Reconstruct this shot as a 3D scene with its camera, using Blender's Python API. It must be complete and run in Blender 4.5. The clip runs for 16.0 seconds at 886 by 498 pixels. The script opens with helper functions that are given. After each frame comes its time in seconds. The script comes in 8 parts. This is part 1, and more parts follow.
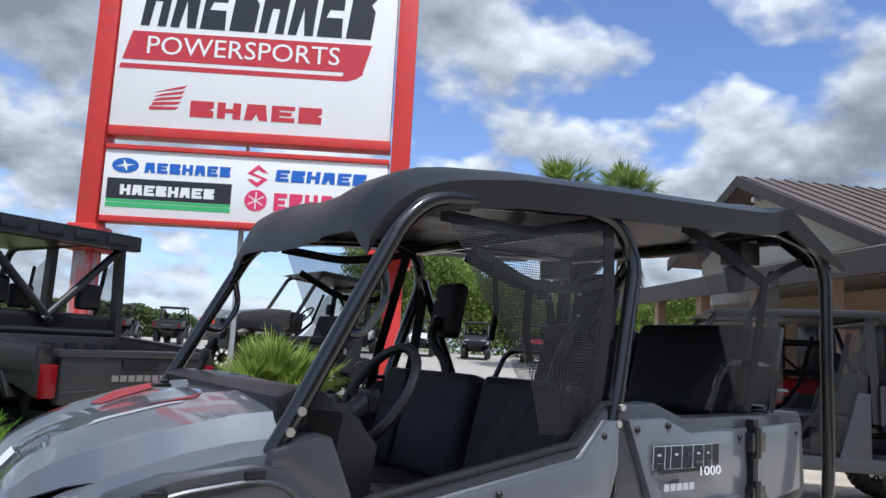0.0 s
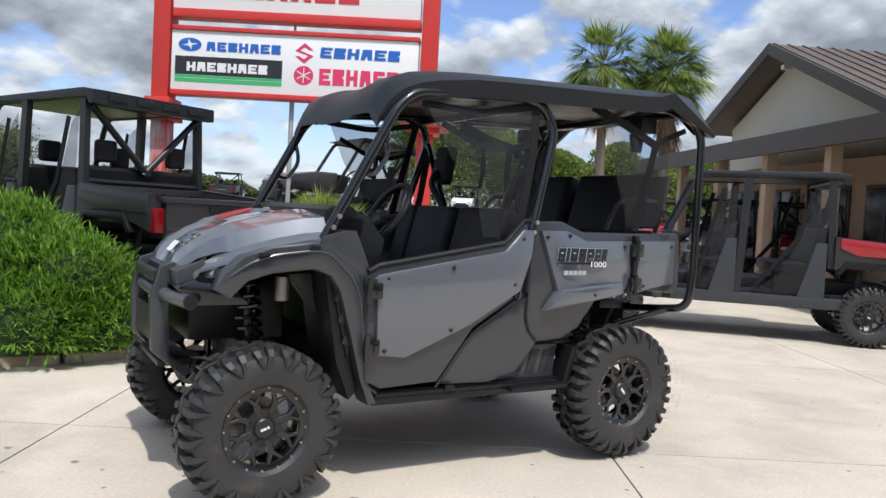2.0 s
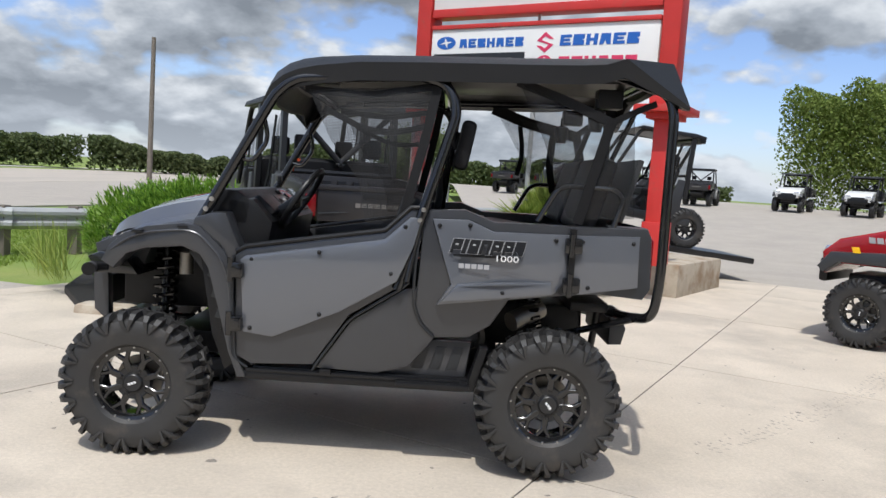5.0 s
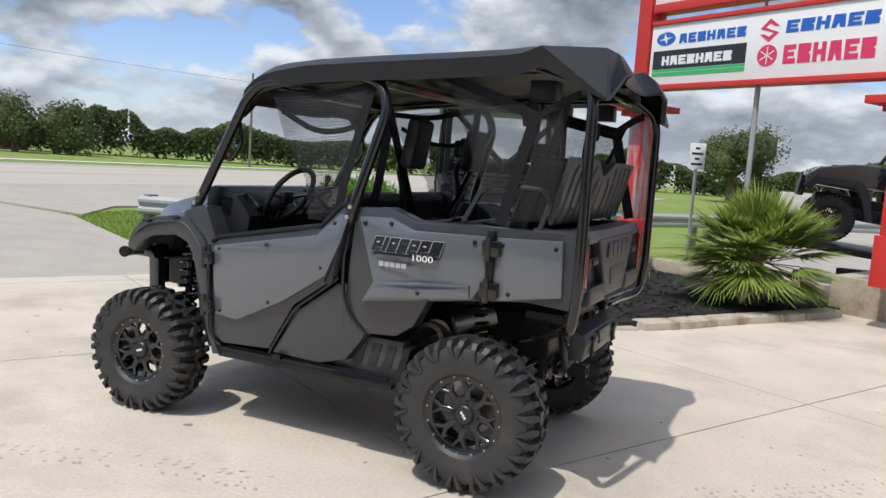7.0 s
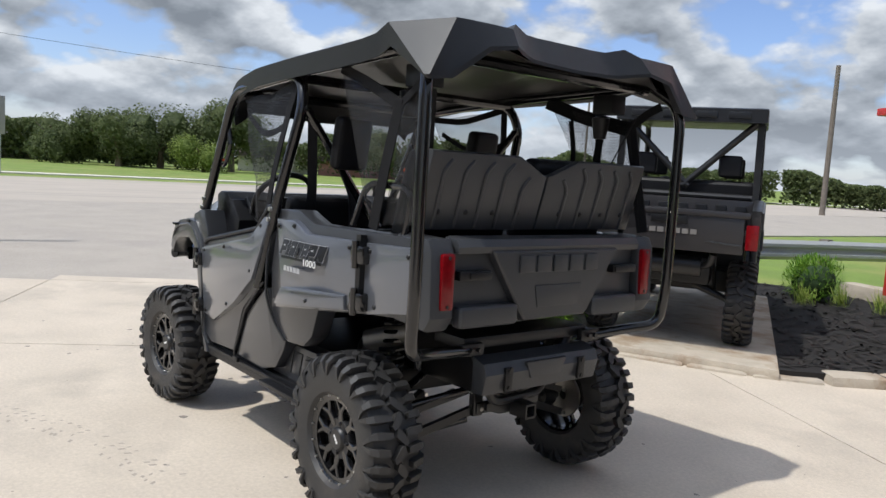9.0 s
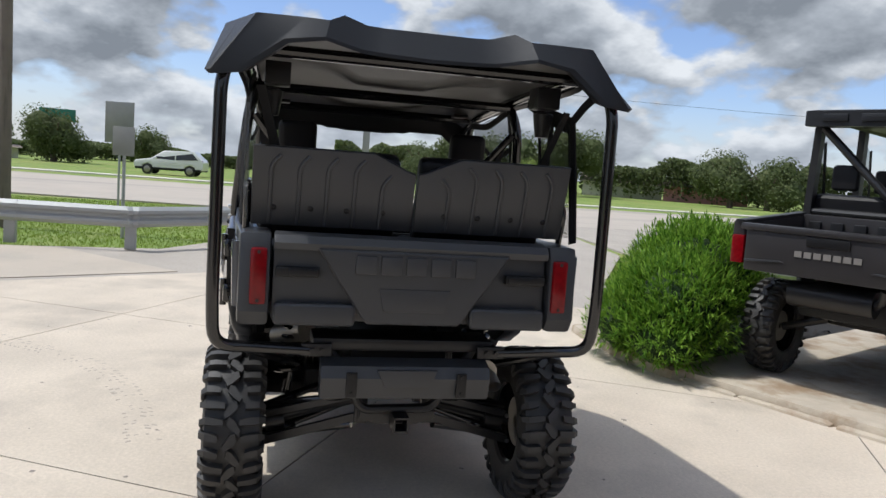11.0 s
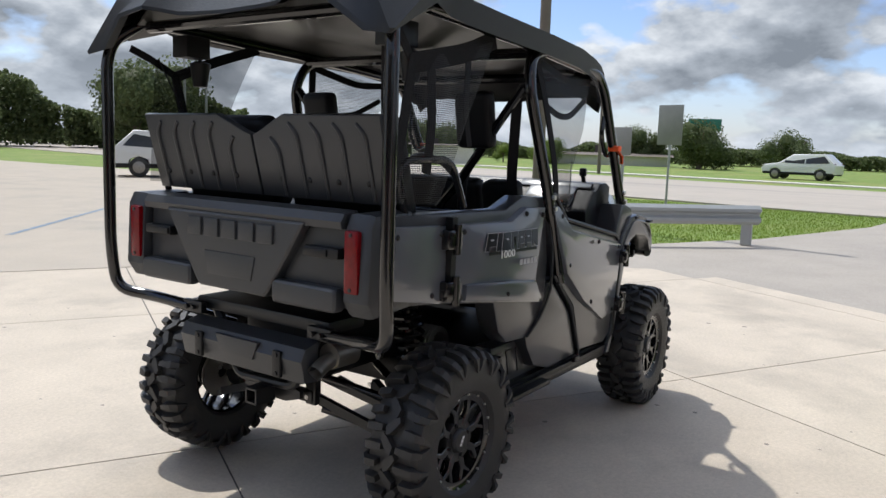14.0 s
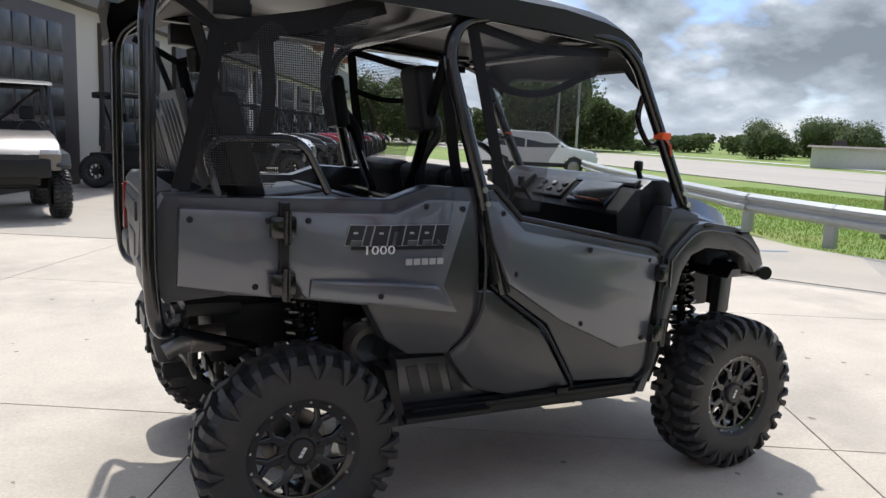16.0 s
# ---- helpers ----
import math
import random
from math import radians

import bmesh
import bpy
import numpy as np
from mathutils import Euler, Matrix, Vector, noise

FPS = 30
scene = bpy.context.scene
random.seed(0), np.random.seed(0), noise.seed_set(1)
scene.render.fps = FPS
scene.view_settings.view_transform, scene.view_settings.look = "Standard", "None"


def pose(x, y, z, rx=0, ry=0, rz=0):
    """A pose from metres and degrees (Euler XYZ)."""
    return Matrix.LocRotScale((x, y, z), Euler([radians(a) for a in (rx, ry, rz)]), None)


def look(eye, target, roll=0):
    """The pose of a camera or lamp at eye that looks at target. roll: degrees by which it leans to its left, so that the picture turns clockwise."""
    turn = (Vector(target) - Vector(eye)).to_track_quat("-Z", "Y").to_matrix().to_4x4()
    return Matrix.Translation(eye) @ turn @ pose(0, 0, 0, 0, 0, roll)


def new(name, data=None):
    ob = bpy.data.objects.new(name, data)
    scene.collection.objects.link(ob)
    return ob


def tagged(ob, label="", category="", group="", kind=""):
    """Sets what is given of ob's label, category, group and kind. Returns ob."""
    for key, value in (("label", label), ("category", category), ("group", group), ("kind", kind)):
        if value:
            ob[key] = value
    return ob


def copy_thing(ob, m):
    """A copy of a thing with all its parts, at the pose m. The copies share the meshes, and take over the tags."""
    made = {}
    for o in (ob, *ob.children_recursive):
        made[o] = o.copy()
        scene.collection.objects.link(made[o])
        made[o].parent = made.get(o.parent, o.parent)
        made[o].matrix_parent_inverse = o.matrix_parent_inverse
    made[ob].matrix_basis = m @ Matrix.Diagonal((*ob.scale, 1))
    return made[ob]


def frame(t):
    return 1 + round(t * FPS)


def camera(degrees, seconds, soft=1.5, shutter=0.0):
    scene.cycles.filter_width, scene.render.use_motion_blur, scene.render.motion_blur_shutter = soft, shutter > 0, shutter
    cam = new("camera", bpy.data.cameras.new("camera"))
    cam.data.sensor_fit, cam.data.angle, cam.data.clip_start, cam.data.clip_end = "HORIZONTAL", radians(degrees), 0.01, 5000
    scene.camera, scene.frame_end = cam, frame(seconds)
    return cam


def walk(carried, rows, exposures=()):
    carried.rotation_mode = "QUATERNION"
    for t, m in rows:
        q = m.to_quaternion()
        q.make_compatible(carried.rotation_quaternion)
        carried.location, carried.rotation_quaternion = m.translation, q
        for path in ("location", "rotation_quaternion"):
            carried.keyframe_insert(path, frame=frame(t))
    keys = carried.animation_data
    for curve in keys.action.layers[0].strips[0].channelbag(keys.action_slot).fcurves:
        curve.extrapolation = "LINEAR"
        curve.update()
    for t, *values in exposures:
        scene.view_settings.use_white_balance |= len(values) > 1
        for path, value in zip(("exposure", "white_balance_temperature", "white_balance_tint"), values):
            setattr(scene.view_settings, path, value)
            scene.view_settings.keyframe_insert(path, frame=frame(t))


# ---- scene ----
cam = camera(59.9, 16.0)
EXPOSURE = 0.29
KELVIN = 6400
SUN = 2.55
SKY = 0.106
PATH = [
    (0, (1.443, 2.426, 1.428), (0.333, 0.783, 1.687), 2.9),
    (0.5, (1.683, 2.783, 1.357), (0.557, 1.137, 1.504), 3.0),
    (1, (1.852, 3.154, 1.332), (0.724, 1.504, 1.383), 3.1),
    (1.5, (1.95, 3.514, 1.315), (0.851, 1.843, 1.286), 3.2),
    (2, (2.001, 3.811, 1.292), (0.968, 2.1, 1.202), 3.2),
    (2.5, (1.823, 4.11, 1.298), (0.892, 2.344, 1.165), 3.3),
    (3, (1.519, 4.237, 1.31), (0.724, 2.408, 1.156), 3.3),
    (3.5, (1.102, 4.288, 1.348), (0.468, 2.398, 1.188), 3.6),
    (4, (0.616, 4.359, 1.39), (0.166, 2.417, 1.228), 3.8),
    (4.2, (0.407, 4.364, 1.381), (0.037, 2.406, 1.216), 3.8),
    (6.3, (-1.697, 4.297, 1.5), (-1.185, 2.374, 1.294), 4.1),
    (6.5, (-1.872, 4.214, 1.49), (-1.276, 2.316, 1.281), 4.1),
    (7, (-2.297, 3.939, 1.512), (-1.502, 2.116, 1.293), 4.0),
    (7.5, (-2.724, 3.642, 1.514), (-1.741, 1.915, 1.288), 3.9),
    (8, (-3.059, 3.253, 1.507), (-1.894, 1.644, 1.277), 3.8),
    (8.5, (-3.391, 2.865, 1.505), (-2.045, 1.401, 1.289), 3.5),
    (9, (-3.663, 2.444, 1.51), (-2.15, 1.153, 1.305), 3.6),
    (9.2, (-3.756, 2.259, 1.534), (-2.182, 1.043, 1.331), 3.7),
    (11.3, (-4.469, 0.263, 1.532), (-2.507, -0.054, 1.305), 3.8),
    (11.5, (-4.466, 0.004, 1.543), (-2.491, -0.192, 1.297), 3.5),
    (12, (-4.437, -0.514, 1.487), (-2.452, -0.463, 1.248), 3.2),
    (12.5, (-4.315, -0.999, 1.463), (-2.357, -0.682, 1.206), 2.4),
    (13, (-4.086, -1.443, 1.471), (-2.193, -0.858, 1.2), 1.9),
    (13.5, (-3.838, -1.866, 1.493), (-2.046, -1.025, 1.211), 1.6),
    (14, (-3.485, -2.232, 1.492), (-1.83, -1.142, 1.222), 1.8),
    (14.5, (-3.15, -2.608, 1.51), (-1.658, -1.301, 1.254), 2.1),
    (15, (-2.736, -2.905, 1.499), (-1.428, -1.412, 1.246), 2.3),
    (15.5, (-2.285, -3.114, 1.499), (-1.179, -1.47, 1.227), 2.4),
    (16, (-1.835, -3.198, 1.481), (-0.928, -1.441, 1.179), 2.2),
]
walk(cam, [(t, look(e, g, r)) for t, e, g, r in PATH], exposures=[(0, EXPOSURE + 0.16, KELVIN - 450, 9), (1.0, EXPOSURE + 0.24, KELVIN - 250, 9), (2.0, EXPOSURE + 0.16, KELVIN - 60, 9), (3.5, EXPOSURE + 0.04, KELVIN, 9), (13.0, EXPOSURE, KELVIN, 9), (15.0, EXPOSURE + 0.16, KELVIN - 100, 9), (16, EXPOSURE + 0.22, KELVIN - 150, 9)])

# ---- light ----
SUN_DIR = Vector((0.23, 1.01, 1.85)).normalized()
world = bpy.data.worlds.new("sky")
scene.world = world
world.use_nodes = True
wn, wl = world.node_tree.nodes, world.node_tree.links
wn.clear()


def wnode(kind, operation=""):
    n = wn.new(kind)
    if operation:
        n.operation = operation
    return n


sky = wnode("ShaderNodeTexSky")
sky.sky_type, sky.sun_disc = "NISHITA", False
sky.sun_elevation = math.asin(SUN_DIR.z)
sky.sun_rotation = math.atan2(SUN_DIR.x, SUN_DIR.y)
sky.air_density, sky.dust_density, sky.ozone_density = 1.0, 0.5, 2.5
coord = wnode("ShaderNodeTexCoord")
split = wnode("ShaderNodeSeparateXYZ")
wl.new(coord.outputs["Generated"], split.inputs[0])


def wmath(operation, a, b=None, clamp=False):
    n = wnode("ShaderNodeMath", operation)
    n.use_clamp = clamp
    for i, v in enumerate((a, b)):
        if v is None:
            continue
        if isinstance(v, (int, float)):
            n.inputs[i].default_value = v
        else:
            wl.new(v, n.inputs[i])
    return n.outputs[0]


def cloud_noise(spread, scale, detail, rough):
    """Density of the cloud layer; a spread below 1 looks a little higher up."""
    n = wnode("ShaderNodeTexNoise")
    n.inputs["Scale"].default_value, n.inputs["Detail"].default_value, n.inputs["Roughness"].default_value = scale, detail, rough
    v = wnode("ShaderNodeVectorMath", "SCALE")
    v.inputs["Scale"].default_value = spread
    wl.new(layer.outputs[0], v.inputs[0])
    m = wnode("ShaderNodeMapping")
    m.inputs["Location"].default_value = CLOUDS
    wl.new(v.outputs[0], m.inputs[0])
    wl.new(m.outputs[0], n.inputs["Vector"])
    return n.outputs[0]


# broken cumulus on a layer overhead: lit tops, grey undersides, blue between
CLOUDS = (3.7, 8.2, 1.3)
height = wmath("ADD", wmath("MAXIMUM", split.outputs[2], 0.0), 0.42)
layer = wnode("ShaderNodeCombineXYZ")
wl.new(wmath("DIVIDE", split.outputs[0], height), layer.inputs[0])
wl.new(wmath("DIVIDE", split.outputs[1], height), layer.inputs[1])
wide = cloud_noise(1.0, 1.25, 2, 0.5)
here, higher = cloud_noise(1.0, 3.0, 9, 0.52), cloud_noise(0.965, 3.0, 6, 0.52)
# rounded heads
puff = wnode("ShaderNodeTexVoronoi")
puff.feature = "SMOOTH_F1"
puff.inputs["Scale"].default_value, puff.inputs["Detail"].default_value, puff.inputs["Roughness"].default_value = 7.5, 2.5, 0.55
wl.new(layer.outputs[0], puff.inputs["Vector"])
heads = wmath("MULTIPLY", wmath("SUBTRACT", 0.45, puff.outputs["Distance"]), 0.16)
density = wmath("ADD", wmath("ADD", wmath("MULTIPLY", here, 0.60), wmath("MULTIPLY", wide, 0.40)), heads)
cover = wmath("MULTIPLY", wmath("SUBTRACT", density, 0.366), 16.0, True)
thick = wmath("MULTIPLY", wmath("SUBTRACT", density, 0.425), 6.5, True)
lit = wmath("ADD", wmath("MULTIPLY", wmath("ADD", wmath("SUBTRACT", here, higher), wmath("MULTIPLY", heads, 0.8)), 5.0), wmath("SUBTRACT", 0.80, wmath("MULTIPLY", thick, 0.62)), True)
tone = wnode("ShaderNodeValToRGB")
tone.color_ramp.elements[0].position, tone.color_ramp.elements[0].color = 0.0, (1.85, 2.08, 2.42, 1)
tone.color_ramp.elements[1].position, tone.color_ramp.elements[1].color = 1.0, (6.3, 6.55, 6.9, 1)
tone.color_ramp.elements.new(0.45).color = (3.3, 3.6, 4.05, 1)
wl.new(lit, tone.inputs[0])
blue = wnode("ShaderNodeMix")
blue.data_type, blue.blend_type = "RGBA", "MULTIPLY"
blue.inputs["Factor"].default_value, blue.inputs["B"].default_value = 1.0, (1.0, 1.0, 1.18, 1)
wl.new(sky.outputs[0], blue.inputs["A"])
mix = wnode("ShaderNodeMix")
mix.data_type = "RGBA"
wl.new(cover, mix.inputs["Factor"])
wl.new(blue.outputs["Result"], mix.inputs["A"])
# the clouds brighten towards the sun
near = wnode("ShaderNodeVectorMath", "DOT_PRODUCT")
near.inputs[1].default_value = SUN_DIR
wl.new(coord.outputs["Generated"], near.inputs[0])
glow = wnode("ShaderNodeVectorMath", "SCALE")
wl.new(tone.outputs[0], glow.inputs[0])
wl.new(wmath("ADD", wmath("MULTIPLY", wmath("POWER", wmath("MAXIMUM", near.outputs["Value"], 0.0), 12.0), 6.0), 1.0), glow.inputs["Scale"])
wl.new(glow.outputs[0], mix.inputs["B"])
# pale haze low over the ground
haze = wnode("ShaderNodeMix")
haze.data_type = "RGBA"
haze.inputs["B"].default_value = (4.7, 5.1, 5.7, 1)
wl.new(wmath("MULTIPLY", wmath("SUBTRACT", 0.10, split.outputs[2]), 5.5, True), haze.inputs["Factor"])
wl.new(mix.outputs["Result"], haze.inputs["A"])
back = wnode("ShaderNodeBackground")
back.inputs["Strength"].default_value = SKY
wl.new(haze.outputs["Result"], back.inputs[0])
wl.new(back.outputs[0], wnode("ShaderNodeOutputWorld").inputs[0])

sun = new("sun", bpy.data.lights.new("sun", "SUN"))
sun.data.energy, sun.data.angle, sun.data.color = SUN, radians(0.9), (1.0, 0.965, 0.91)
sun.matrix_world = look(SUN_DIR * 50, (0, 0, 0))


# ---- materials ----
def mat(name, colour, rough=0.5, metal=0.0, vary=0.12, scale=6.0, bump=0.0, bump_scale=60.0, coat=0.0, stain=None, stain_scale=1.2, stain_at=0.6, random_value=0.0, emit=0.0, streak=None, speckle=0.0, shine=0.5):
    """A surface whose colour varies at two scales, with fine relief."""
    m = bpy.data.materials.new(name)
    m.use_nodes = True
    n, l = m.node_tree.nodes, m.node_tree.links
    b = n["Principled BSDF"]
    tc = n.new("ShaderNodeTexCoord")
    geo = n.new("ShaderNodeNewGeometry")
    noise1 = n.new("ShaderNodeTexNoise")
    noise1.inputs["Scale"].default_value, noise1.inputs["Detail"].default_value = scale, 8
    l.new(geo.outputs["Position"], noise1.inputs["Vector"])
    c1 = n.new("ShaderNodeMix")
    c1.data_type = "RGBA"
    lo = [max(0, c * (1 - vary)) for c in colour]
    hi = [min(1, c * (1 + vary)) for c in colour]
    c1.inputs["A"].default_value, c1.inputs["B"].default_value = (*lo, 1), (*hi, 1)
    l.new(noise1.outputs[0], c1.inputs["Factor"])
    out = c1.outputs["Result"]
    if stain:
        noise2 = n.new("ShaderNodeTexNoise")
        noise2.inputs["Scale"].default_value, noise2.inputs["Detail"].default_value = stain_scale, 10
        noise2.inputs["Roughness"].default_value = 0.65
        if streak:
            mp = n.new("ShaderNodeMapping")
            mp.inputs["Scale"].default_value = streak
            l.new(geo.outputs["Position"], mp.inputs[0])
            l.new(mp.outputs[0], noise2.inputs["Vector"])
        else:
            l.new(geo.outputs["Position"], noise2.inputs["Vector"])
        ramp = n.new("ShaderNodeValToRGB")
        ramp.color_ramp.elements[0].position, ramp.color_ramp.elements[1].position = stain_at - 0.06, stain_at + 0.1
        l.new(noise2.outputs[0], ramp.inputs[0])
        c2 = n.new("ShaderNodeMix")
        c2.data_type = "RGBA"
        c2.inputs["B"].default_value = (*stain, 1)
        l.new(ramp.outputs[0], c2.inputs["Factor"])
        l.new(out, c2.inputs["A"])
        out = c2.outputs["Result"]
    if random_value:
        info = n.new("ShaderNodeObjectInfo")
        isl = n.new("ShaderNodeNewGeometry")
        add = n.new("ShaderNodeMath")
        add.operation = "ADD"
        l.new(info.outputs["Random"], add.inputs[0])
        l.new(isl.outputs["Random Per Island"], add.inputs[1])
        mr = n.new("ShaderNodeMapRange")
        mr.inputs["From Max"].default_value = 2.0
        mr.inputs["To Min"].default_value, mr.inputs["To Max"].default_value = 1 - random_value, 1 + random_value
        l.new(add.outputs[0], mr.inputs[0])
        hsv = n.new("ShaderNodeHueSaturation")
        l.new(mr.outputs[0], hsv.inputs["Value"])
        l.new(out, hsv.inputs["Color"])
        out = hsv.outputs[0]
    if speckle:
        fine = n.new("ShaderNodeTexNoise")
        fine.inputs["Scale"].default_value, fine.inputs["Detail"].default_value, fine.inputs["Roughness"].default_value = 45, 6, 0.8
        l.new(geo.outputs["Position"], fine.inputs["Vector"])
        mr2 = n.new("ShaderNodeMapRange")
        mr2.inputs["From Min"].default_value, mr2.inputs["From Max"].default_value = 0.3, 0.7
        mr2.inputs["To Min"].default_value, mr2.inputs["To Max"].default_value = 1 - speckle, 1 + speckle
        l.new(fine.outputs[0], mr2.inputs[0])
        hs = n.new("ShaderNodeHueSaturation")
        l.new(mr2.outputs[0], hs.inputs["Value"])
        l.new(out, hs.inputs["Color"])
        out = hs.outputs[0]
    l.new(out, b.inputs["Base Color"])
    r = n.new("ShaderNodeMapRange")
    r.inputs["To Min"].default_value, r.inputs["To Max"].default_value = max(0.02, rough * 0.85), min(1, rough * 1.15)
    l.new(noise1.outputs[0], r.inputs[0])
    l.new(r.outputs[0], b.inputs["Roughness"])
    b.inputs["Metallic"].default_value = metal
    b.inputs["Coat Weight"].default_value = coat
    b.inputs["Specular IOR Level"].default_value = shine
    b.inputs["Coat Roughness"].default_value = 0.04
    if emit:
        b.inputs["Emission Color"].default_value, b.inputs["Emission Strength"].default_value = (*colour, 1), emit
    if bump:
        nb = n.new("ShaderNodeTexNoise")
        nb.inputs["Scale"].default_value, nb.inputs["Detail"].default_value = bump_scale, 4
        l.new(geo.outputs["Position"], nb.inputs["Vector"])
        bp = n.new("ShaderNodeBump")
        bp.inputs["Strength"].default_value, bp.inputs["Distance"].default_value = bump, 0.01
        l.new(nb.outputs[0], bp.inputs["Height"])
        l.new(bp.outputs[0], b.inputs["Normal"])
    return m


def leafy(name, a, b_, rough=0.55):
    """Foliage: each leaf its own shade, some light through it."""
    m = bpy.data.materials.new(name)
    m.use_nodes = True
    n, l = m.node_tree.nodes, m.node_tree.links
    b = n["Principled BSDF"]
    g = n.new("ShaderNodeNewGeometry")
    c = n.new("ShaderNodeMix")
    c.data_type = "RGBA"
    c.inputs["A"].default_value, c.inputs["B"].default_value = (*a, 1), (*b_, 1)
    l.new(g.outputs["Random Per Island"], c.inputs["Factor"])
    l.new(c.outputs["Result"], b.inputs["Base Color"])
    b.inputs["Roughness"].default_value = rough
    b.inputs["Specular IOR Level"].default_value = 0.15
    t = n.new("ShaderNodeBsdfTranslucent")
    l.new(c.outputs["Result"], t.inputs[0])
    s = n.new("ShaderNodeMixShader")
    s.inputs[0].default_value = 0.42
    l.new(b.outputs[0], s.inputs[1])
    l.new(t.outputs[0], s.inputs[2])
    l.new(s.outputs[0], n["Material Output"].inputs[0])
    return m


def netting(name, colour, pitch, share):
    """A woven net. share: how much of it is open; pitch: metres between its holes, 0 for a gauze too fine to tell apart."""
    m = bpy.data.materials.new(name)
    m.use_nodes = True
    n, l = m.node_tree.nodes, m.node_tree.links
    b = n["Principled BSDF"]
    b.inputs["Base Color"].default_value, b.inputs["Roughness"].default_value = (*colour, 1), 0.6
    tr = n.new("ShaderNodeBsdfTransparent")
    s = n.new("ShaderNodeMixShader")
    s.inputs[0].default_value = share
    if pitch:
        g = n.new("ShaderNodeNewGeometry")
        p = n.new("ShaderNodeSeparateXYZ")
        q = n.new("ShaderNodeCombineXYZ")
        l.new(g.outputs["Position"], p.inputs[0])
        l.new(p.outputs[0], q.inputs[0])
        l.new(p.outputs[2], q.inputs[1])
        v = n.new("ShaderNodeTexVoronoi")
        v.voronoi_dimensions = "2D"
        v.inputs["Scale"].default_value, v.inputs["Randomness"].default_value = 1 / pitch, 0.0
        l.new(q.outputs[0], v.inputs["Vector"])
        r = n.new("ShaderNodeMath")
        r.operation = "LESS_THAN"
        r.inputs[1].default_value = share
        l.new(v.outputs["Distance"], r.inputs[0])
        l.new(r.outputs[0], s.inputs[0])
    l.new(b.outputs[0], s.inputs[1])
    l.new(tr.outputs[0], s.inputs[2])
    l.new(s.outputs[0], n["Material Output"].inputs[0])
    return m


CONCRETE = mat("concrete", (0.57, 0.495, 0.405), 0.85, vary=0.22, scale=1.6, bump=0.3, bump_scale=150, stain=(0.44, 0.385, 0.32), stain_scale=0.7, stain_at=0.56, random_value=0.06, speckle=0.15, shine=0.3)
JOINT = mat("joint_filler", (0.10, 0.09, 0.085), 0.9, vary=0.3, scale=20)
OLD_PAVING = mat("old_paving", (0.46, 0.40, 0.33), 0.9, vary=0.14, scale=1.2, bump=0.3, bump_scale=120, stain=(0.38, 0.34, 0.29), stain_scale=0.35, stain_at=0.58, speckle=0.10)
ASPHALT = mat("worn_asphalt", (0.40, 0.36, 0.315), 0.95, vary=0.16, scale=1.3, bump=0.35, bump_scale=90, stain=(0.36, 0.325, 0.29), stain_scale=0.3, stain_at=0.60, speckle=0.18, shine=0.25)
ROADTOP = mat("road_surface", (0.45, 0.40, 0.345), 0.92, vary=0.12, scale=0.8, bump=0.2, bump_scale=60, stain=(0.34, 0.305, 0.275), stain_scale=0.6, stain_at=0.57, streak=(1.0, 0.03, 1.0), shine=0.25)
GRASS = mat("grass", (0.17, 0.245, 0.045), 0.9, vary=0.32, scale=1.3, bump=0.9, bump_scale=30, stain=(0.25, 0.27, 0.075), stain_scale=0.25, stain_at=0.53, speckle=0.2)
SIDEWALK = mat("sidewalk_concrete", (0.62, 0.58, 0.52), 0.9, vary=0.1, scale=1)
MULCH = mat("mulch", (0.018, 0.015, 0.013), 0.95, vary=0.6, scale=30, random_value=0.5)
KERB = mat("kerb_concrete", (0.46, 0.40, 0.32), 0.95, vary=0.25, scale=7, bump=0.8, bump_scale=40, stain=(0.30, 0.215, 0.14), stain_scale=2.2, stain_at=0.54)
RED_PAINT = mat("red_paint", (0.56, 0.035, 0.03), 0.45, vary=0.12, scale=4, bump=0.08, bump_scale=40, stain=(0.42, 0.07, 0.05), stain_scale=5, stain_at=0.62)
CHIPPED = mat("chipped_red_paint", (0.55, 0.035, 0.03), 0.5, vary=0.12, scale=4, bump=0.3, bump_scale=25, stain=(0.40, 0.37, 0.35), stain_scale=2.4, stain_at=0.5, streak=(4, 4, 0.6))
SIGN_WHITE = mat("sign_face", (0.80, 0.79, 0.77), 0.35, vary=0.03, scale=2)
SIGN_RED = mat("sign_red", (0.50, 0.035, 0.045), 0.4, vary=0.04)
SIGN_BLUE = mat("sign_blue", (0.02, 0.12, 0.46), 0.4, vary=0.04)
SIGN_BLACK = mat("sign_black", (0.02, 0.022, 0.025), 0.4, vary=0.1)
SIGN_GREEN = mat("sign_green", (0.06, 0.42, 0.14), 0.4, vary=0.05)
SIGN_PINK = mat("sign_crimson", (0.66, 0.04, 0.12), 0.4, vary=0.05)
PAINT = mat("grey_metallic_paint", (0.120, 0.128, 0.146), 0.30, metal=0.25, vary=0.04, scale=3, coat=1.0, bump=0.006, bump_scale=700)
GRAPHITE = mat("graphite_metallic_paint", (0.055, 0.057, 0.063), 0.30, metal=0.35, vary=0.08, scale=5, coat=0.35, bump=0.02, bump_scale=600)
PLASTIC = mat("dark_grey_plastic", (0.037, 0.039, 0.043), 0.36, vary=0.15, scale=9, bump=0.12, bump_scale=420)
BLACK_PLASTIC = mat("black_plastic", (0.009, 0.009, 0.010), 0.36, vary=0.2, scale=9, bump=0.1, bump_scale=420, shine=0.35)
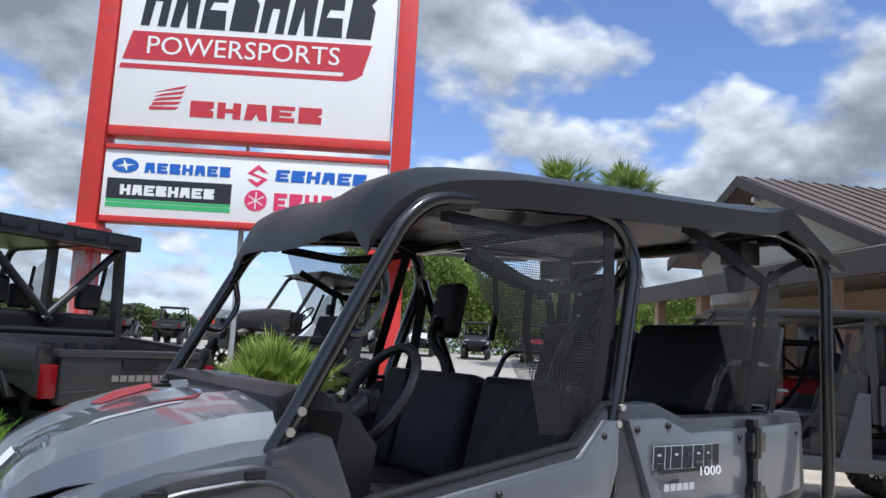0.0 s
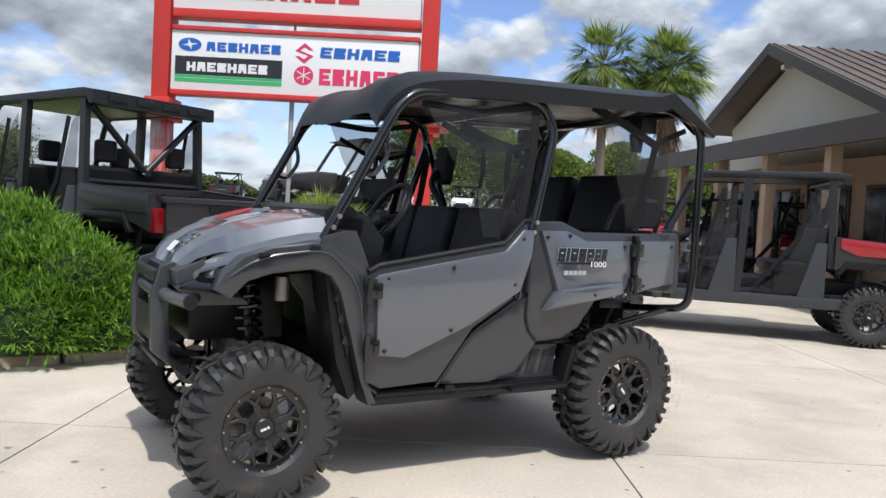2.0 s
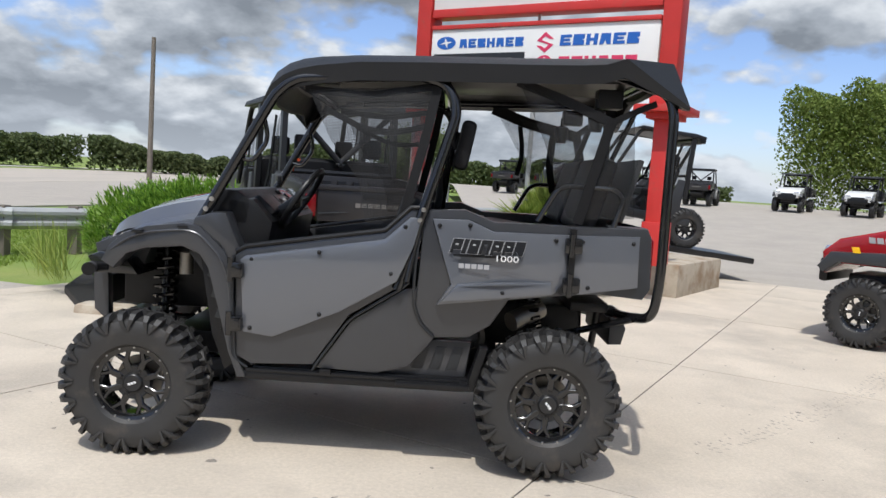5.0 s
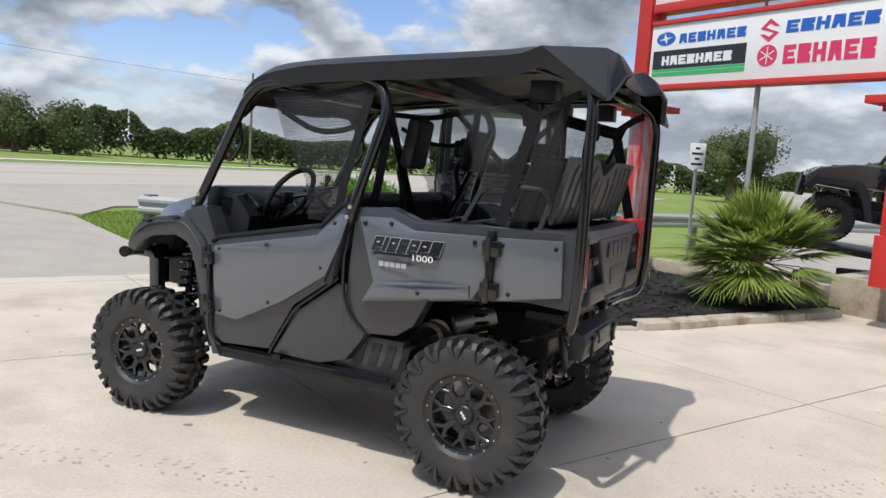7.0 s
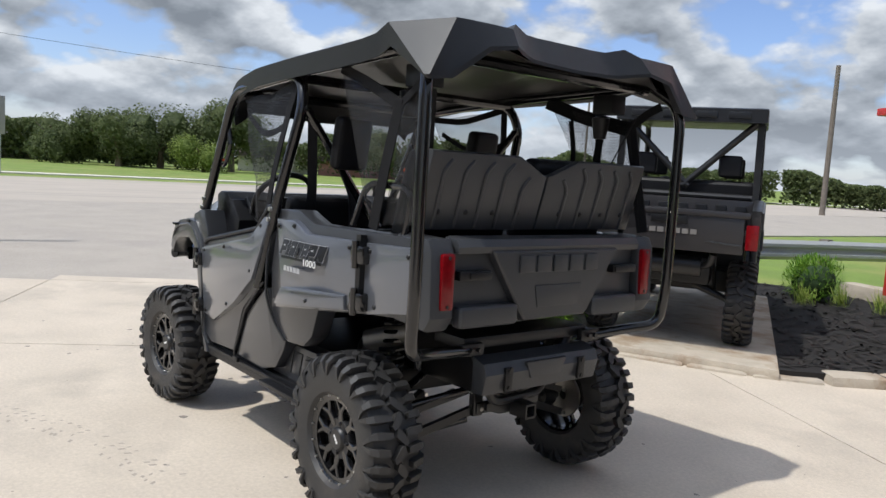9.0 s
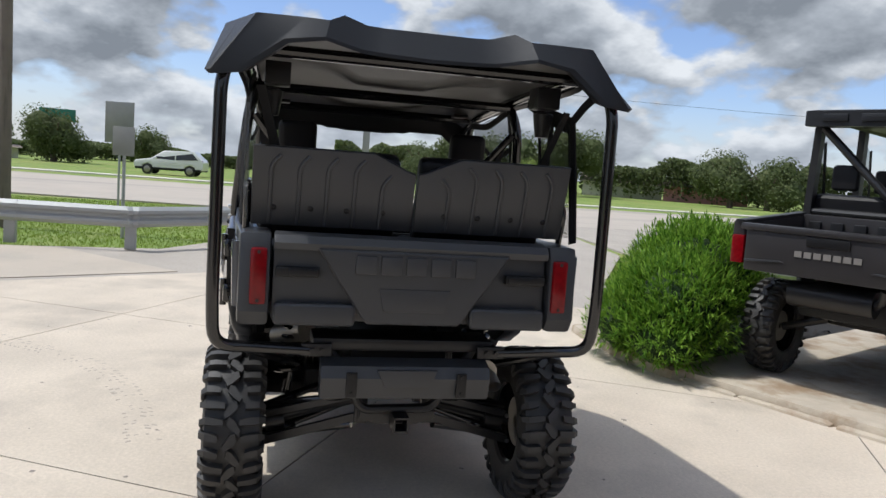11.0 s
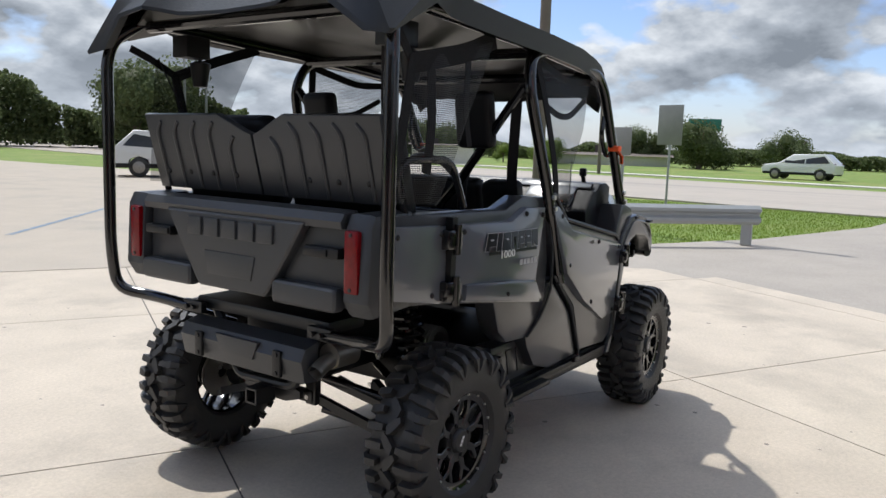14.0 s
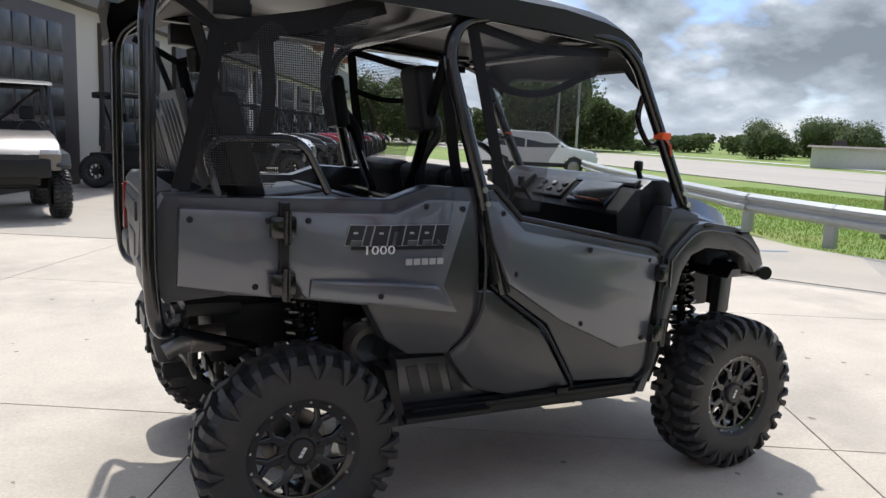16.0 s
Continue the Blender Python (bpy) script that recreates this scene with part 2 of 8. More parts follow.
ROOF_PLASTIC = mat("roof_plastic", (0.012, 0.013, 0.0155), 0.40, vary=0.15, scale=5, bump=0.1, bump_scale=500, shine=0.42)
LINER = mat("roof_liner", (0.055, 0.053, 0.051), 0.42, vary=0.12, scale=3, coat=0.1)
GLOSS_BLACK = mat("gloss_black_steel", (0.008, 0.008, 0.009), 0.14, vary=0.1, scale=9, coat=0.4)
SATIN_BLACK = mat("satin_black_steel", (0.014, 0.014, 0.015), 0.38, vary=0.2, scale=9)
RUBBER = mat("tyre_rubber", (0.029, 0.028, 0.0275), 0.52, vary=0.35, scale=10, bump=0.2, bump_scale=250, stain=(0.065, 0.055, 0.047), stain_scale=6, stain_at=0.62)
VINYL = mat("black_vinyl", (0.009, 0.009, 0.0105), 0.5, vary=0.15, scale=10, bump=0.15, bump_scale=350, shine=0.28)
WEBBING = mat("black_webbing", (0.014, 0.014, 0.015), 0.75, vary=0.3, scale=25, bump=0.3, bump_scale=600, shine=0.15)
STEEL = mat("zinc_steel", (0.62, 0.61, 0.59), 0.3, metal=1.0, vary=0.1)
DULL_STEEL = mat("dull_steel", (0.33, 0.31, 0.28), 0.45, metal=0.9, vary=0.25, scale=12)
LENS_RED = mat("red_lens", (0.17, 0.002, 0.005), 0.2, vary=0.5, scale=45, coat=0.1, shine=0.3)
LENS_CLEAR = mat("clear_lens", (0.55, 0.56, 0.58), 0.12, metal=0.6, vary=0.2, scale=40, coat=0.6)
ORANGE = mat("orange_tag", (0.95, 0.13, 0.03), 0.6, vary=0.1)
DECAL_BLACK = mat("black_decal", (0.010, 0.010, 0.011), 0.3, vary=0.1)
DECAL_WHITE = mat("white_decal", (0.75, 0.75, 0.75), 0.35, vary=0.04)
DECAL_GREY = mat("grey_decal", (0.38, 0.38, 0.39), 0.35, vary=0.05)
DECAL_RED = mat("red_decal", (0.26, 0.025, 0.028), 0.35, vary=0.05)
GALVANISED = mat("galvanised_steel", (0.38, 0.39, 0.39), 0.6, metal=0.25, vary=0.12, scale=5)
WOOD_GREY = mat("weathered_wood", (0.17, 0.145, 0.12), 0.9, vary=0.3, scale=4, bump=0.4, bump_scale=30, streak=(6, 6, 0.4), stain=(0.11, 0.09, 0.075), stain_scale=3)
STUCCO = mat("tan_stucco", (0.60, 0.56, 0.475), 0.9, vary=0.07, scale=1, bump=0.3, bump_scale=60)
STUCCO_DARK = mat("brown_stucco", (0.42, 0.29, 0.20), 0.9, vary=0.08, scale=1, bump=0.3, bump_scale=60)
ROOF_BROWN = mat("brown_metal_roof", (0.14, 0.105, 0.085), 0.45, metal=0.2, vary=0.08, scale=1)
TRIM_BROWN = mat("brown_trim", (0.065, 0.05, 0.043), 0.5, vary=0.1)
DARK_GLASS = mat("dark_window_glass", (0.030, 0.031, 0.033), 0.22, vary=0.2)
GREY_BAND = mat("grey_cladding", (0.18, 0.168, 0.155), 0.6, vary=0.08, scale=2)
BARK = mat("palm_bark", (0.16, 0.125, 0.095), 0.95, vary=0.35, scale=9, bump=0.8, bump_scale=30)
LEAF = leafy("shrub_leaf", (0.06, 0.16, 0.018), (0.27, 0.44, 0.06))
FAN_LEAF = leafy("fan_palm_leaf", (0.15, 0.24, 0.04), (0.40, 0.46, 0.12))
PALM_LEAF = leafy("palm_leaf", (0.09, 0.16, 0.03), (0.33, 0.38, 0.11))
DRY_LEAF = leafy("dry_palm_leaf", (0.20, 0.13, 0.07), (0.33, 0.24, 0.14))
TREE_LEAF = leafy("tree_leaf", (0.085, 0.115, 0.048), (0.165, 0.195, 0.085))
NET = netting("window_net", (0.014, 0.014, 0.015), 0.0075, 0.42)
FINE_NET = netting("fine_window_net", (0.016, 0.016, 0.017), 0, 0.50)


# ---- mesh tools ----
def finish(bm, angle=32):
    """Smooth shading with sharp creases."""
    bmesh.ops.recalc_face_normals(bm, faces=bm.faces)
    for f in bm.faces:
        f.smooth = True
    for e in bm.edges:
        if len(e.link_faces) == 2 and e.calc_face_angle(0) > radians(angle):
            e.smooth = False


def mesh_of(name, bm, material, angle=32):
    finish(bm, angle)
    me = bpy.data.meshes.new(name)
    bm.to_mesh(me)
    bm.free()
    for m in material if isinstance(material, (list, tuple)) else [material]:
        me.materials.append(m)
    return me


def part(name, bm, material, parent, label="", angle=32):
    ob = new(name, mesh_of(name, bm, material, angle))
    ob.parent = parent
    if label:
        ob["label"] = label
    return ob


def thing(name, label, category, m=None, group="", kind=""):
    ob = tagged(new(name), label, category, group, kind)
    ob.empty_display_size = 0.1
    if m is not None:
        ob.matrix_world = m
    return ob


def solid(name, bm, material, label, category, m=None, group="", kind="", angle=32):
    ob = tagged(new(name, mesh_of(name, bm, material, angle)), label, category, group, kind)
    if m is not None:
        ob.matrix_world = m
    return ob


def bevel(bm, geom, w, seg=2):
    bmesh.ops.bevel(bm, geom=geom, offset=w, segments=seg, profile=0.6, affect="EDGES", clamp_overlap=True)


def box(bm, c, s, bev=0.0, rot=None, seg=2):
    ret = bmesh.ops.create_cube(bm, size=1.0)
    vs = ret["verts"]
    m = Matrix.Translation(c) @ (rot.to_4x4() if rot is not None else Matrix.Identity(4)) @ Matrix.Diagonal((*s, 1))
    bmesh.ops.transform(bm, matrix=m, verts=vs)
    if bev:
        es = list({e for v in vs for e in v.link_edges})
        bevel(bm, es, bev, seg)


def prism(bm, pts, a, b, bev=0.0, axis="y", seg=2, lean=None):
    """A polygon drawn in the plane across axis, made solid from a to b. lean(p, q): moves a point of the near face."""
    def place(p, q):
        return {"y": (p[0], q, p[1]), "x": (q, p[0], p[1]), "z": (p[0], p[1], q)}[axis]
    va = [bm.verts.new(place(p, a if lean is None else a + lean(p, 0))) for p in pts]
    vb = [bm.verts.new(place(p, b if lean is None else b + lean(p, 1))) for p in pts]
    n = len(pts)
    fs = [bm.faces.new(va), bm.faces.new(vb[::-1])]
    for i in range(n):
        fs.append(bm.faces.new((va[i], vb[i], vb[(i + 1) % n], va[(i + 1) % n])))
    if bev:
        bmesh.ops.recalc_face_normals(bm, faces=fs)
        es = list({e for f in fs[:2] for e in f.edges})
        bevel(bm, es, bev, seg)


def rounded(pts, r, seg=5, closed=False):
    """A line through pts with its corners rounded."""
    ps = [Vector(p) for p in pts]
    n, out = len(ps), []
    for i, p in enumerate(ps):
        if not closed and i in (0, n - 1):
            out.append(p)
            continue
        a, b = ps[i - 1] - p, ps[(i + 1) % n] - p
        d = min(r, a.length * 0.48, b.length * 0.48)
        s, e = p + a.normalized() * d, p + b.normalized() * d
        for k in range(seg + 1):
            t = k / seg
            out.append(s * (1 - t) ** 2 + p * 2 * t * (1 - t) + e * t * t)
    return out


def tube(bm, pts, r, seg=10, bend=0.0, closed=False, flat=None, caps=True):
    """A pipe along pts. flat: (width, height) makes it a strap or bar in place of a round pipe."""
    ps = rounded(pts, bend, closed=closed) if bend else [Vector(p) for p in pts]
    n = len(ps)
    rings, side = [], None
    for i, p in enumerate(ps):
        if closed:
            d = ps[(i + 1) % n] - ps[i - 1]
        else:
            d = ps[min(i + 1, n - 1)] - ps[max(i - 1, 0)]
        d.normalize()
        if side is None:
            side = d.cross(Vector((0, 0, 1)))
            if side.length < 0.2:
                side = d.cross(Vector((1, 0, 0)))
        side = (side - d * side.dot(d)).normalized()
        upv = d.cross(side)
        rad = r[i] if isinstance(r, (list, tuple)) else r
        if flat:
            cs = [(-1, -1), (1, -1), (1, 1), (-1, 1)]
            rings.append([bm.verts.new(p + side * flat[0] / 2 * x + upv * flat[1] / 2 * y) for x, y in cs])
        else:
            rings.append([bm.verts.new(p + (side * math.cos(2 * math.pi * k / seg) + upv * math.sin(2 * math.pi * k / seg)) * rad) for k in range(seg)])
    m = len(rings[0])
    for i in range(n if closed else n - 1):
        a, b = rings[i], rings[(i + 1) % n]
        for k in range(m):
            bm.faces.new((a[k], a[(k + 1) % m], b[(k + 1) % m], b[k]))
    if caps and not closed:
        bm.faces.new(rings[0][::-1])
        bm.faces.new(rings[-1])


def rod(bm, a, b, r, seg=12, r2=None):
    tube(bm, [a, b], [r, r if r2 is None else r2], seg)


def lathe(bm, profile, seg=32, axis="y", cap=False):
    """Turns a line of (radius, place along the axis) round."""
    rings = []
    for rad, h in profile:
        ring = []
        for k in range(seg):
            a = 2 * math.pi * k / seg
            p = {"y": (rad * math.cos(a), h, rad * math.sin(a)), "z": (rad * math.cos(a), rad * math.sin(a), h), "x": (h, rad * math.cos(a), rad * math.sin(a))}[axis]
            ring.append(bm.verts.new(p))
        rings.append(ring)
    for a, b in zip(rings, rings[1:]):
        for k in range(seg):
            bm.faces.new((a[k], a[(k + 1) % seg], b[(k + 1) % seg], b[k]))
    if cap:
        bm.faces.new(rings[0][::-1])
        bm.faces.new(rings[-1])


def sheet(bm, grid, thick=0.0):
    """A surface through rows of points; thick: given a back, along the normals."""
    rows = [[bm.verts.new(p) for p in row] for row in grid]
    fs = []
    for a, b in zip(rows, rows[1:]):
        for k in range(len(a) - 1):
            fs.append(bm.faces.new((a[k], a[k + 1], b[k + 1], b[k])))
    if thick:
        bmesh.ops.recalc_face_normals(bm, faces=fs)
        bmesh.ops.solidify(bm, geom=fs, thickness=thick)


def polygon(bm, pts, z):
    return bm.faces.new([bm.verts.new((x, y, z)) for x, y in pts])


def letter_block(bm, x, z, w, h, y, depth=0.004, slant=0.0):
    """A plain block of one letter's size."""
    k = slant * h
    prism(bm, [(x, z), (x + w, z), (x + w + k, z + h), (x + k, z + h)], y, y + depth)


def lettering(name, text, size, material, parent, m, extrude=0.002, width=None):
    """A word in the built-in font, as a mesh."""
    cu = bpy.data.curves.new(name, "FONT")
    cu.body, cu.size, cu.extrude, cu.align_x, cu.align_y = text, size, extrude, "CENTER", "CENTER"
    cu.resolution_u = 3
    tmp = bpy.data.objects.new(name, cu)
    me = bpy.data.meshes.new_from_object(tmp)
    bpy.data.objects.remove(tmp)
    if width:
        w = max(v.co.x for v in me.vertices) - min(v.co.x for v in me.vertices)
        me.transform(Matrix.Diagonal((width / w, 1, 1, 1)))
    me.materials.append(material)
    ob = new(name, me)
    ob.parent = parent
    ob.matrix_local = m
    return ob

# ---- ground ----
def slab(name, pts, z, thick, material, label, category):
    bm = bmesh.new()
    prism(bm, pts, z - thick, z, axis="z")
    return solid(name, bm, material, label, category, kind="structure")


bm = bmesh.new()
polygon(bm, [(-2500, -2500), (2500, -2500), (2500, 2500), (-2500, 2500)], -0.06)
solid("ground", bm, GRASS, "flat green roadside grass reaching the far trees", "ground", kind="structure")


def lot_z(x, y):
    """The yard rises gently towards the far corner."""
    d = ((x + 3) * -0.62 + (y + 5) * -0.78 - 8) / 34
    d = max(0.0, min(1.0, d))
    return 1.2 * d * d * (3 - 2 * d) - 0.012


slab("drive", [(-2.5, -2.5), (6.2, -4.6), (10.6, -7.1), (18.8, -8.6), (19.6, -8.7), (19.6, -1.3), (15.6, -0.8), (11.0, 0.6), (8.4, 2.0), (8.0, 4.5), (0, 8)], -0.014, 0.2, ASPHALT, "worn grey asphalt of the drive", "asphalt drive")
slab("side_drive", [(10.8, -7.5), (12.2, -9.6), (11.6, -12.5), (9.0, -22), (6.0, -60), (19.6, -60), (19.6, -8.75), (18.8, -8.65)], -0.016, 0.2, ASPHALT, "worn grey asphalt beyond the grass corner", "asphalt drive")
bm = bmesh.new()
sheet(bm, [[(-70 + (i / 40) ** 0.8 * 68, y, lot_z(-70 + (i / 40) ** 0.8 * 68, y)) for i in range(41)] for y in [-75 + 2.5 * k for k in range(37)]])
solid("lot", bm, ASPHALT, "wide grey asphalt yard", "asphalt lot", kind="structure")
slab("road", [(19.5, -600), (36, -600), (36, 0), (50, 70), (110, 370), (93.5, 370), (33.5, 70), (19.5, 0)], -0.012, 0.2, ROADTOP, "pale worn road with faint wheel tracks", "road")
slab("roadside_path", [(40.5, -600), (42.2, -600), (42.2, 0), (56.2, 70), (116, 370), (114, 370), (54.5, 70), (40.5, 0)], 0.0, 0.1, SIDEWALK, "pale concrete path along the far verge", "path")
U, V = Vector((0.866, -0.5, 0)), Vector((0.5, 0.866, 0))


def uv(u, v, z=0.0):
    p = U * u + V * v
    return (p.x, p.y, z)


slab("old_paving", [uv(-40, 5.66)[:2], uv(2.2, 5.66)[:2], uv(4.4, 4.3)[:2], (8.0, 3.4), (8.0, 4.5), (9.2, 8.6), (12.5, 16), (17, 24), (16, 60), (-40, 60)], -0.004, 0.1, OLD_PAVING, "tan weathered parking area with painted bays", "parking area")

# ---- the grey five-seat utility vehicle ----
def wheel_parts(seed=0, lugs=17):
    """Meshes of one wheel, its axle along y, the outer face towards +y."""
    rnd = random.Random(seed)
    bm = bmesh.new()
    prof = [(0.185, -0.105), (0.20, -0.125), (0.25, -0.138), (0.295, -0.136), (0.318, -0.124), (0.329, -0.09), (0.332, -0.04), (0.332, 0.04), (0.329, 0.09), (0.318, 0.124), (0.295, 0.136), (0.25, 0.138), (0.20, 0.125), (0.185, 0.105)]
    lathe(bm, prof, 48)

    def carcass(y):
        return 0.332 - 0.004 * (abs(y) / 0.09) ** 2 - (0.012 * max(0, abs(y) - 0.09) / 0.035)

    def at(a, r, y, sgn):
        t = radians(a)
        return (r * math.cos(t), y * sgn, r * math.sin(t))

    def lug(pts, rot, sgn, h=0.028):
        top = [bm.verts.new(at(a + rot, carcass(y) + h, y, sgn)) for a, y in pts]
        low = [bm.verts.new(at(a * 1.15 + rot, carcass(y) - 0.006, y, sgn)) for a, y in pts]
        bm.faces.new(top)
        for i in range(len(pts)):
            j = (i + 1) % len(pts)
            bm.faces.new((top[i], low[i], low[j], top[j]))

    def arm(a_tip, a_out, rot, sgn, w, reach):
        """One arm of a V: it climbs the side wall, bends over the shoulder and ends as a block on the tread."""
        line = [(0.272, 0.1385, a_tip, w * 0.45, 0.005), (0.300, 0.1400, a_tip + (a_out - a_tip) * 0.5, w * 0.62, 0.009), (0.326, 0.1350, a_tip + (a_out - a_tip) * 0.85, w * 0.85, 0.013), (0.352, 0.120, a_out, w, 0.020), (0.359, 0.090, a_out + 0.4, w * 1.05, 0.024), (0.360, reach, a_out + 1.2, w * 0.8, 0.024)]
        rows = []
        for k, (r, y, a, half, h) in enumerate(line):
            side_wall = k < 3
            row = []
            for q, f in ((-1.12, 0.0), (-0.86, 1.0), (0.86, 1.0), (1.12, 0.0)):
                if side_wall:
                    row.append(bm.verts.new(at(rot + a + q * half, r, y - 0.004 + (h + 0.004) * f, sgn)))
                else:
                    row.append(bm.verts.new(at(rot + a + q * half, r - (h + 0.006) * (1 - f), y, sgn)))
            rows.append(row)
        for a, b in zip(rows, rows[1:]):
            for k in range(3):
                bm.faces.new((a[k], a[k + 1], b[k + 1], b[k]))
        bm.faces.new(rows[0])
        bm.faces.new(rows[-1][::-1])

    carcass_only = bm.copy()
    step = 360 / lugs
    blocks = []
    for sgn in (1, -1):
        for odd in (0, 1):
            for kind in ("lead", "trail", "centre"):
                bm.free()
                bm = bmesh.new()
                if kind == "lead":
                    arm(-1.0, -5.6, 0, sgn, 2.5, 0.058 if odd else 0.040)
                elif kind == "trail":
                    arm(1.0, 4.8, 0, sgn, 2.6, 0.035 if odd else 0.062)
                else:
                    lug([(-8.0, -0.016), (-3.0, -0.024), (1.5, 0.008), (3.5, 0.030), (0.5, 0.040), (-3.5, 0.022), (-6.5, 0.006)], step / 2, sgn)
                me = mesh_of("tread_block", bm.copy(), RUBBER, 28)
                blocks += [(me, k * step + (step / 2 if sgn < 0 else 0)) for k in range(lugs) if k % 2 == odd]
    bm.free()
    bm = bmesh.new()
    bare = mesh_of("tyre", carcass_only, RUBBER, 28)
    for sgn in (1, -1):
        for k in range(lugs):
            rot = k * step + (step / 2 if sgn < 0 else 0)
            arm(-1.0, -5.6, rot, sgn, 2.5, 0.058 if k % 2 else 0.040)
            arm(1.0, 4.8, rot, sgn, 2.6, 0.035 if k % 2 else 0.062)
            lug([(-8.0, -0.016), (-3.0, -0.024), (1.5, 0.008), (3.5, 0.030), (0.5, 0.040), (-3.5, 0.022), (-6.5, 0.006)], rot + step / 2, sgn)
    tread = mesh_of("tread", bm, RUBBER, 28)

    bm = bmesh.new()
    lathe(bm, [(0.186, -0.11), (0.176, -0.10), (0.172, 0.03), (0.158, 0.075), (0.160, 0.095), (0.178, 0.098), (0.192, 0.110), (0.196, 0.104), (0.190, 0.085)], 48)
    rim = mesh_of("rim", bm, GLOSS_BLACK, 40)

    bm = bmesh.new()
    polar = [(0.055, -13), (0.082, -12), (0.118, -7), (0.168, -15.5), (0.169, -9.5), (0.132, 0), (0.169, 9.5), (0.168, 15.5), (0.118, 7), (0.082, 12), (0.055, 13)]
    prism(bm, [(r * math.cos(radians(a)), r * math.sin(radians(a))) for r, a in polar], 0.052, 0.080, 0.004, seg=1, lean=lambda p, q: (math.hypot(*p) - 0.06) * 0.12)
    spoke = mesh_of("spoke", bm, GLOSS_BLACK, 40)
    bm = bmesh.new()
    lathe(bm, [(0.001, 0.098), (0.040, 0.098), (0.047, 0.092), (0.050, 0.080), (0.070, 0.078), (0.082, 0.082), (0.086, 0.072), (0.086, 0.03), (0.001, 0.02)], 32)
    hub = mesh_of("hub_cap", bm, SATIN_BLACK, 40)

    bm = bmesh.new()
    lathe(bm, [(0.03, -0.06), (0.115, -0.06), (0.118, -0.05), (0.115, -0.04), (0.03, -0.04)], 32)
    disc = mesh_of("brake_disc", bm, DULL_STEEL)
    bm = bmesh.new()
    lathe(bm, [(0.0005, 0.006), (0.0042, 0.005), (0.0052, 0.0), (0.0052, -0.004)], 8)
    bolt = mesh_of("bolt", bm, STEEL)
    bm = bmesh.new()
    lathe(bm, [(0.0005, 0.012), (0.007, 0.011), (0.0085, 0.0), (0.0085, -0.02)], 6)
    nut = mesh_of("wheel_nut", bm, SATIN_BLACK)
    bm = bmesh.new()
    for i, w in enumerate((0.011, 0.012, 0.011)):
        letter_block(bm, -0.021 + i * 0.0145, -0.006, w, 0.012, 0.0985, 0.0012, 0.25)
    mark = mesh_of("cap_mark", bm, DECAL_WHITE)
    return bare, tread, blocks, rim, disc, bolt, nut, mark, spoke, hub


WHEEL = wheel_parts()


def add_wheel(parent, x, y, z, side, turn=0.0, spin=0.0, detail=True, scale=1.0, single=False):
    """single: with every tread block a piece of its own."""
    bare, tread, blocks, rim, disc, bolt, nut, mark, spoke, hub = WHEEL
    w = new("wheel", rim)
    w.parent = parent
    w.matrix_local = pose(x, y, z, 0, 0, turn + (0 if side > 0 else 180)) @ pose(0, 0, 0, 0, spin, 0) @ Matrix.Diagonal((scale, scale * 0.87, scale, 1))
    w["label"] = "gloss black alloy wheel with knobbly tyre"
    kids = [("tyre", bare, Matrix.Identity(4)), ("hub_cap", hub, Matrix.Identity(4))]
    kids += [("spoke", spoke, pose(0, 0, 0, 0, k * 45, 0)) for k in range(8)]
    if single:
        kids += [("tread_block", me, pose(0, 0, 0, 0, -a, 0)) for me, a in blocks]
    else:
        kids.append(("tread", tread, Matrix.Identity(4)))
    if detail:
        kids.append(("brake_disc", disc, Matrix.Identity(4)))
        kids.append(("cap_mark", mark, Matrix.Identity(4)))
        for k in range(16):
            a = 2 * math.pi * k / 16
            kids.append(("bolt", bolt, Matrix.Translation((0.183 * math.cos(a), 0.104, 0.183 * math.sin(a)))))
        for k in range(4):
            a = 2 * math.pi * (k + 0.5) / 4
            kids.append(("wheel_nut", nut, Matrix.Translation((0.064 * math.cos(a), 0.079, 0.064 * math.sin(a)))))
    for name, me, m in kids:
        o = new(name, me)
        o.parent = w
        o.matrix_local = m
        if name == "tread":
            tagged(o, kind="stuff")
    return w


BULGED = ("door", "lower_side_panel", "rear_quarter", "quarter_panel", "rear_corner_panel", "hinge", "hinge_strip", "middle_pillar", "pillar_bolt", "door_latch", "side_net", "strap")


def bulge(x, y, z):
    """How far the side of the body stands out at x and z, signed like y."""
    gx = np.interp(x, [-1.45, -1.05, -0.9, -0.75, -0.1, 0.15, 0.46, 0.6], [-0.4, -0.1, 0.3, 1, 1, 0.75, 0.25, 0.1])
    gz = np.interp(z, [0.45, 0.62, 0.75, 0.87, 1.07, 1.2, 1.3, 1.75, 1.9], [0, 0.1, 0.6, 1, 1, 0.6, 0.6, 0.2, 0])
    out = 0.060 * float(gx * gz) * max(0.0, min(1.0, (abs(y) - 0.5) / 0.14))
    return out if y > 0 else -out


def mirrored(pts, s):
    return [(x, s * y, z) for x, y, z in pts]


def side_plate(name, pts, y0, y1, s, material, parent, label="", bev=0.008):
    bm = bmesh.new()
    prism(bm, pts, s * y0, s * y1, bev)
    return part(name, bm, material, parent, label)


def bolts_on(parent, pts, y, s, name="panel_bolt"):
    bm = bmesh.new()
    lathe(bm, [(0.0005, 0.006), (0.005, 0.006), (0.008, 0.004), (0.011, 0.0), (0.011, -0.004)], 10)
    me = mesh_of(name, bm, BLACK_PLASTIC)
    for x, z in pts:
        o = new(name, me)
        o.parent = parent
        o.matrix_local = pose(x, s * y, z, 0, 0, 0 if s > 0 else 180)


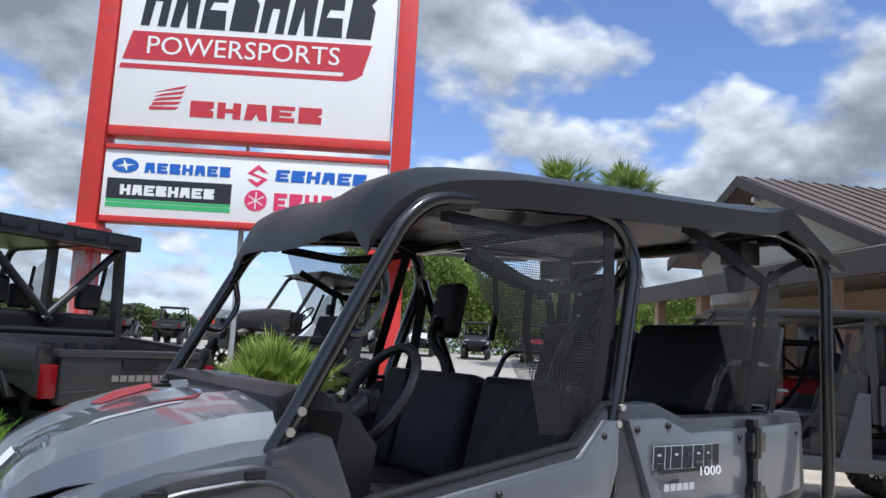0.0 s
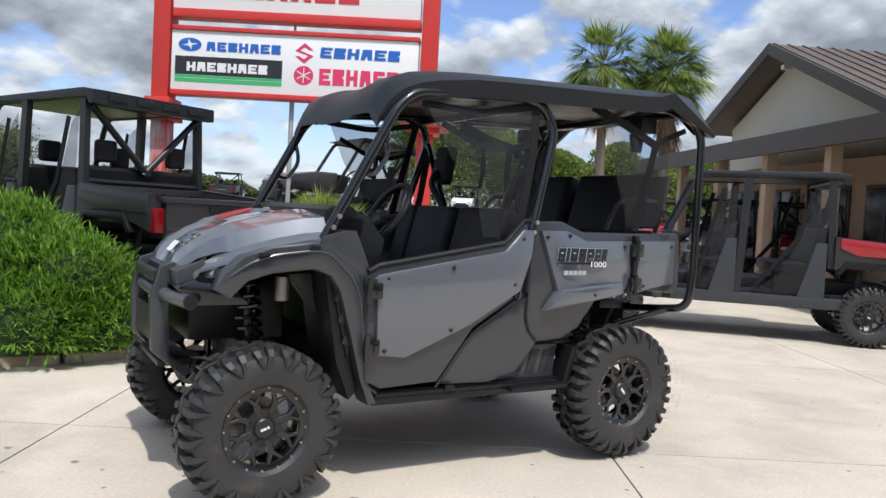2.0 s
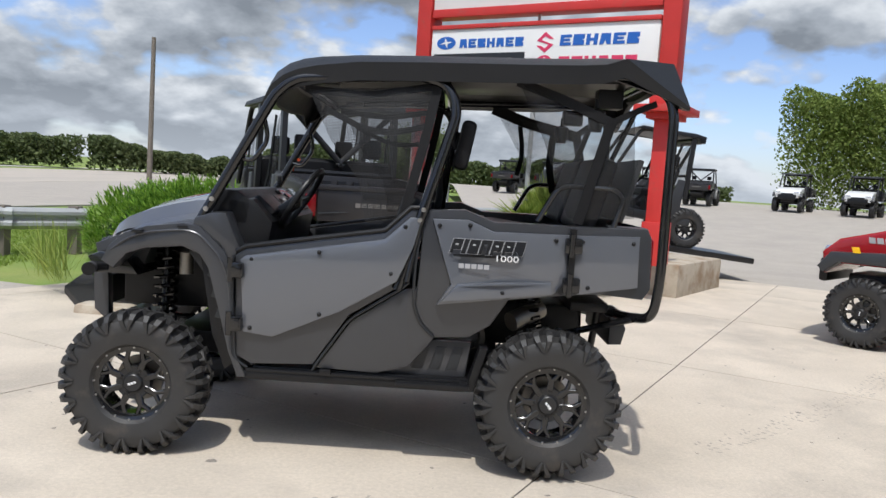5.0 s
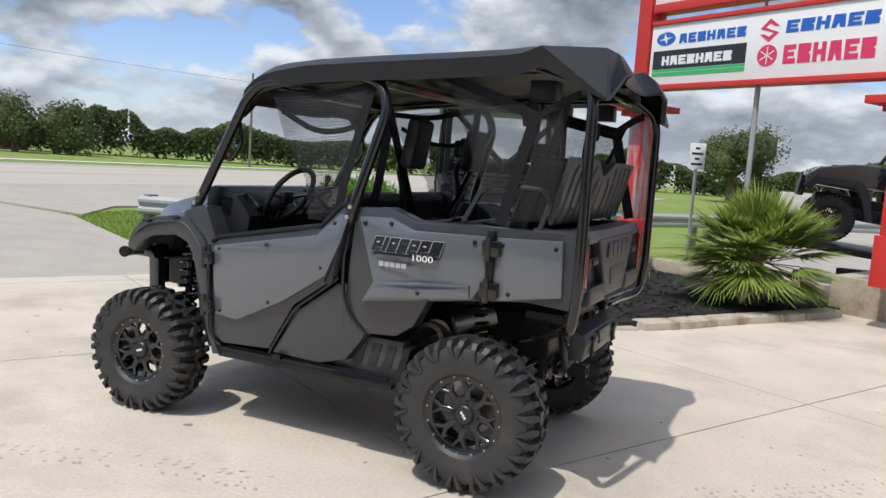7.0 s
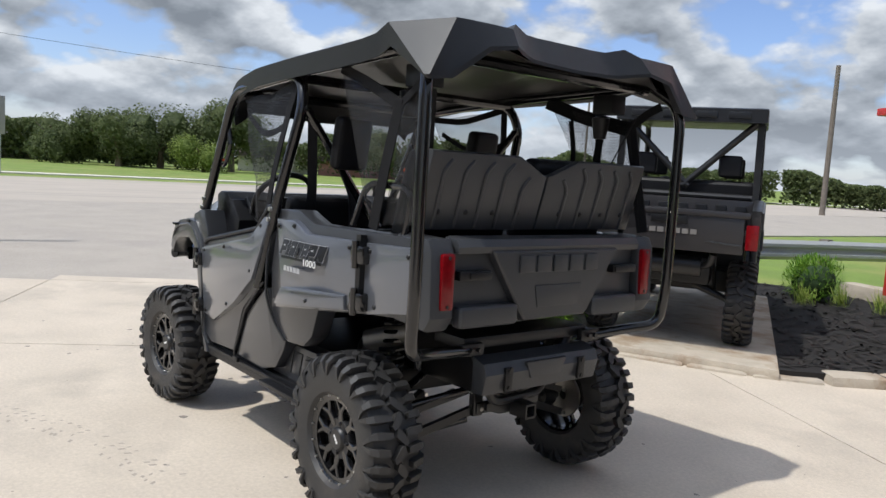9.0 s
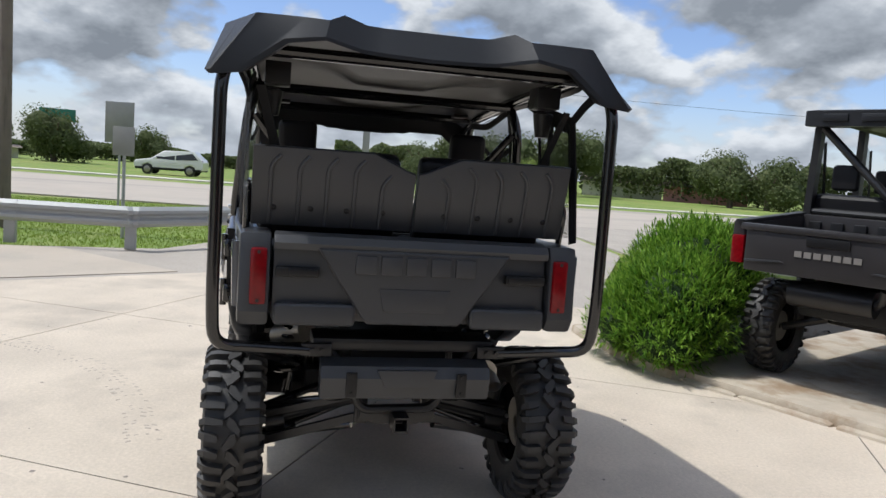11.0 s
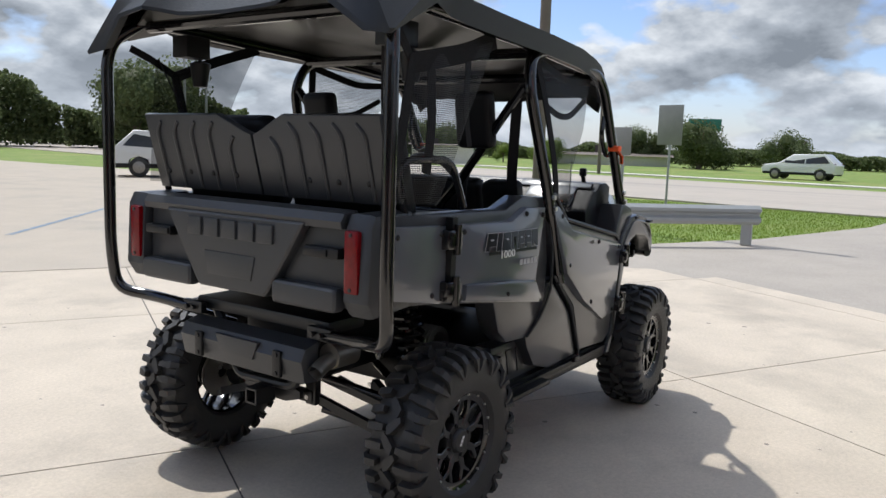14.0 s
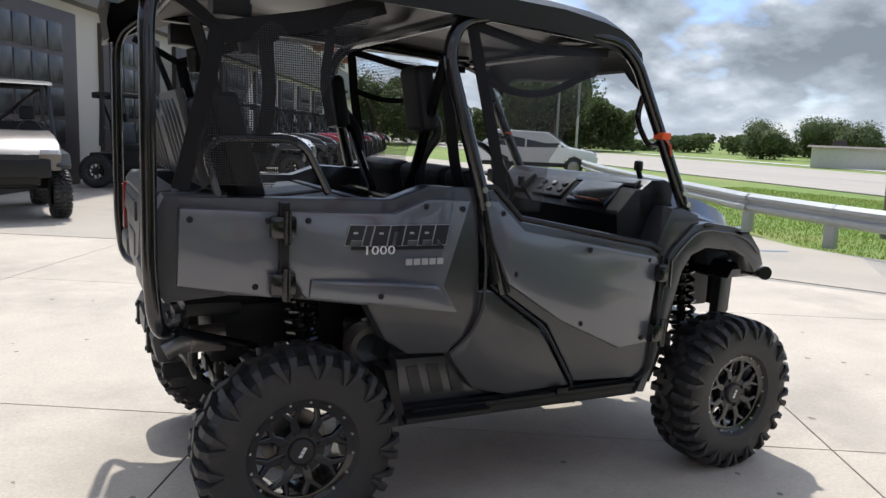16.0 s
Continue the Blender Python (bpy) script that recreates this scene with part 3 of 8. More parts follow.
car = thing("utility_vehicle", "grey five-seat utility vehicle with black roof and knobbly tyres", "utility vehicle", pose(-0.074, -0.035, 0, 0, 0.35, -1.2))
RF, RR = 0.352, 0.368

add_wheel(car, 1.01, 0.675, RF, 1, 3, 20, scale=0.975, single=True)
add_wheel(car, 1.01, -0.675, RF, -1, 3, 65, scale=0.975, single=True)
add_wheel(car, -1.005, 0.672, RR, 1, 0, 130, scale=0.995, single=True)
add_wheel(car, -1.005, -0.672, RR, -1, 0, 240, scale=0.995, single=True)

# hood
xs = [1.315, 1.29, 1.24, 1.17, 1.06, 0.92, 0.80, 0.70]
zc = [0.995, 1.055, 1.115, 1.165, 1.215, 1.258, 1.285, 1.295]
wd = [0.33, 0.37, 0.42, 0.47, 0.525, 0.56, 0.585, 0.60]
ys = [-1, -0.93, -0.82, -0.62, -0.45, -0.40, 0, 0.40, 0.45, 0.62, 0.82, 0.93, 1]
dr = {1: 0.130, 0.93: 0.042, 0.82: 0.031, 0.62: 0.018, 0.45: 0.008, 0.40: 0.024, 0: 0.020}
bm = bmesh.new()
sheet(bm, [[(x, y * w, z - dr[abs(y)] * (0.35 + 0.65 * min(1, (1.33 - x) / 0.3))) for y in ys] for x, z, w in zip(xs, zc, wd)], 0.012)
hood = part("hood", bm, PAINT, car, "glossy dark grey hood with red and pale stripes", 26)
bm = bmesh.new()


def on_hood(x, y, lift=0.003):
    i = max(k for k in range(len(xs) - 1) if xs[k] >= x)
    t = (xs[i] - x) / (xs[i] - xs[i + 1])
    z, w = zc[i] * (1 - t) + zc[i + 1] * t, wd[i] * (1 - t) + wd[i + 1] * t
    q = min(1, abs(y) / w)
    ks = sorted(dr)
    j = max(k for k in range(len(ks) - 1) if ks[k] <= q)
    u = (q - ks[j]) / (ks[j + 1] - ks[j])
    d = dr[ks[j]] * (1 - u) + dr[ks[j + 1]] * u
    return (x, y, z - d * (0.35 + 0.65 * min(1, (1.33 - x) / 0.3)) + lift)


def decal(name, material, a, b, c, d, n=8, lift=0.003):
    bm = bmesh.new()
    grid = []
    for i in range(n + 1):
        t = i / n
        p, q = Vector(a).lerp(Vector(b), t), Vector(d).lerp(Vector(c), t)
        grid.append([on_hood(*p.lerp(q, k / 3), lift) for k in range(4)])
    sheet(bm, grid, 0.001)
    return part(name, bm, material, hood)


for s in (1, -1):
    decal("red_stripe", DECAL_RED, (1.02, s * 0.22), (0.84, s * 0.30), (0.80, s * 0.25), (1.00, s * 0.14))
    decal("pale_stripe", DECAL_GREY, (1.10, s * 0.255), (0.88, s * 0.315), (0.87, s * 0.303), (1.08, s * 0.235))
decal("hood_badge", DECAL_WHITE, (1.285, 0.06), (1.245, 0.06), (1.245, -0.06), (1.285, -0.06), 3)
bm = bmesh.new()
box(bm, (0.86, 0.0, 1.282), (0.05, 0.06, 0.012), 0.004)
box(bm, (0.85, 0.0, 1.292), (0.02, 0.04, 0.012), 0.003)
part("hood_latch", bm, BLACK_PLASTIC, hood)
# cowl between hood and cabin
bm = bmesh.new()
prism(bm, [(0.71, 1.29), (0.70, 1.15), (0.52, 1.13), (0.50, 1.25), (0.58, 1.31), (0.66, 1.312)], -0.58, 0.58, 0.015)
part("cowl", bm, BLACK_PLASTIC, car)
# nose: grille, lamps, bumper
bm = bmesh.new()
prism(bm, [(1.335, 0.99), (1.22, 1.04), (1.05, 0.98), (1.10, 0.84), (1.31, 0.86)], -0.46, 0.46, 0.012)
part("nose_panel", bm, PLASTIC, car)
bm = bmesh.new()
for i in range(4):
    box(bm, (1.342 - i * 0.006, 0, 0.965 - i * 0.028), (0.02, 0.52, 0.012), 0.003)
part("grille", bm, GLOSS_BLACK, car)
for s in (1, -1):
    bm = bmesh.new()
    prism(bm, [(0.34, 0.95), (0.50, 0.965), (0.515, 1.06), (0.36, 1.01)], 1.20, 1.275, 0.01, axis="x", lean=lambda p, q: -(p[0] - 0.34) * 0.55)
    for v in bm.verts:
        v.co.y *= s
    part("headlight", bm, LENS_CLEAR, car, "clear headlight")
    bm = bmesh.new()
    prism(bm, [(1.34, 0.93), (1.27, 0.96), (1.11, 0.93), (1.05, 0.86), (1.29, 0.85)], s * 0.30, s * 0.60, 0.012, lean=lambda p, q: -(p[0] - 1.1) * 0.28 * s * q)
    part("front_corner_panel", bm, GLOSS_BLACK, car)
    bm = bmesh.new()
    prism(bm, [(1.37, 1.00), (1.31, 1.02), (1.28, 0.93), (1.33, 0.82), (1.32, 0.60), (1.22, 0.52), (1.25, 0.49), (1.40, 0.62), (1.41, 0.84)], s * 0.25, s * 0.31, 0.008)
    part("bumper_upright", bm, GRAPHITE, car)
bm = bmesh.new()
tube(bm, [(1.30, -0.60, 0.875), (1.33, -0.45, 0.875), (1.36, -0.2, 0.875), (1.36, 0.2, 0.875), (1.33, 0.45, 0.875), (1.30, 0.60, 0.875)], 0.030, 16)
part("bumper_bar", bm, mat("grey_powder_coat", (0.10, 0.10, 0.105), 0.35, metal=0.3, vary=0.08), car, "grey powder-coated bumper tube")
for s in (1, -1):
    bm = bmesh.new()
    rod(bm, (1.30, s * 0.60, 0.875), (1.296, s * 0.612, 0.875), 0.033, 16)
    part("bar_cap", bm, BLACK_PLASTIC, car)
bm = bmesh.new()
box(bm, (1.36, 0, 0.72), (0.05, 0.52, 0.16), 0.012)
box(bm, (1.28, 0, 0.55), (0.16, 0.48, 0.03), 0.008)
part("skid_plate", bm, SATIN_BLACK, car)
bm = bmesh.new()
box(bm, (1.38, 0, 0.955), (0.035, 0.50, 0.05), 0.012)
part("bumper_top_bar", bm, SATIN_BLACK, car)
# wheel bays and underbody
bm = bmesh.new()
box(bm, (1.02, 0, 0.80), (0.45, 0.62, 0.28), 0.02)
box(bm, (0.1, 0, 0.49), (1.75, 0.74, 0.12), 0.02)
box(bm, (-0.95, 0, 0.66), (0.55, 0.42, 0.24), 0.03)
part("underbody", bm, BLACK_PLASTIC, car)
bm = bmesh.new()
box(bm, (-0.1, 0, 0.425), (1.1, 1.34, 0.06), 0.01)
part("floor_pan", bm, BLACK_PLASTIC, car)
for s in (1, -1):
    # front mudguard wall
    bm = bmesh.new()
    prism(bm, [(0.74, 1.06), (0.70, 1.06), (0.55, 0.46), (0.59, 0.42), (0.66, 0.60)], s * 0.30, s * 0.66, 0.006)
    part("mudguard", bm, BLACK_PLASTIC, car)
    bm = bmesh.new()
    prism(bm, [(0.735, 0.99), (0.845, 0.985), (0.70, 0.80)], s * 0.42, s * 0.50, 0.008)
    part("mudguard_panel", bm, PLASTIC, car)
    bm = bmesh.new()
    prism(bm, [(0.655, 0.985), (0.70, 0.97), (0.615, 0.62), (0.595, 0.66)], s * 0.60, s * 0.675, 0.006)
    part("fender_web", bm, BLACK_PLASTIC, car)
    for k in range(3):
        bm = bmesh.new()
        z = 0.93 - k * 0.10
        prism(bm, [(0.672 - k * 0.022, z), (0.688 - k * 0.022, z - 0.045), (0.640 - k * 0.022, z - 0.055)], s * 0.674, s * 0.679, 0.002)
        part("web_pocket", bm, SIGN_BLACK, car)
    # fender flare
    band = [(1.215, 0.93), (1.175, 1.005), (1.10, 1.075), (0.98, 1.115), (0.80, 1.14), (0.72, 1.13), (0.60, 1.02), (0.555, 0.93), (0.535, 0.70), (0.525, 0.52), (0.47, 0.405), (0.515, 0.40), (0.565, 0.53), (0.615, 0.72), (0.675, 0.93), (0.72, 0.995), (0.80, 1.025), (0.98, 1.005), (1.08, 0.97), (1.15, 0.895)]
    bm = bmesh.new()
    prism(bm, band, s * 0.56, s * 0.715, 0.014, lean=lambda p, q: (-0.07 * s * max(0, p[0] - 0.9) * 2.2 * q))
    part("front_fender", bm, GRAPHITE, car, "matt dark grey front fender flare")
    # painted shoulder between hood and fender
    bm = bmesh.new()
    sheet(bm, [[(x, s * (w * 0.97), z - 0.055 - (0.06 if x < 1.25 else 0.03)), (x, s * min(0.66, w + 0.055), z - 0.14), (x, s * min(0.672, w + 0.06), 0.985 + 0.10 * min(1, (1.25 - x) / 0.3))] for x, z, w in zip(xs[1:], zc[1:], wd[1:])], 0.01)
    part("hood_side", bm, PAINT, car, "glossy dark grey hood side")
    # pillar foot panel
    side_plate("pillar_foot", [(0.76, 1.13), (0.75, 1.17), (0.66, 1.20), (0.60, 1.20), (0.53, 1.04), (0.56, 0.94), (0.62, 1.04)], 0.55, 0.70, s, GRAPHITE, car, bev=0.012)
    # door
    door = side_plate("door", [(0.545, 1.00), (0.50, 1.035), (-0.17, 1.155), (-0.285, 1.27), (-0.36, 1.27), (-0.335, 1.10), (-0.262, 0.905), (-0.02, 0.745), (0.15, 0.485), (0.45, 0.47), (0.53, 0.51)], 0.655, 0.70, s, GRAPHITE, car, "grey door panel over a dark lower door", 0.01)
    bm = bmesh.new()
    prism(bm, [(0.51, 0.985), (0.485, 1.005), (-0.175, 1.125), (-0.29, 1.235), (-0.345, 1.235), (-0.315, 1.10), (-0.245, 0.93), (0.02, 0.765), (0.345, 0.615), (0.49, 0.632)], s * 0.66, s * 0.722, 0.010, lean=lambda p, q: 0.018 * s * q * (1 - abs(p[1] - 0.9) * 2))
    part("door_panel", bm, PAINT, door, "glossy grey painted door skin")
    bolts_on(door, [(0.455, 0.99), (0.13, 1.045), (-0.27, 1.19), (-0.215, 0.965), (0.455, 0.655), (0.12, 0.745)], 0.734, s)
    bm = bmesh.new()
    tube(bm, mirrored([(0.54, 0.70, 1.02), (0.49, 0.70, 1.048), (-0.175, 0.70, 1.168), (-0.29, 0.70, 1.283), (-0.355, 0.70, 1.285)], s), 0.012, 8)
    part("door_edge", bm, BLACK_PLASTIC, door)
    for line in ([(-0.30, 0.699, 0.925), (-0.265, 0.70, 0.893), (-0.025, 0.70, 0.728), (0.135, 0.70, 0.487), (0.15, 0.69, 0.455)], [(0.552, 0.706, 1.00), (0.548, 0.712, 0.70), (0.540, 0.712, 0.50), (0.47, 0.70, 0.452)], [(-0.345, 0.692, 1.24), (-0.325, 0.70, 1.00), (-0.325, 0.696, 0.82), (-0.36, 0.692, 0.725), (-0.43, 0.69, 0.66)]):
        bm = bmesh.new()
        tube(bm, mirrored(line, s), 0.007, 6, 0.05)
        part("panel_seam", bm, SIGN_BLACK, door)
    for z in (0.935, 0.675):
        bm = bmesh.new()
        box(bm, (0.525, s * 0.738, z), (0.07, 0.05, 0.075), 0.012)
        rod(bm, (0.552, s * 0.752, z - 0.058), (0.552, s * 0.752, z + 0.058), 0.015)
        box(bm, (0.512, s * 0.764, z), (0.026, 0.012, 0.04), 0.004)
        part("hinge", bm, GLOSS_BLACK, door)
    # lower side panel behind the door
    side_plate("lower_side_panel", [(-0.285, 0.895), (-0.03, 0.72), (0.14, 0.465), (-0.16, 0.455), (-0.32, 0.50), (-0.40, 0.60), (-0.44, 0.66), (-0.37, 0.72), (-0.335, 0.80), (-0.345, 0.90)], 0.60, 0.69, s, GRAPHITE, car, bev=0.02)
    bm = bmesh.new()
    prism(bm, [(-0.18, 0.45), (-0.36, 0.63), (-0.62, 0.63), (-0.60, 0.45)], s * 0.55, s * 0.64, 0.01)
    vent = part("rear_vent", bm, GRAPHITE, car)
    for k in range(3):
        bm = bmesh.new()
        x = -0.33 - k * 0.085
        prism(bm, [(x, 0.485), (x - 0.055, 0.485), (x - 0.085, 0.60), (x - 0.035, 0.60)], s * 0.636, s * 0.645, 0.004)
        part("vent_slot", bm, SIGN_BLACK, vent)
    # rear side
    side_plate("rear_quarter", [(-0.355, 1.275), (-0.55, 1.285), (-0.69, 1.235), (-1.40, 1.24), (-1.42, 0.93), (-1.05, 0.895), (-0.78, 0.865), (-0.70, 0.73), (-0.60, 0.665), (-0.44, 0.655), (-0.355, 0.72), (-0.33, 0.80), (-0.345, 1.00)], 0.60, 0.685, s, GRAPHITE, car, bev=0.012)
    quarter = side_plate("quarter_panel", [(-0.395, 1.235), (-0.565, 1.240), (-0.69, 1.19), (-1.055, 1.195), (-1.055, 0.955), (-0.985, 0.895), (-0.435, 0.825), (-0.50, 0.93)], 0.66, 0.715, s, PAINT, car, "glossy grey rear side panel with model lettering", 0.012)
    bm = bmesh.new()
    prism(bm, [(-0.455, 0.845), (-0.53, 0.935), (-0.72, 0.955), (-0.98, 0.965), (-0.985, 0.905), (-0.72, 0.875)], s * 0.70, s * 0.732, 0.012)
    part("panel_ridge", bm, PAINT, quarter)
    side_plate("rear_corner_panel", [(-1.09, 1.195), (-1.395, 1.205), (-1.405, 0.955), (-1.22, 0.925), (-1.11, 0.905), (-1.075, 0.96)], 0.66, 0.715, s, PAINT, car, "glossy grey rear corner panel", 0.012)
    bolts_on(quarter, [(-0.43, 1.205), (-0.575, 1.215), (-0.99, 1.165), (-0.50, 0.875), (-0.745, 0.905), (-0.96, 0.93)], 0.722, s)
    bolts_on(quarter, [(-1.12, 1.165), (-1.365, 1.17), (-1.16, 0.945)], 0.716, s)
    for z in (1.145, 0.955):
        bm = bmesh.new()
        box(bm, (-1.075, s * 0.725, z), (0.085, 0.05, 0.075), 0.012)
        rod(bm, (-1.065, s * 0.748, z - 0.055), (-1.065, s * 0.748, z + 0.055), 0.014)
        part("hinge", bm, GLOSS_BLACK, car)
    bm = bmesh.new()
    tube(bm, mirrored([(-1.07, 0.722, 1.225), (-1.07, 0.722, 0.99), (-1.02, 0.722, 0.91)], s), 0.02, flat=(0.03, 0.03))
    part("hinge_strip", bm, BLACK_PLASTIC, car)
    # model lettering as plain shapes over a bar, with its number
    x0, x1 = (-0.482, -0.822) if s > 0 else (-0.868, -0.512)
    step = (x1 - x0) / 6.4
    h, k0 = 0.068, (-0.012 if s > 0 else 0.012)
    at = x0
    for i, kind in enumerate("bihubbr"):
        w = step * (0.42 if kind == "i" else 0.92)
        t = w * 0.30
        c, d = at, at + w
        shape = {"b": [(c, 0), (c + t, 0), (c + t, 0.26), (d, 0.26), (d, 1), (c, 1)], "i": [(c, 0), (d, 0), (d, 1), (c, 1)], "h": [(c, 0), (d, 0), (d, 1), (c, 1)], "u": [(c, 0), (c + t, 0), (c + t, 0.7), (d - t, 0.7), (d - t, 0), (d, 0), (d, 1), (c, 1)], "r": [(c, 0), (c + t, 0), (c + t, 0.3), (d - t, 0), (d, 0), (d, 1), (c, 1)]}[kind]
        for name, grow, lift, m in (("letter_edge", 0.002, 0.7152, DECAL_GREY), ("model_letter", 0.0, 0.7168, DECAL_BLACK)):
            bm = bmesh.new()
            mid = (c + d) / 2
            fx = 1 + grow * 2 / abs(w)
            prism(bm, [(mid + (p - mid) * fx + k0 * q * 1.6, 1.082 + h * q + (grow if q > 0.5 else -grow)) for p, q in shape], s * lift, s * (lift + 0.0015))
            part(name, bm, m, quarter)
        if kind in "bh":
            bm = bmesh.new()
            box(bm, ((c + d) / 2 + k0 * 0.9, s * 0.7184, 1.082 + h * 0.62), (abs(w) * 0.30, 0.001, h * 0.10))
            part("letter_gap", bm, DECAL_GREY, quarter)
        at += step * (0.52 if kind == "i" else 1.02)
    bm = bmesh.new()
    prism(bm, [(x0 + 0.02 * k0 / abs(k0), 1.066), (x1, 1.066), (x1, 1.078), (x0 + 0.02 * k0 / abs(k0), 1.078)], s * 0.7155, s * 0.717)
    part("letter_bar", bm, DECAL_BLACK, quarter)
    lettering("model_number", "1000", 0.042, DECAL_WHITE, quarter, pose(-0.755 if s > 0 else -0.755, s * 0.718, 1.066, 90, 0, 180 if s > 0 else 0), 0.001, 0.105)
    bm = bmesh.new()
    for i in range(5):
        letter_block(bm, (-0.60 if s > 0 else -0.58) + (i - 2.5) * 0.030, 1.012, 0.024, 0.022, s * 0.7155, s * 0.002)
    part("maker_lettering", bm, DECAL_GREY, quarter)
    # step
    bm = bmesh.new()
    box(bm, (-0.06, s * 0.655, 0.415), (1.10, 0.09, 0.05), 0.015)
    box(bm, (-0.05, s * 0.695, 0.44), (1.05, 0.02, 0.018), 0.006)
    prism(bm, [(-0.60, 0.40), (-0.64, 0.40), (-0.70, 0.62), (-0.66, 0.62)], s * 0.60, s * 0.72, 0.006)
    box(bm, (-0.44, s * 0.69, 0.425), (0.36, 0.12, 0.022), 0.005)
    for k in range(3):
        box(bm, (-0.36 - k * 0.09, s * 0.68, 0.425), (0.045, 0.06, 0.006), 0.002)
    part("side_step", bm, BLACK_PLASTIC, car)
    bm = bmesh.new()
    box(bm, (0.085, s * 0.712, 0.455), (0.055, 0.02, 0.028), 0.006)
    part("door_latch", bm, BLACK_PLASTIC, car)
    # shocks
    for x, z0, z1, y in ((0.98, 0.44, 1.02, 0.43), (-0.93, 0.48, 0.98, 0.46)):
        bm = bmesh.new()
        rod(bm, (x, s * y, z0), (x + 0.02, s * (y - 0.08), z1), 0.022)
        coil = []
        for k in range(85):
            t = k / 84
            a = t * 2 * math.pi * 9
            coil.append((x + 0.02 * t + 0.056 * math.cos(a), s * (y - 0.08 * t) + 0.056 * math.sin(a), z0 + 0.1 + (z1 - z0 - 0.16) * t))
        tube(bm, coil, 0.011, 7)
        part("shock_absorber", bm, GLOSS_BLACK, car)
    # suspension arms
    for x, zi, zo in ((1.0, 0.44, 0.35), (-1.0, 0.46, 0.36)):
        for dz in (0.0, 0.13):
            bm = bmesh.new()
            o = (x, s * 0.55, zo - 0.05 + dz)
            rod(bm, (x + 0.16, s * 0.18, zi - 0.05 + dz), o, 0.018)
            rod(bm, (x - 0.16, s * 0.18, zi - 0.05 + dz), o, 0.018)
            tube(bm, [(x + 0.05, s * 0.42, zo - 0.02 + dz), (x - 0.05, s * 0.42, zo - 0.02 + dz)], 0.014)
            part("suspension_arm", bm, GLOSS_BLACK, car)
        bm = bmesh.new()
        rod(bm, (x, s * 0.12, zi + 0.02), (x, s * 0.58, zo + 0.01), 0.02)
        lathe_c = [(0.02, 0.0), (0.05, 0.03), (0.045, 0.05), (0.05, 0.07), (0.04, 0.09), (0.03, 0.12)]
        rod(bm, (x, s * 0.46, zo + 0.02), (x, s * 0.54, zo + 0.01), 0.045, 14)
        part("drive_shaft", bm, SATIN_BLACK, car)
    for a, b, w in (((-1.17, 0.13, 0.455), (-1.05, 0.56, 0.30), 0.036), ((-1.15, 0.17, 0.535), (-1.05, 0.55, 0.42), 0.028), ((-0.86, 0.2, 0.45), (-0.97, 0.56, 0.30), 0.04)):
        bm = bmesh.new()
        tube(bm, mirrored([a, b], s), 0.02, flat=(w * 0.8, w))
        part("suspension_arm", bm, SATIN_BLACK, car)
        for e in (a, b):
            bm = bmesh.new()
            rod(bm, (e[0] - 0.035, s * e[1], e[2]), (e[0] - 0.028, s * e[1], e[2]), 0.010, 8)
            part("arm_bolt", bm, STEEL, car)
    bm = bmesh.new()
    box(bm, (-1.18, s * 0.145, 0.52), (0.035, 0.055, 0.19), 0.006)
    box(bm, (-1.19, s * 0.10, 0.46), (0.03, 0.12, 0.05), 0.006)
    part("arm_bracket", bm, SATIN_BLACK, car)
    # crease line along the fender
    bm = bmesh.new()
    tube(bm, mirrored([(1.16, 0.672, 0.985), (1.08, 0.69, 1.048), (0.98, 0.70, 1.085), (0.80, 0.712, 1.108), (0.725, 0.715, 1.095), (0.615, 0.716, 0.99), (0.575, 0.716, 0.90), (0.552, 0.716, 0.70)], s), 0.006, 6, 0.08)
    part("fender_crease", bm, GRAPHITE, car)
    for x, z in ((1.02, 1.088), (0.80, 1.122)):
        bm = bmesh.new()
        box(bm, (x, s * 0.706, z), (0.05, 0.03, 0.014), 0.004)
        part("fender_clip", bm, BLACK_PLASTIC, car)
    bm = bmesh.new()
    lathe(bm, [(r, s * (k * 0.016 + d)) for k in range(7) for r, d in ((0.06, 0.0), (0.085, 0.003), (0.085, 0.008), (0.06, 0.011))], 20)
    bmesh.ops.translate(bm, vec=(-0.62, s * 0.26, 0.60), verts=bm.verts)
    part("finned_engine_cover", bm, DULL_STEEL, car)
    bm = bmesh.new()
    rod(bm, (0.86, s * 0.46, 0.86), (0.86, s * 0.46, 0.97), 0.035, 14)
    part("brake_reservoir", bm, DULL_STEEL, car)
    # cage
    bm = bmesh.new()
    tube(bm, mirrored([(0.735, 0.645, 1.16), (0.685, 0.645, 1.25), (0.395, 0.645, 1.79), (0.30, 0.645, 1.865), (-0.40, 0.655, 1.915), (-1.36, 0.68, 1.955)], s), 0.026, 12, 0.12)
    a_pillar = part("front_pillar", bm, GLOSS_BLACK, car)
    bm = bmesh.new()
    tube(bm, mirrored([(-0.245, 0.70, 0.89), (-0.345, 0.70, 1.26), (-0.485, 0.675, 1.75), (-0.43, 0.66, 1.875), (-0.30, 0.655, 1.905)], s), 0.026, 12, 0.10)
    tube(bm, mirrored([(-0.29, 0.715, 0.93), (-0.335, 0.715, 1.20)], s), 0.014, 8)
    part("middle_pillar", bm, GLOSS_BLACK, car)
    bm = bmesh.new()
    tube(bm, mirrored([(-1.36, 0.68, 1.955), (-1.47, 0.74, 1.87), (-1.49, 0.758, 1.78), (-1.49, 0.758, 1.0), (-1.47, 0.75, 0.82), (-1.40, 0.62, 0.80), (-1.35, 0.33, 0.775)], s), 0.024, 12, 0.13)
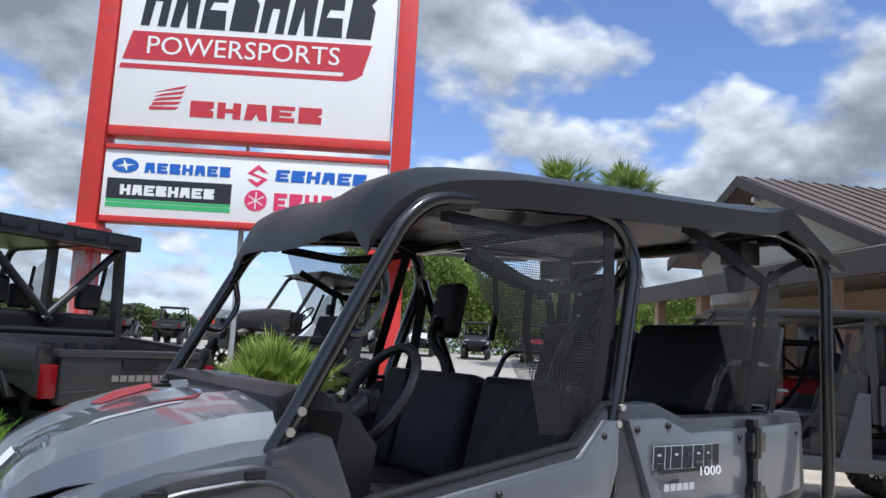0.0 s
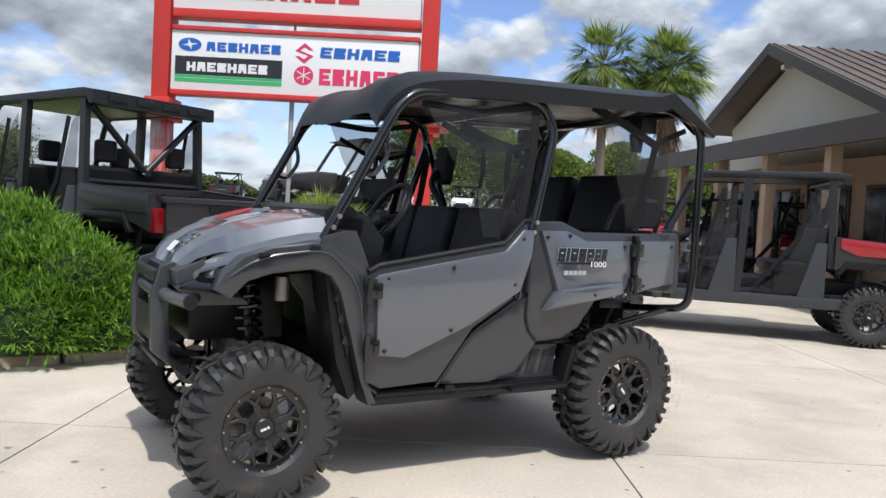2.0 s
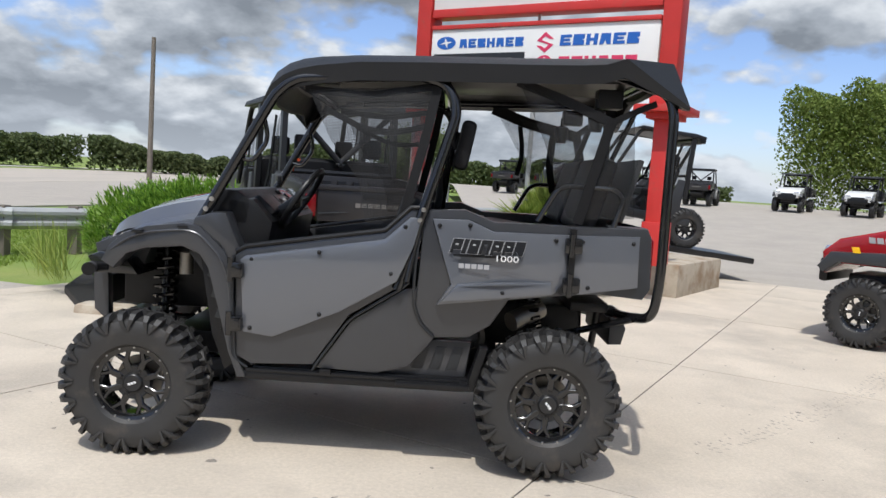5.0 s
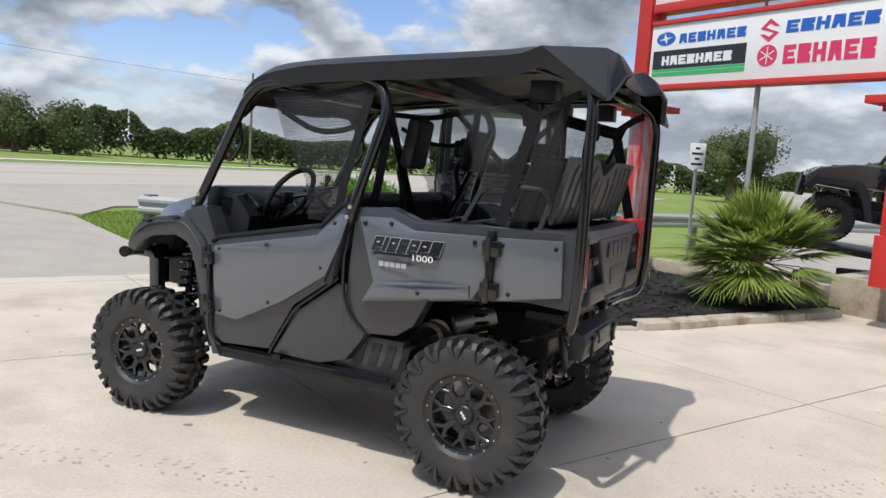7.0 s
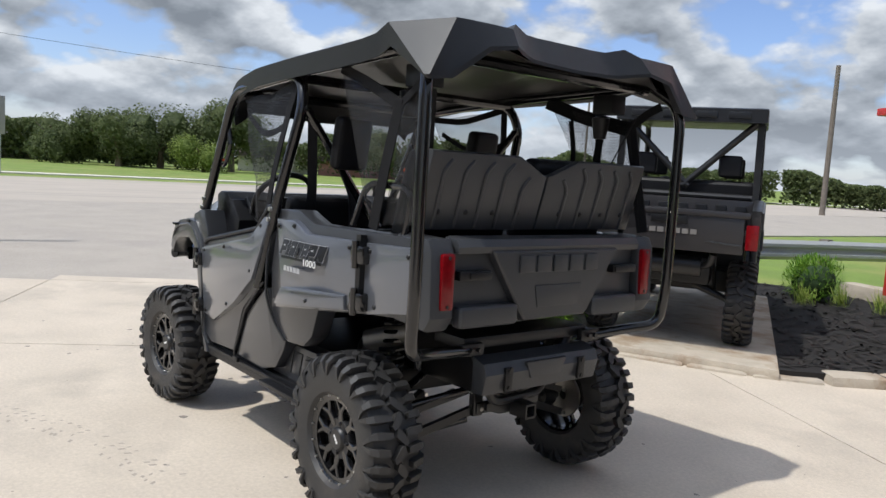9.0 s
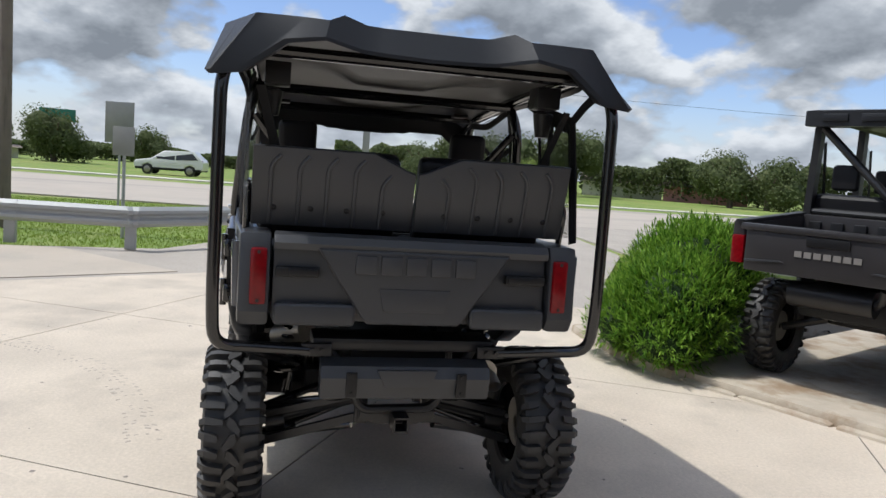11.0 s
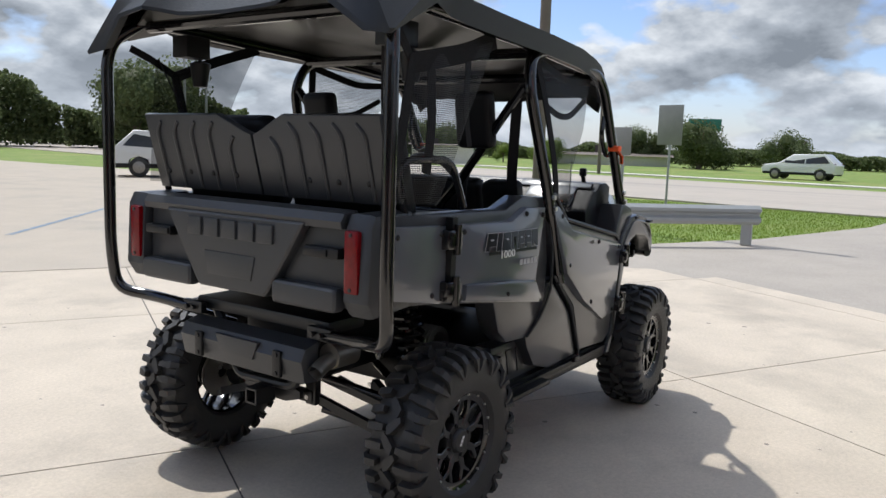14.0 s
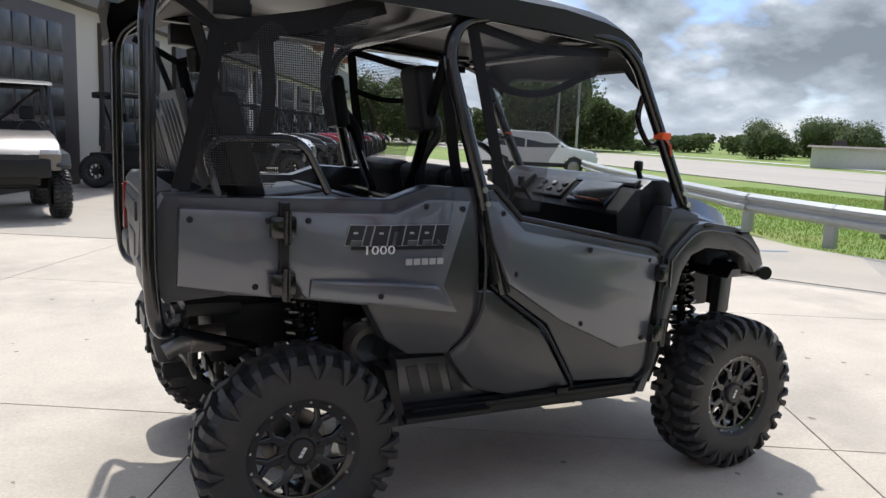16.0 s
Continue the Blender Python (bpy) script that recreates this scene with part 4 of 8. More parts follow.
    part("rear_pillar", bm, GLOSS_BLACK, car)
    bm = bmesh.new()
    tube(bm, mirrored([(-1.40, 0.66, 0.80), (-1.10, 0.42, 0.66)], s), 0.018, 10)
    part("rear_brace", bm, GLOSS_BLACK, car)
    bm = bmesh.new()
    for x, z in ((0.705, 1.212), (0.678, 1.262)):
        rod(bm, (x, s * 0.668, z), (x, s * 0.682, z), 0.012, 10)
    part("pillar_bolt", bm, STEEL, a_pillar)
    for x, z in ((-0.335, 1.225), (-0.35, 1.275)):
        bm = bmesh.new()
        rod(bm, (x, s * 0.722, z), (x, s * 0.735, z), 0.011, 10)
        part("pillar_bolt", bm, STEEL, car)
    bm = bmesh.new()
    for y in (0.338, 0.378):
        rod(bm, (-1.385, s * y, 0.785), (-1.40, s * y, 0.785), 0.010, 10)
    box(bm, (-1.365, s * 0.36, 0.785), (0.03, 0.12, 0.05), 0.006)
    part("rear_bar_mount", bm, [SATIN_BLACK], car)
    # grab handle on the front pillar
    bm = bmesh.new()
    tube(bm, mirrored([(0.56, 0.63, 1.47), (0.50, 0.63, 1.455), (0.425, 0.63, 1.56), (0.45, 0.63, 1.665), (0.475, 0.63, 1.655)], s), 0.012, 8, 0.05)
    part("grab_handle", bm, GLOSS_BLACK, car)
    # tall hoop beside the rear seat
    bm = bmesh.new()
    tube(bm, mirrored([(-0.90, 0.655, 1.25), (-0.98, 0.655, 1.40), (-1.03, 0.655, 1.43), (-1.27, 0.655, 1.425), (-1.31, 0.655, 1.38), (-1.27, 0.655, 1.24)], s), 0.014, 8, 0.05)
    part("seat_hoop", bm, GLOSS_BLACK, car)
    # orange tag ribbons
    if s < 0:
        bm = bmesh.new()
        box(bm, (0.545, s * 0.66, 1.50), (0.05, 0.06, 0.03), 0.008)
        tube(bm, mirrored([(0.54, 0.665, 1.50), (0.57, 0.69, 1.46), (0.575, 0.69, 1.42)], s), 0.01, flat=(0.03, 0.006))
        part("ribbon", bm, ORANGE, a_pillar, "orange ribbon tied to the pillar")
    else:
        bm = bmesh.new()
        box(bm, (0.55, s * 0.62, 1.49), (0.03, 0.05, 0.012), 0.004)
        part("ribbon", bm, ORANGE, a_pillar, "orange ribbon tied to the pillar")

# roof bars and cage crossings
for x, z in ((0.30, 1.855), (-0.42, 1.885), (-1.36, 1.93)):
    bm = bmesh.new()
    tube(bm, [(x, -0.65, z), (x, 0.65, z)], 0.024, 10)
    part("roof_crossbar", bm, GLOSS_BLACK, car)
for line in ([(-0.48, 0.66, 1.74), (-0.43, 0.30, 1.30), (-0.42, 0.2, 1.2)], [(-0.48, -0.66, 1.74), (-0.43, -0.30, 1.30), (-0.42, -0.2, 1.2)], [(-0.42, -0.66, 1.18), (-0.42, 0.66, 1.18)]):
    bm = bmesh.new()
    tube(bm, line, 0.02, 10, 0.1)
    part("cage_brace", bm, GLOSS_BLACK, car)

# roof
RX = [0.475, 0.455, 0.42, 0.36, 0.29, 0.20, 0.0, -0.35, -0.80, -1.05, -1.16]
RZ = [1.83, 1.875, 1.925, 1.966, 1.988, 2.0, 2.012, 2.026, 2.04, 2.05, 2.06]


def roof_z(x, q):
    """Height of the roof at x and at the share q of its half width."""
    z = np.interp(-x, [-v for v in RX], RZ)
    q = abs(q)
    rib = 0.022 * max(0, min(1, (q - 0.40) / 0.05)) - 0.014 * max(0, min(1, (0.30 - q) / 0.06))
    front = max(0, min(1, (x - 0.05) / 0.4))
    edge = max(0, (q - 0.80) / 0.20)
    tail = max(0, min(1, (-1.16 - x) / 0.30))
    return z - 0.028 + rib * (1 - 0.5 * front) - edge * (0.045 + 0.025 * front + 0.095 * tail) - edge * edge * 0.01


def roof_w(x):
    return float(np.interp(-x, [-0.475, -0.42, -0.3, -0.1, 0.3, 1.2, 1.55], [0.60, 0.64, 0.665, 0.69, 0.72, 0.76, 0.835]))


QS = [-1, -0.9, -0.82, -0.78, -0.6, -0.46, -0.40, -0.30, -0.22, 0, 0.22, 0.30, 0.40, 0.46, 0.6, 0.78, 0.82, 0.9, 1]
bm = bmesh.new()
grid = []
for x in RX:
    row = []
    for q in QS:
        xx = x
        row.append((xx, q * roof_w(x), roof_z(x, q)))
    grid.append(row)
# tail: a folded facet at each corner, an arch beside it and a sunk middle
TOP = {1: (-1.25, 0.765, 2.03), 0.9: (-1.375, 0.705, 2.034), 0.82: (-1.50, 0.645, 2.038), 0.78: (-1.505, 0.61, 2.038), 0.6: (-1.512, 0.47, 2.038), 0.46: (-1.516, 0.385, 2.036), 0.40: (-1.47, 0.33, 2.068), 0.30: (-1.44, 0.24, 2.045), 0.22: (-1.435, 0.17, 2.043), 0: (-1.435, 0, 2.043)}
LOW = {1: (-1.545, 0.812, 1.818), 0.9: (-1.549, 0.802, 1.818), 0.82: (-1.551, 0.792, 1.819), 0.78: (-1.545, 0.70, 1.832), 0.6: (-1.572, 0.545, 1.945), 0.46: (-1.566, 0.40, 1.968), 0.40: (-1.535, 0.345, 1.960), 0.30: (-1.505, 0.26, 1.945), 0.22: (-1.505, 0.18, 1.940), 0: (-1.505, 0, 1.935)}
for line in (TOP, LOW):
    grid.append([(line[abs(q)][0], math.copysign(line[abs(q)][1], q), line[abs(q)][2]) for q in QS])
rows = [[bm.verts.new(p) for p in row] for row in grid]
for a, b in zip(rows, rows[1:]):
    for k in range(len(a) - 1):
        bm.faces.new((a[k], a[k + 1], b[k + 1], b[k]))
# hanging rim all round
rim_v = [r[0] for r in rows] + rows[-1][1:] + [r[-1] for r in rows[::-1]][1:] + rows[0][::-1][1:-1]
low = []
for v in rim_v:
    edge = 0.085 if -1.30 < v.co.x < 0.45 else 0.05 if v.co.x > 0 else 0.014
    inset = 0.015
    low.append(bm.verts.new((v.co.x, v.co.y - math.copysign(inset, v.co.y) * (1 if abs(v.co.y) > 0.5 else 0), v.co.z - edge)))
n = len(rim_v)
for i in range(n):
    bm.faces.new((rim_v[i], low[i], low[(i + 1) % n], rim_v[(i + 1) % n]))
inner = [bm.verts.new((v.co.x * 0.985, v.co.y * 0.965, v.co.z + 0.012)) for v in low]
for i in range(n):
    bm.faces.new((low[i], inner[i], inner[(i + 1) % n], low[(i + 1) % n]))
roof = part("roof", bm, ROOF_PLASTIC, car, "black moulded plastic roof", 24)
bm = bmesh.new()
sheet(bm, [[(x, q * roof_w(x) * 0.93, roof_z(x, q) - 0.045 - 0.02 * (1 - abs(q))) for q in (-1, -0.8, -0.5, -0.25, 0.25, 0.5, 0.8, 1)] for x in (0.38, 0.25, 0.1, -0.2, -0.6, -1.0, -1.2, -1.40)], 0.006)
part("roof_liner", bm, LINER, roof, "pale roof underside")
for s in (1, -1):
    for c, z in (((-1.22, s * 0.56, 1.86), (0.12, 0.10, 0.09)), ((0.16, s * 0.52, 1.865), (0.10, 0.08, 0.02))):
        bm = bmesh.new()
        box(bm, c, z, 0.006)
        part("roof_bracket", bm, BLACK_PLASTIC, roof)

# tailgate and rear corners
bm = bmesh.new()
prism(bm, [(-1.38, 0.905), (-1.43, 0.915), (-1.440, 0.98), (-1.435, 1.10), (-1.43, 1.235), (-1.38, 1.25)], -0.545, 0.545, 0.012)
gate = part("tailgate", bm, PLASTIC, car, "dark grey plastic tailgate with embossed lettering")
bm = bmesh.new()
prism(bm, [(0.38, 1.20), (-0.38, 1.20), (-0.315, 1.10), (-0.20, 0.93), (-0.18, 0.912), (0.18, 0.912), (0.20, 0.93), (0.315, 1.10)], -1.484, -1.43, 0.018, axis="x", seg=3)
part("gate_shield", bm, PLASTIC, gate)
bm = bmesh.new()
prism(bm, [(-1.40, 1.185), (-1.468, 1.19), (-1.474, 1.215), (-1.455, 1.243), (-1.40, 1.253)], -0.545, 0.545, 0.010)
part("gate_top_rail", bm, PLASTIC, gate)
bm = bmesh.new()
prism(bm, [(0.14, 1.055), (-0.14, 1.055), (-0.12, 0.965), (0.12, 0.965)], -1.489, -1.478, 0.004, axis="x")
part("gate_plate", bm, PLASTIC, gate)
for a, b in ((0.545, 0.22), (-0.22, -0.545)):
    bm = bmesh.new()
    box(bm, (-1.462, (a + b) / 2, 0.945), (0.06, a - b - 0.015, 0.085), 0.022, None, 3)
    part("gate_lip", bm, PLASTIC, gate)
bm = bmesh.new()
for i in range(5):
    box(bm, (-1.487, 0.196 - i * 0.098, 1.145), (0.014, 0.080, 0.07), 0.004)
part("gate_lettering", bm, PLASTIC, gate)
for s, y in ((1, 0.452), (-1, -0.452)):
    bm = bmesh.new()
    box(bm, (-1.455, y, 1.105), (0.04, 0.165, 0.038), 0.008)
    box(bm, (-1.475, y - s * 0.02, 1.105), (0.015, 0.11, 0.026), 0.005)
    part("gate_handle", bm, BLACK_PLASTIC, gate, "black latch handle")
for s, y0, y1 in ((1, 0.553, 0.672), (-1, -0.553, -0.672)):
    bm = bmesh.new()
    prism(bm, [(-1.24, 0.91), (-1.44, 0.895), (-1.475, 0.95), (-1.462, 1.20), (-1.44, 1.245), (-1.24, 1.25)], y0, y1, 0.022)
    corner = part("rear_corner", bm, PLASTIC, car)
    bm = bmesh.new()
    yc = s * 0.597
    box(bm, (-1.468, yc, 1.085), (0.03, 0.062, 0.215), 0.012)
    part("tail_light", bm, LENS_RED, corner, "red tail light")
    for dz in (0.092, -0.092):
        bm = bmesh.new()
        rod(bm, (-1.482, yc, 1.085 + dz), (-1.486, yc, 1.085 + dz), 0.007, 8)
        part("lens_screw", bm, SATIN_BLACK, corner)
# cargo bed
bm = bmesh.new()
box(bm, (-1.05, 0, 0.96), (0.75, 1.20, 0.05), 0.01)
box(bm, (-0.68, 0, 1.08), (0.04, 1.20, 0.26), 0.01)
part("cargo_bed", bm, BLACK_PLASTIC, car)
# rear guard box, hitch and exhaust
bm = bmesh.new()
prism(bm, [(-1.36, 0.755), (-1.43, 0.735), (-1.45, 0.69), (-1.43, 0.605), (-1.36, 0.60)], -0.345, 0.345, 0.012)
guard = part("exhaust_guard", bm, PLASTIC, car, "dark plastic guard box under the tailgate")
for y in (0.222, -0.222):
    bm = bmesh.new()
    box(bm, (-1.45, y, 0.665), (0.016, 0.042, 0.10), 0.005)
    for dz in (0.035, -0.035):
        rod(bm, (-1.456, y, 0.665 + dz), (-1.463, y, 0.665 + dz), 0.009, 8)
    part("guard_clip", bm, BLACK_PLASTIC, guard)
bm = bmesh.new()
prism(bm, [(0.12, 0.725), (-0.12, 0.725), (-0.09, 0.655), (0.09, 0.655)], -1.455, -1.435, 0.004, axis="x")
part("guard_recess", bm, PLASTIC, guard)
bm = bmesh.new()
tube(bm, [(-1.22, -0.36, 0.68), (-1.36, -0.37, 0.675), (-1.41, -0.375, 0.65)], 0.03, 16, 0.05, caps=False)
rod(bm, (-1.2, -0.36, 0.69), (-1.32, -0.36, 0.69), 0.05, 18)
part("exhaust_pipe", bm, DULL_STEEL, car, "dull steel exhaust outlet")
bm = bmesh.new()
rod(bm, (-0.98, 0.38, 0.78), (-0.82, 0.50, 0.72), 0.05, 16)
part("air_box", bm, DULL_STEEL, car)
bm = bmesh.new()
for y in (-0.028, 0.028):
    box(bm, (-1.33, y, 0.475), (0.10, 0.008, 0.065))
for z in (0.447, 0.503):
    box(bm, (-1.33, 0.0, z), (0.10, 0.064, 0.008))
prism(bm, [(0.16, 0.50), (0.09, 0.515), (-0.09, 0.515), (-0.16, 0.50), (-0.16, 0.47), (-0.08, 0.445), (0.08, 0.445), (0.16, 0.47)], -1.27, -1.25, 0.004, axis="x")
part("hitch_receiver", bm, SATIN_BLACK, car)
bm = bmesh.new()
tube(bm, [(-1.30, 0.30, 0.78), (-1.30, 0.16, 0.52), (-1.28, -0.14, 0.52), (-1.30, -0.30, 0.78)], 0.02, 10, 0.04)
box(bm, (-1.24, 0, 0.80), (0.2, 0.75, 0.05), 0.01)
part("rear_frame", bm, SATIN_BLACK, car)

# seats
def seat_cushion(name, x, y, z, w, parent):
    bm = bmesh.new()
    box(bm, (x, y, z), (0.46, w, 0.13), 0.04, Euler((0, radians(-6), 0)).to_matrix(), 4)
    return part(name, bm, VINYL, parent)


def seat_back(x, y, z, w, h, tilt, parent):
    bm = bmesh.new()
    box(bm, (x, y, z + h / 2), (0.10, w, h), 0.04, Euler((0, radians(tilt), 0)).to_matrix(), 4)
    return part("seat_back", bm, VINYL, parent)


for y, w in ((0.40, 0.50), (-0.12, 0.48), (-0.46, 0.20)):
    seat_cushion("seat_cushion", 0.05, y, 0.90, w, car)
    seat_back(-0.24, y, 0.92, w * 0.94, 0.42, -14, car)
for x, y in ((-0.53, 0.45), (-0.47, -0.42)):
    bm = bmesh.new()
    box(bm, (x, y, 1.60), (0.075, 0.185, 0.25), 0.035, Euler((0, radians(-10), 0)).to_matrix(), 4)
    rest = part("headrest", bm, VINYL, car)
    bm = bmesh.new()
    tube(bm, [(x + 0.05, y, 1.56), (x + 0.11, y * 0.95, 1.48), (-0.42, y * 0.8, 1.36), (-0.40, y * 0.75, 1.20)], 0.02, 10, 0.06)
    part("headrest_post", bm, SATIN_BLACK, rest)
    for dz in (-0.03, 0.05):
        bm = bmesh.new()
        rod(bm, (x + 0.042, y - 0.03, 1.60 + dz), (x + 0.050, y - 0.03, 1.60 + dz), 0.008, 8)
        part("screw", bm, STEEL, rest)
for y in (0.33, -0.31):
    seat_cushion("seat_cushion", -0.92, y, 1.12, 0.56, car)
    seat_back(-1.19, y, 1.20, 0.56, 0.38, -16, car)
    # ribbed plastic back shell
    bm = bmesh.new()
    s = 1 if y > 0 else -1
    outer, inner_y = s * 0.638, s * 0.005
    prism(bm, [(outer, 1.27), (outer, 1.585), (inner_y + s * 0.17, 1.585), (inner_y + s * 0.03, 1.52), (inner_y, 1.51), (inner_y, 1.27)], -0.015, 0.015, 0.008, axis="x")
    shear = Matrix.Translation((-1.305, 0, 1.27)) @ Euler((0, radians(-15), 0)).to_matrix().to_4x4() @ Matrix.Translation((0, 0, -1.27))
    bmesh.ops.transform(bm, matrix=shear, verts=bm.verts)
    shell = part("seat_shell", bm, PLASTIC, car, "ribbed dark plastic seat back shell")
    for k in range(5):
        bm = bmesh.new()
        yy = outer - s * (0.07 + k * 0.108)
        top = 1.555 if k < 4 else 1.50
        tube(bm, [(-0.014, yy, 1.28), (-0.017, yy, top - 0.04), (-0.014, yy - s * 0.035, top)], 0.0085, 8, 0.03)
        bmesh.ops.transform(bm, matrix=shear, verts=bm.verts)
        part("shell_rib", bm, PLASTIC, shell)
    for k in range(4):
        bm = bmesh.new()
        yy = s * (0.553 - k * 0.142)
        lathe(bm, [(0.0005, -0.006), (0.009, -0.004), (0.012, 0.0)], 10, axis="x")
        bmesh.ops.translate(bm, vec=(-0.016, yy, 1.345), verts=bm.verts)
        bmesh.ops.transform(bm, matrix=shear, verts=bm.verts)
        part("shell_rivet", bm, BLACK_PLASTIC, shell)

# dash and steering wheel
bm = bmesh.new()
prism(bm, [(0.64, 1.28), (0.50, 1.27), (0.40, 1.16), (0.42, 1.02), (0.52, 0.70), (0.66, 0.70)], -0.58, 0.58, 0.02)
dash = part("dashboard", bm, BLACK_PLASTIC, car)
slope = Euler((0, radians(-42), 0)).to_matrix()
for c, d, bev, name, m in (((0.475, -0.33, 1.225), (0.15, 0.30, 0.05), 0.018, "glove_box", GLOSS_BLACK), ((0.475, 0.0, 1.225), (0.13, 0.26, 0.045), 0.012, "switch_panel", SATIN_BLACK), ((0.47, 0.36, 1.23), (0.13, 0.28, 0.06), 0.02, "gauge_hood", BLACK_PLASTIC), ((0.53, -0.33, 1.288), (0.05, 0.44, 0.02), 0.008, "dash_rim", GLOSS_BLACK)):
    bm = bmesh.new()
    box(bm, c, d, bev, slope, 3)
    part(name, bm, m, dash)
for k in range(6):
    bm = bmesh.new()
    box(bm, (0.44 + 0.03 * (k % 2), -0.09 + 0.045 * (k // 2) * 2 - 0.0, 1.225 + 0.028 * (k % 2)), (0.022, 0.03, 0.014), 0.003, slope)
    part("switch", bm, DECAL_GREY if k == 3 else BLACK_PLASTIC, dash)
bm = bmesh.new()
box(bm, (0.418, -0.34, 1.205), (0.006, 0.19, 0.022), 0.004, slope)
part("dash_badge", bm, mat("copper_badge", (0.5, 0.17, 0.06), 0.3, 0.4), dash)
bm = bmesh.new()
ring = []
tilt = Euler((0, radians(-32), 0)).to_matrix()
for k in range(32):
    a = 2 * math.pi * k / 32
    ring.append(Vector((0.30, 0.36, 1.28)) + tilt @ Vector((0, 0.175 * math.cos(a), 0.175 * math.sin(a))))
tube(bm, ring, 0.016, 10, closed=True)
for a in (0, 180, 270):
    c, sn = math.cos(radians(a)), math.sin(radians(a))
    tube(bm, [Vector((0.33, 0.36, 1.26)), Vector((0.30, 0.36, 1.28)) + tilt @ Vector((0, 0.17 * c, 0.17 * sn))], 0.012, flat=(0.03, 0.014))
rod(bm, (0.33, 0.36, 1.26), (0.50, 0.36, 1.13), 0.035)
box(bm, (0.325, 0.36, 1.265), (0.04, 0.09, 0.07), 0.015)
part("steering_wheel", bm, BLACK_PLASTIC, car)
bm = bmesh.new()
tube(bm, [(0.40, 0.10, 1.15), (0.34, 0.10, 1.24)], 0.008, 8)
box(bm, (0.335, 0.10, 1.255), (0.03, 0.03, 0.05), 0.012)
part("gear_lever", bm, BLACK_PLASTIC, car)
bm = bmesh.new()
box(bm, (0.0, 0, 0.78), (0.5, 1.2, 0.16), 0.02)
box(bm, (-0.95, 0, 1.04), (0.5, 1.18, 0.10), 0.02)
part("seat_base", bm, BLACK_PLASTIC, car)
bm = bmesh.new()
rod(bm, (0.62, -0.46, 1.30), (0.60, -0.46, 1.35), 0.012)
box(bm, (0.60, -0.46, 1.365), (0.03, 0.04, 0.05), 0.014)
part("lamp_stalk", bm, BLACK_PLASTIC, car)

# side nets with their bands and straps
def net(edge_a, edge_b, s, material, folds, bulge=0.03):
    """A hanging net between two edges, each a line of (x, y, z) from top to bottom, with soft folds."""
    bm = bmesh.new()
    la, lb = [Vector(p) for p in edge_a], [Vector(p) for p in edge_b]
    grid = []
    for i in range(13):
        t = i / 12 * (len(la) - 1)
        k = min(int(t), len(la) - 2)
        p, q = la[k].lerp(la[k + 1], t - k), lb[k].lerp(lb[k + 1], t - k)
        row = []
        for j in range(17):
            u = j / 16
            c = p.lerp(q, u)
            c.y += bulge * math.sin(math.pi * u) * math.sin(math.pi * i / 12) + 0.012 * math.sin(u * folds + i * 0.35) * math.sin(math.pi * u)
            row.append((c.x, c.y * s, c.z))
        grid.append(row)
    sheet(bm, grid)
    return part("side_net", bm, material, car, "black mesh side net")


def band(line, s, width=0.05, name="strap"):
    bm = bmesh.new()
    tube(bm, rounded(mirrored(line, s), 0.08), 0.02, flat=(0.006, width))
    return part(name, bm, WEBBING, car)


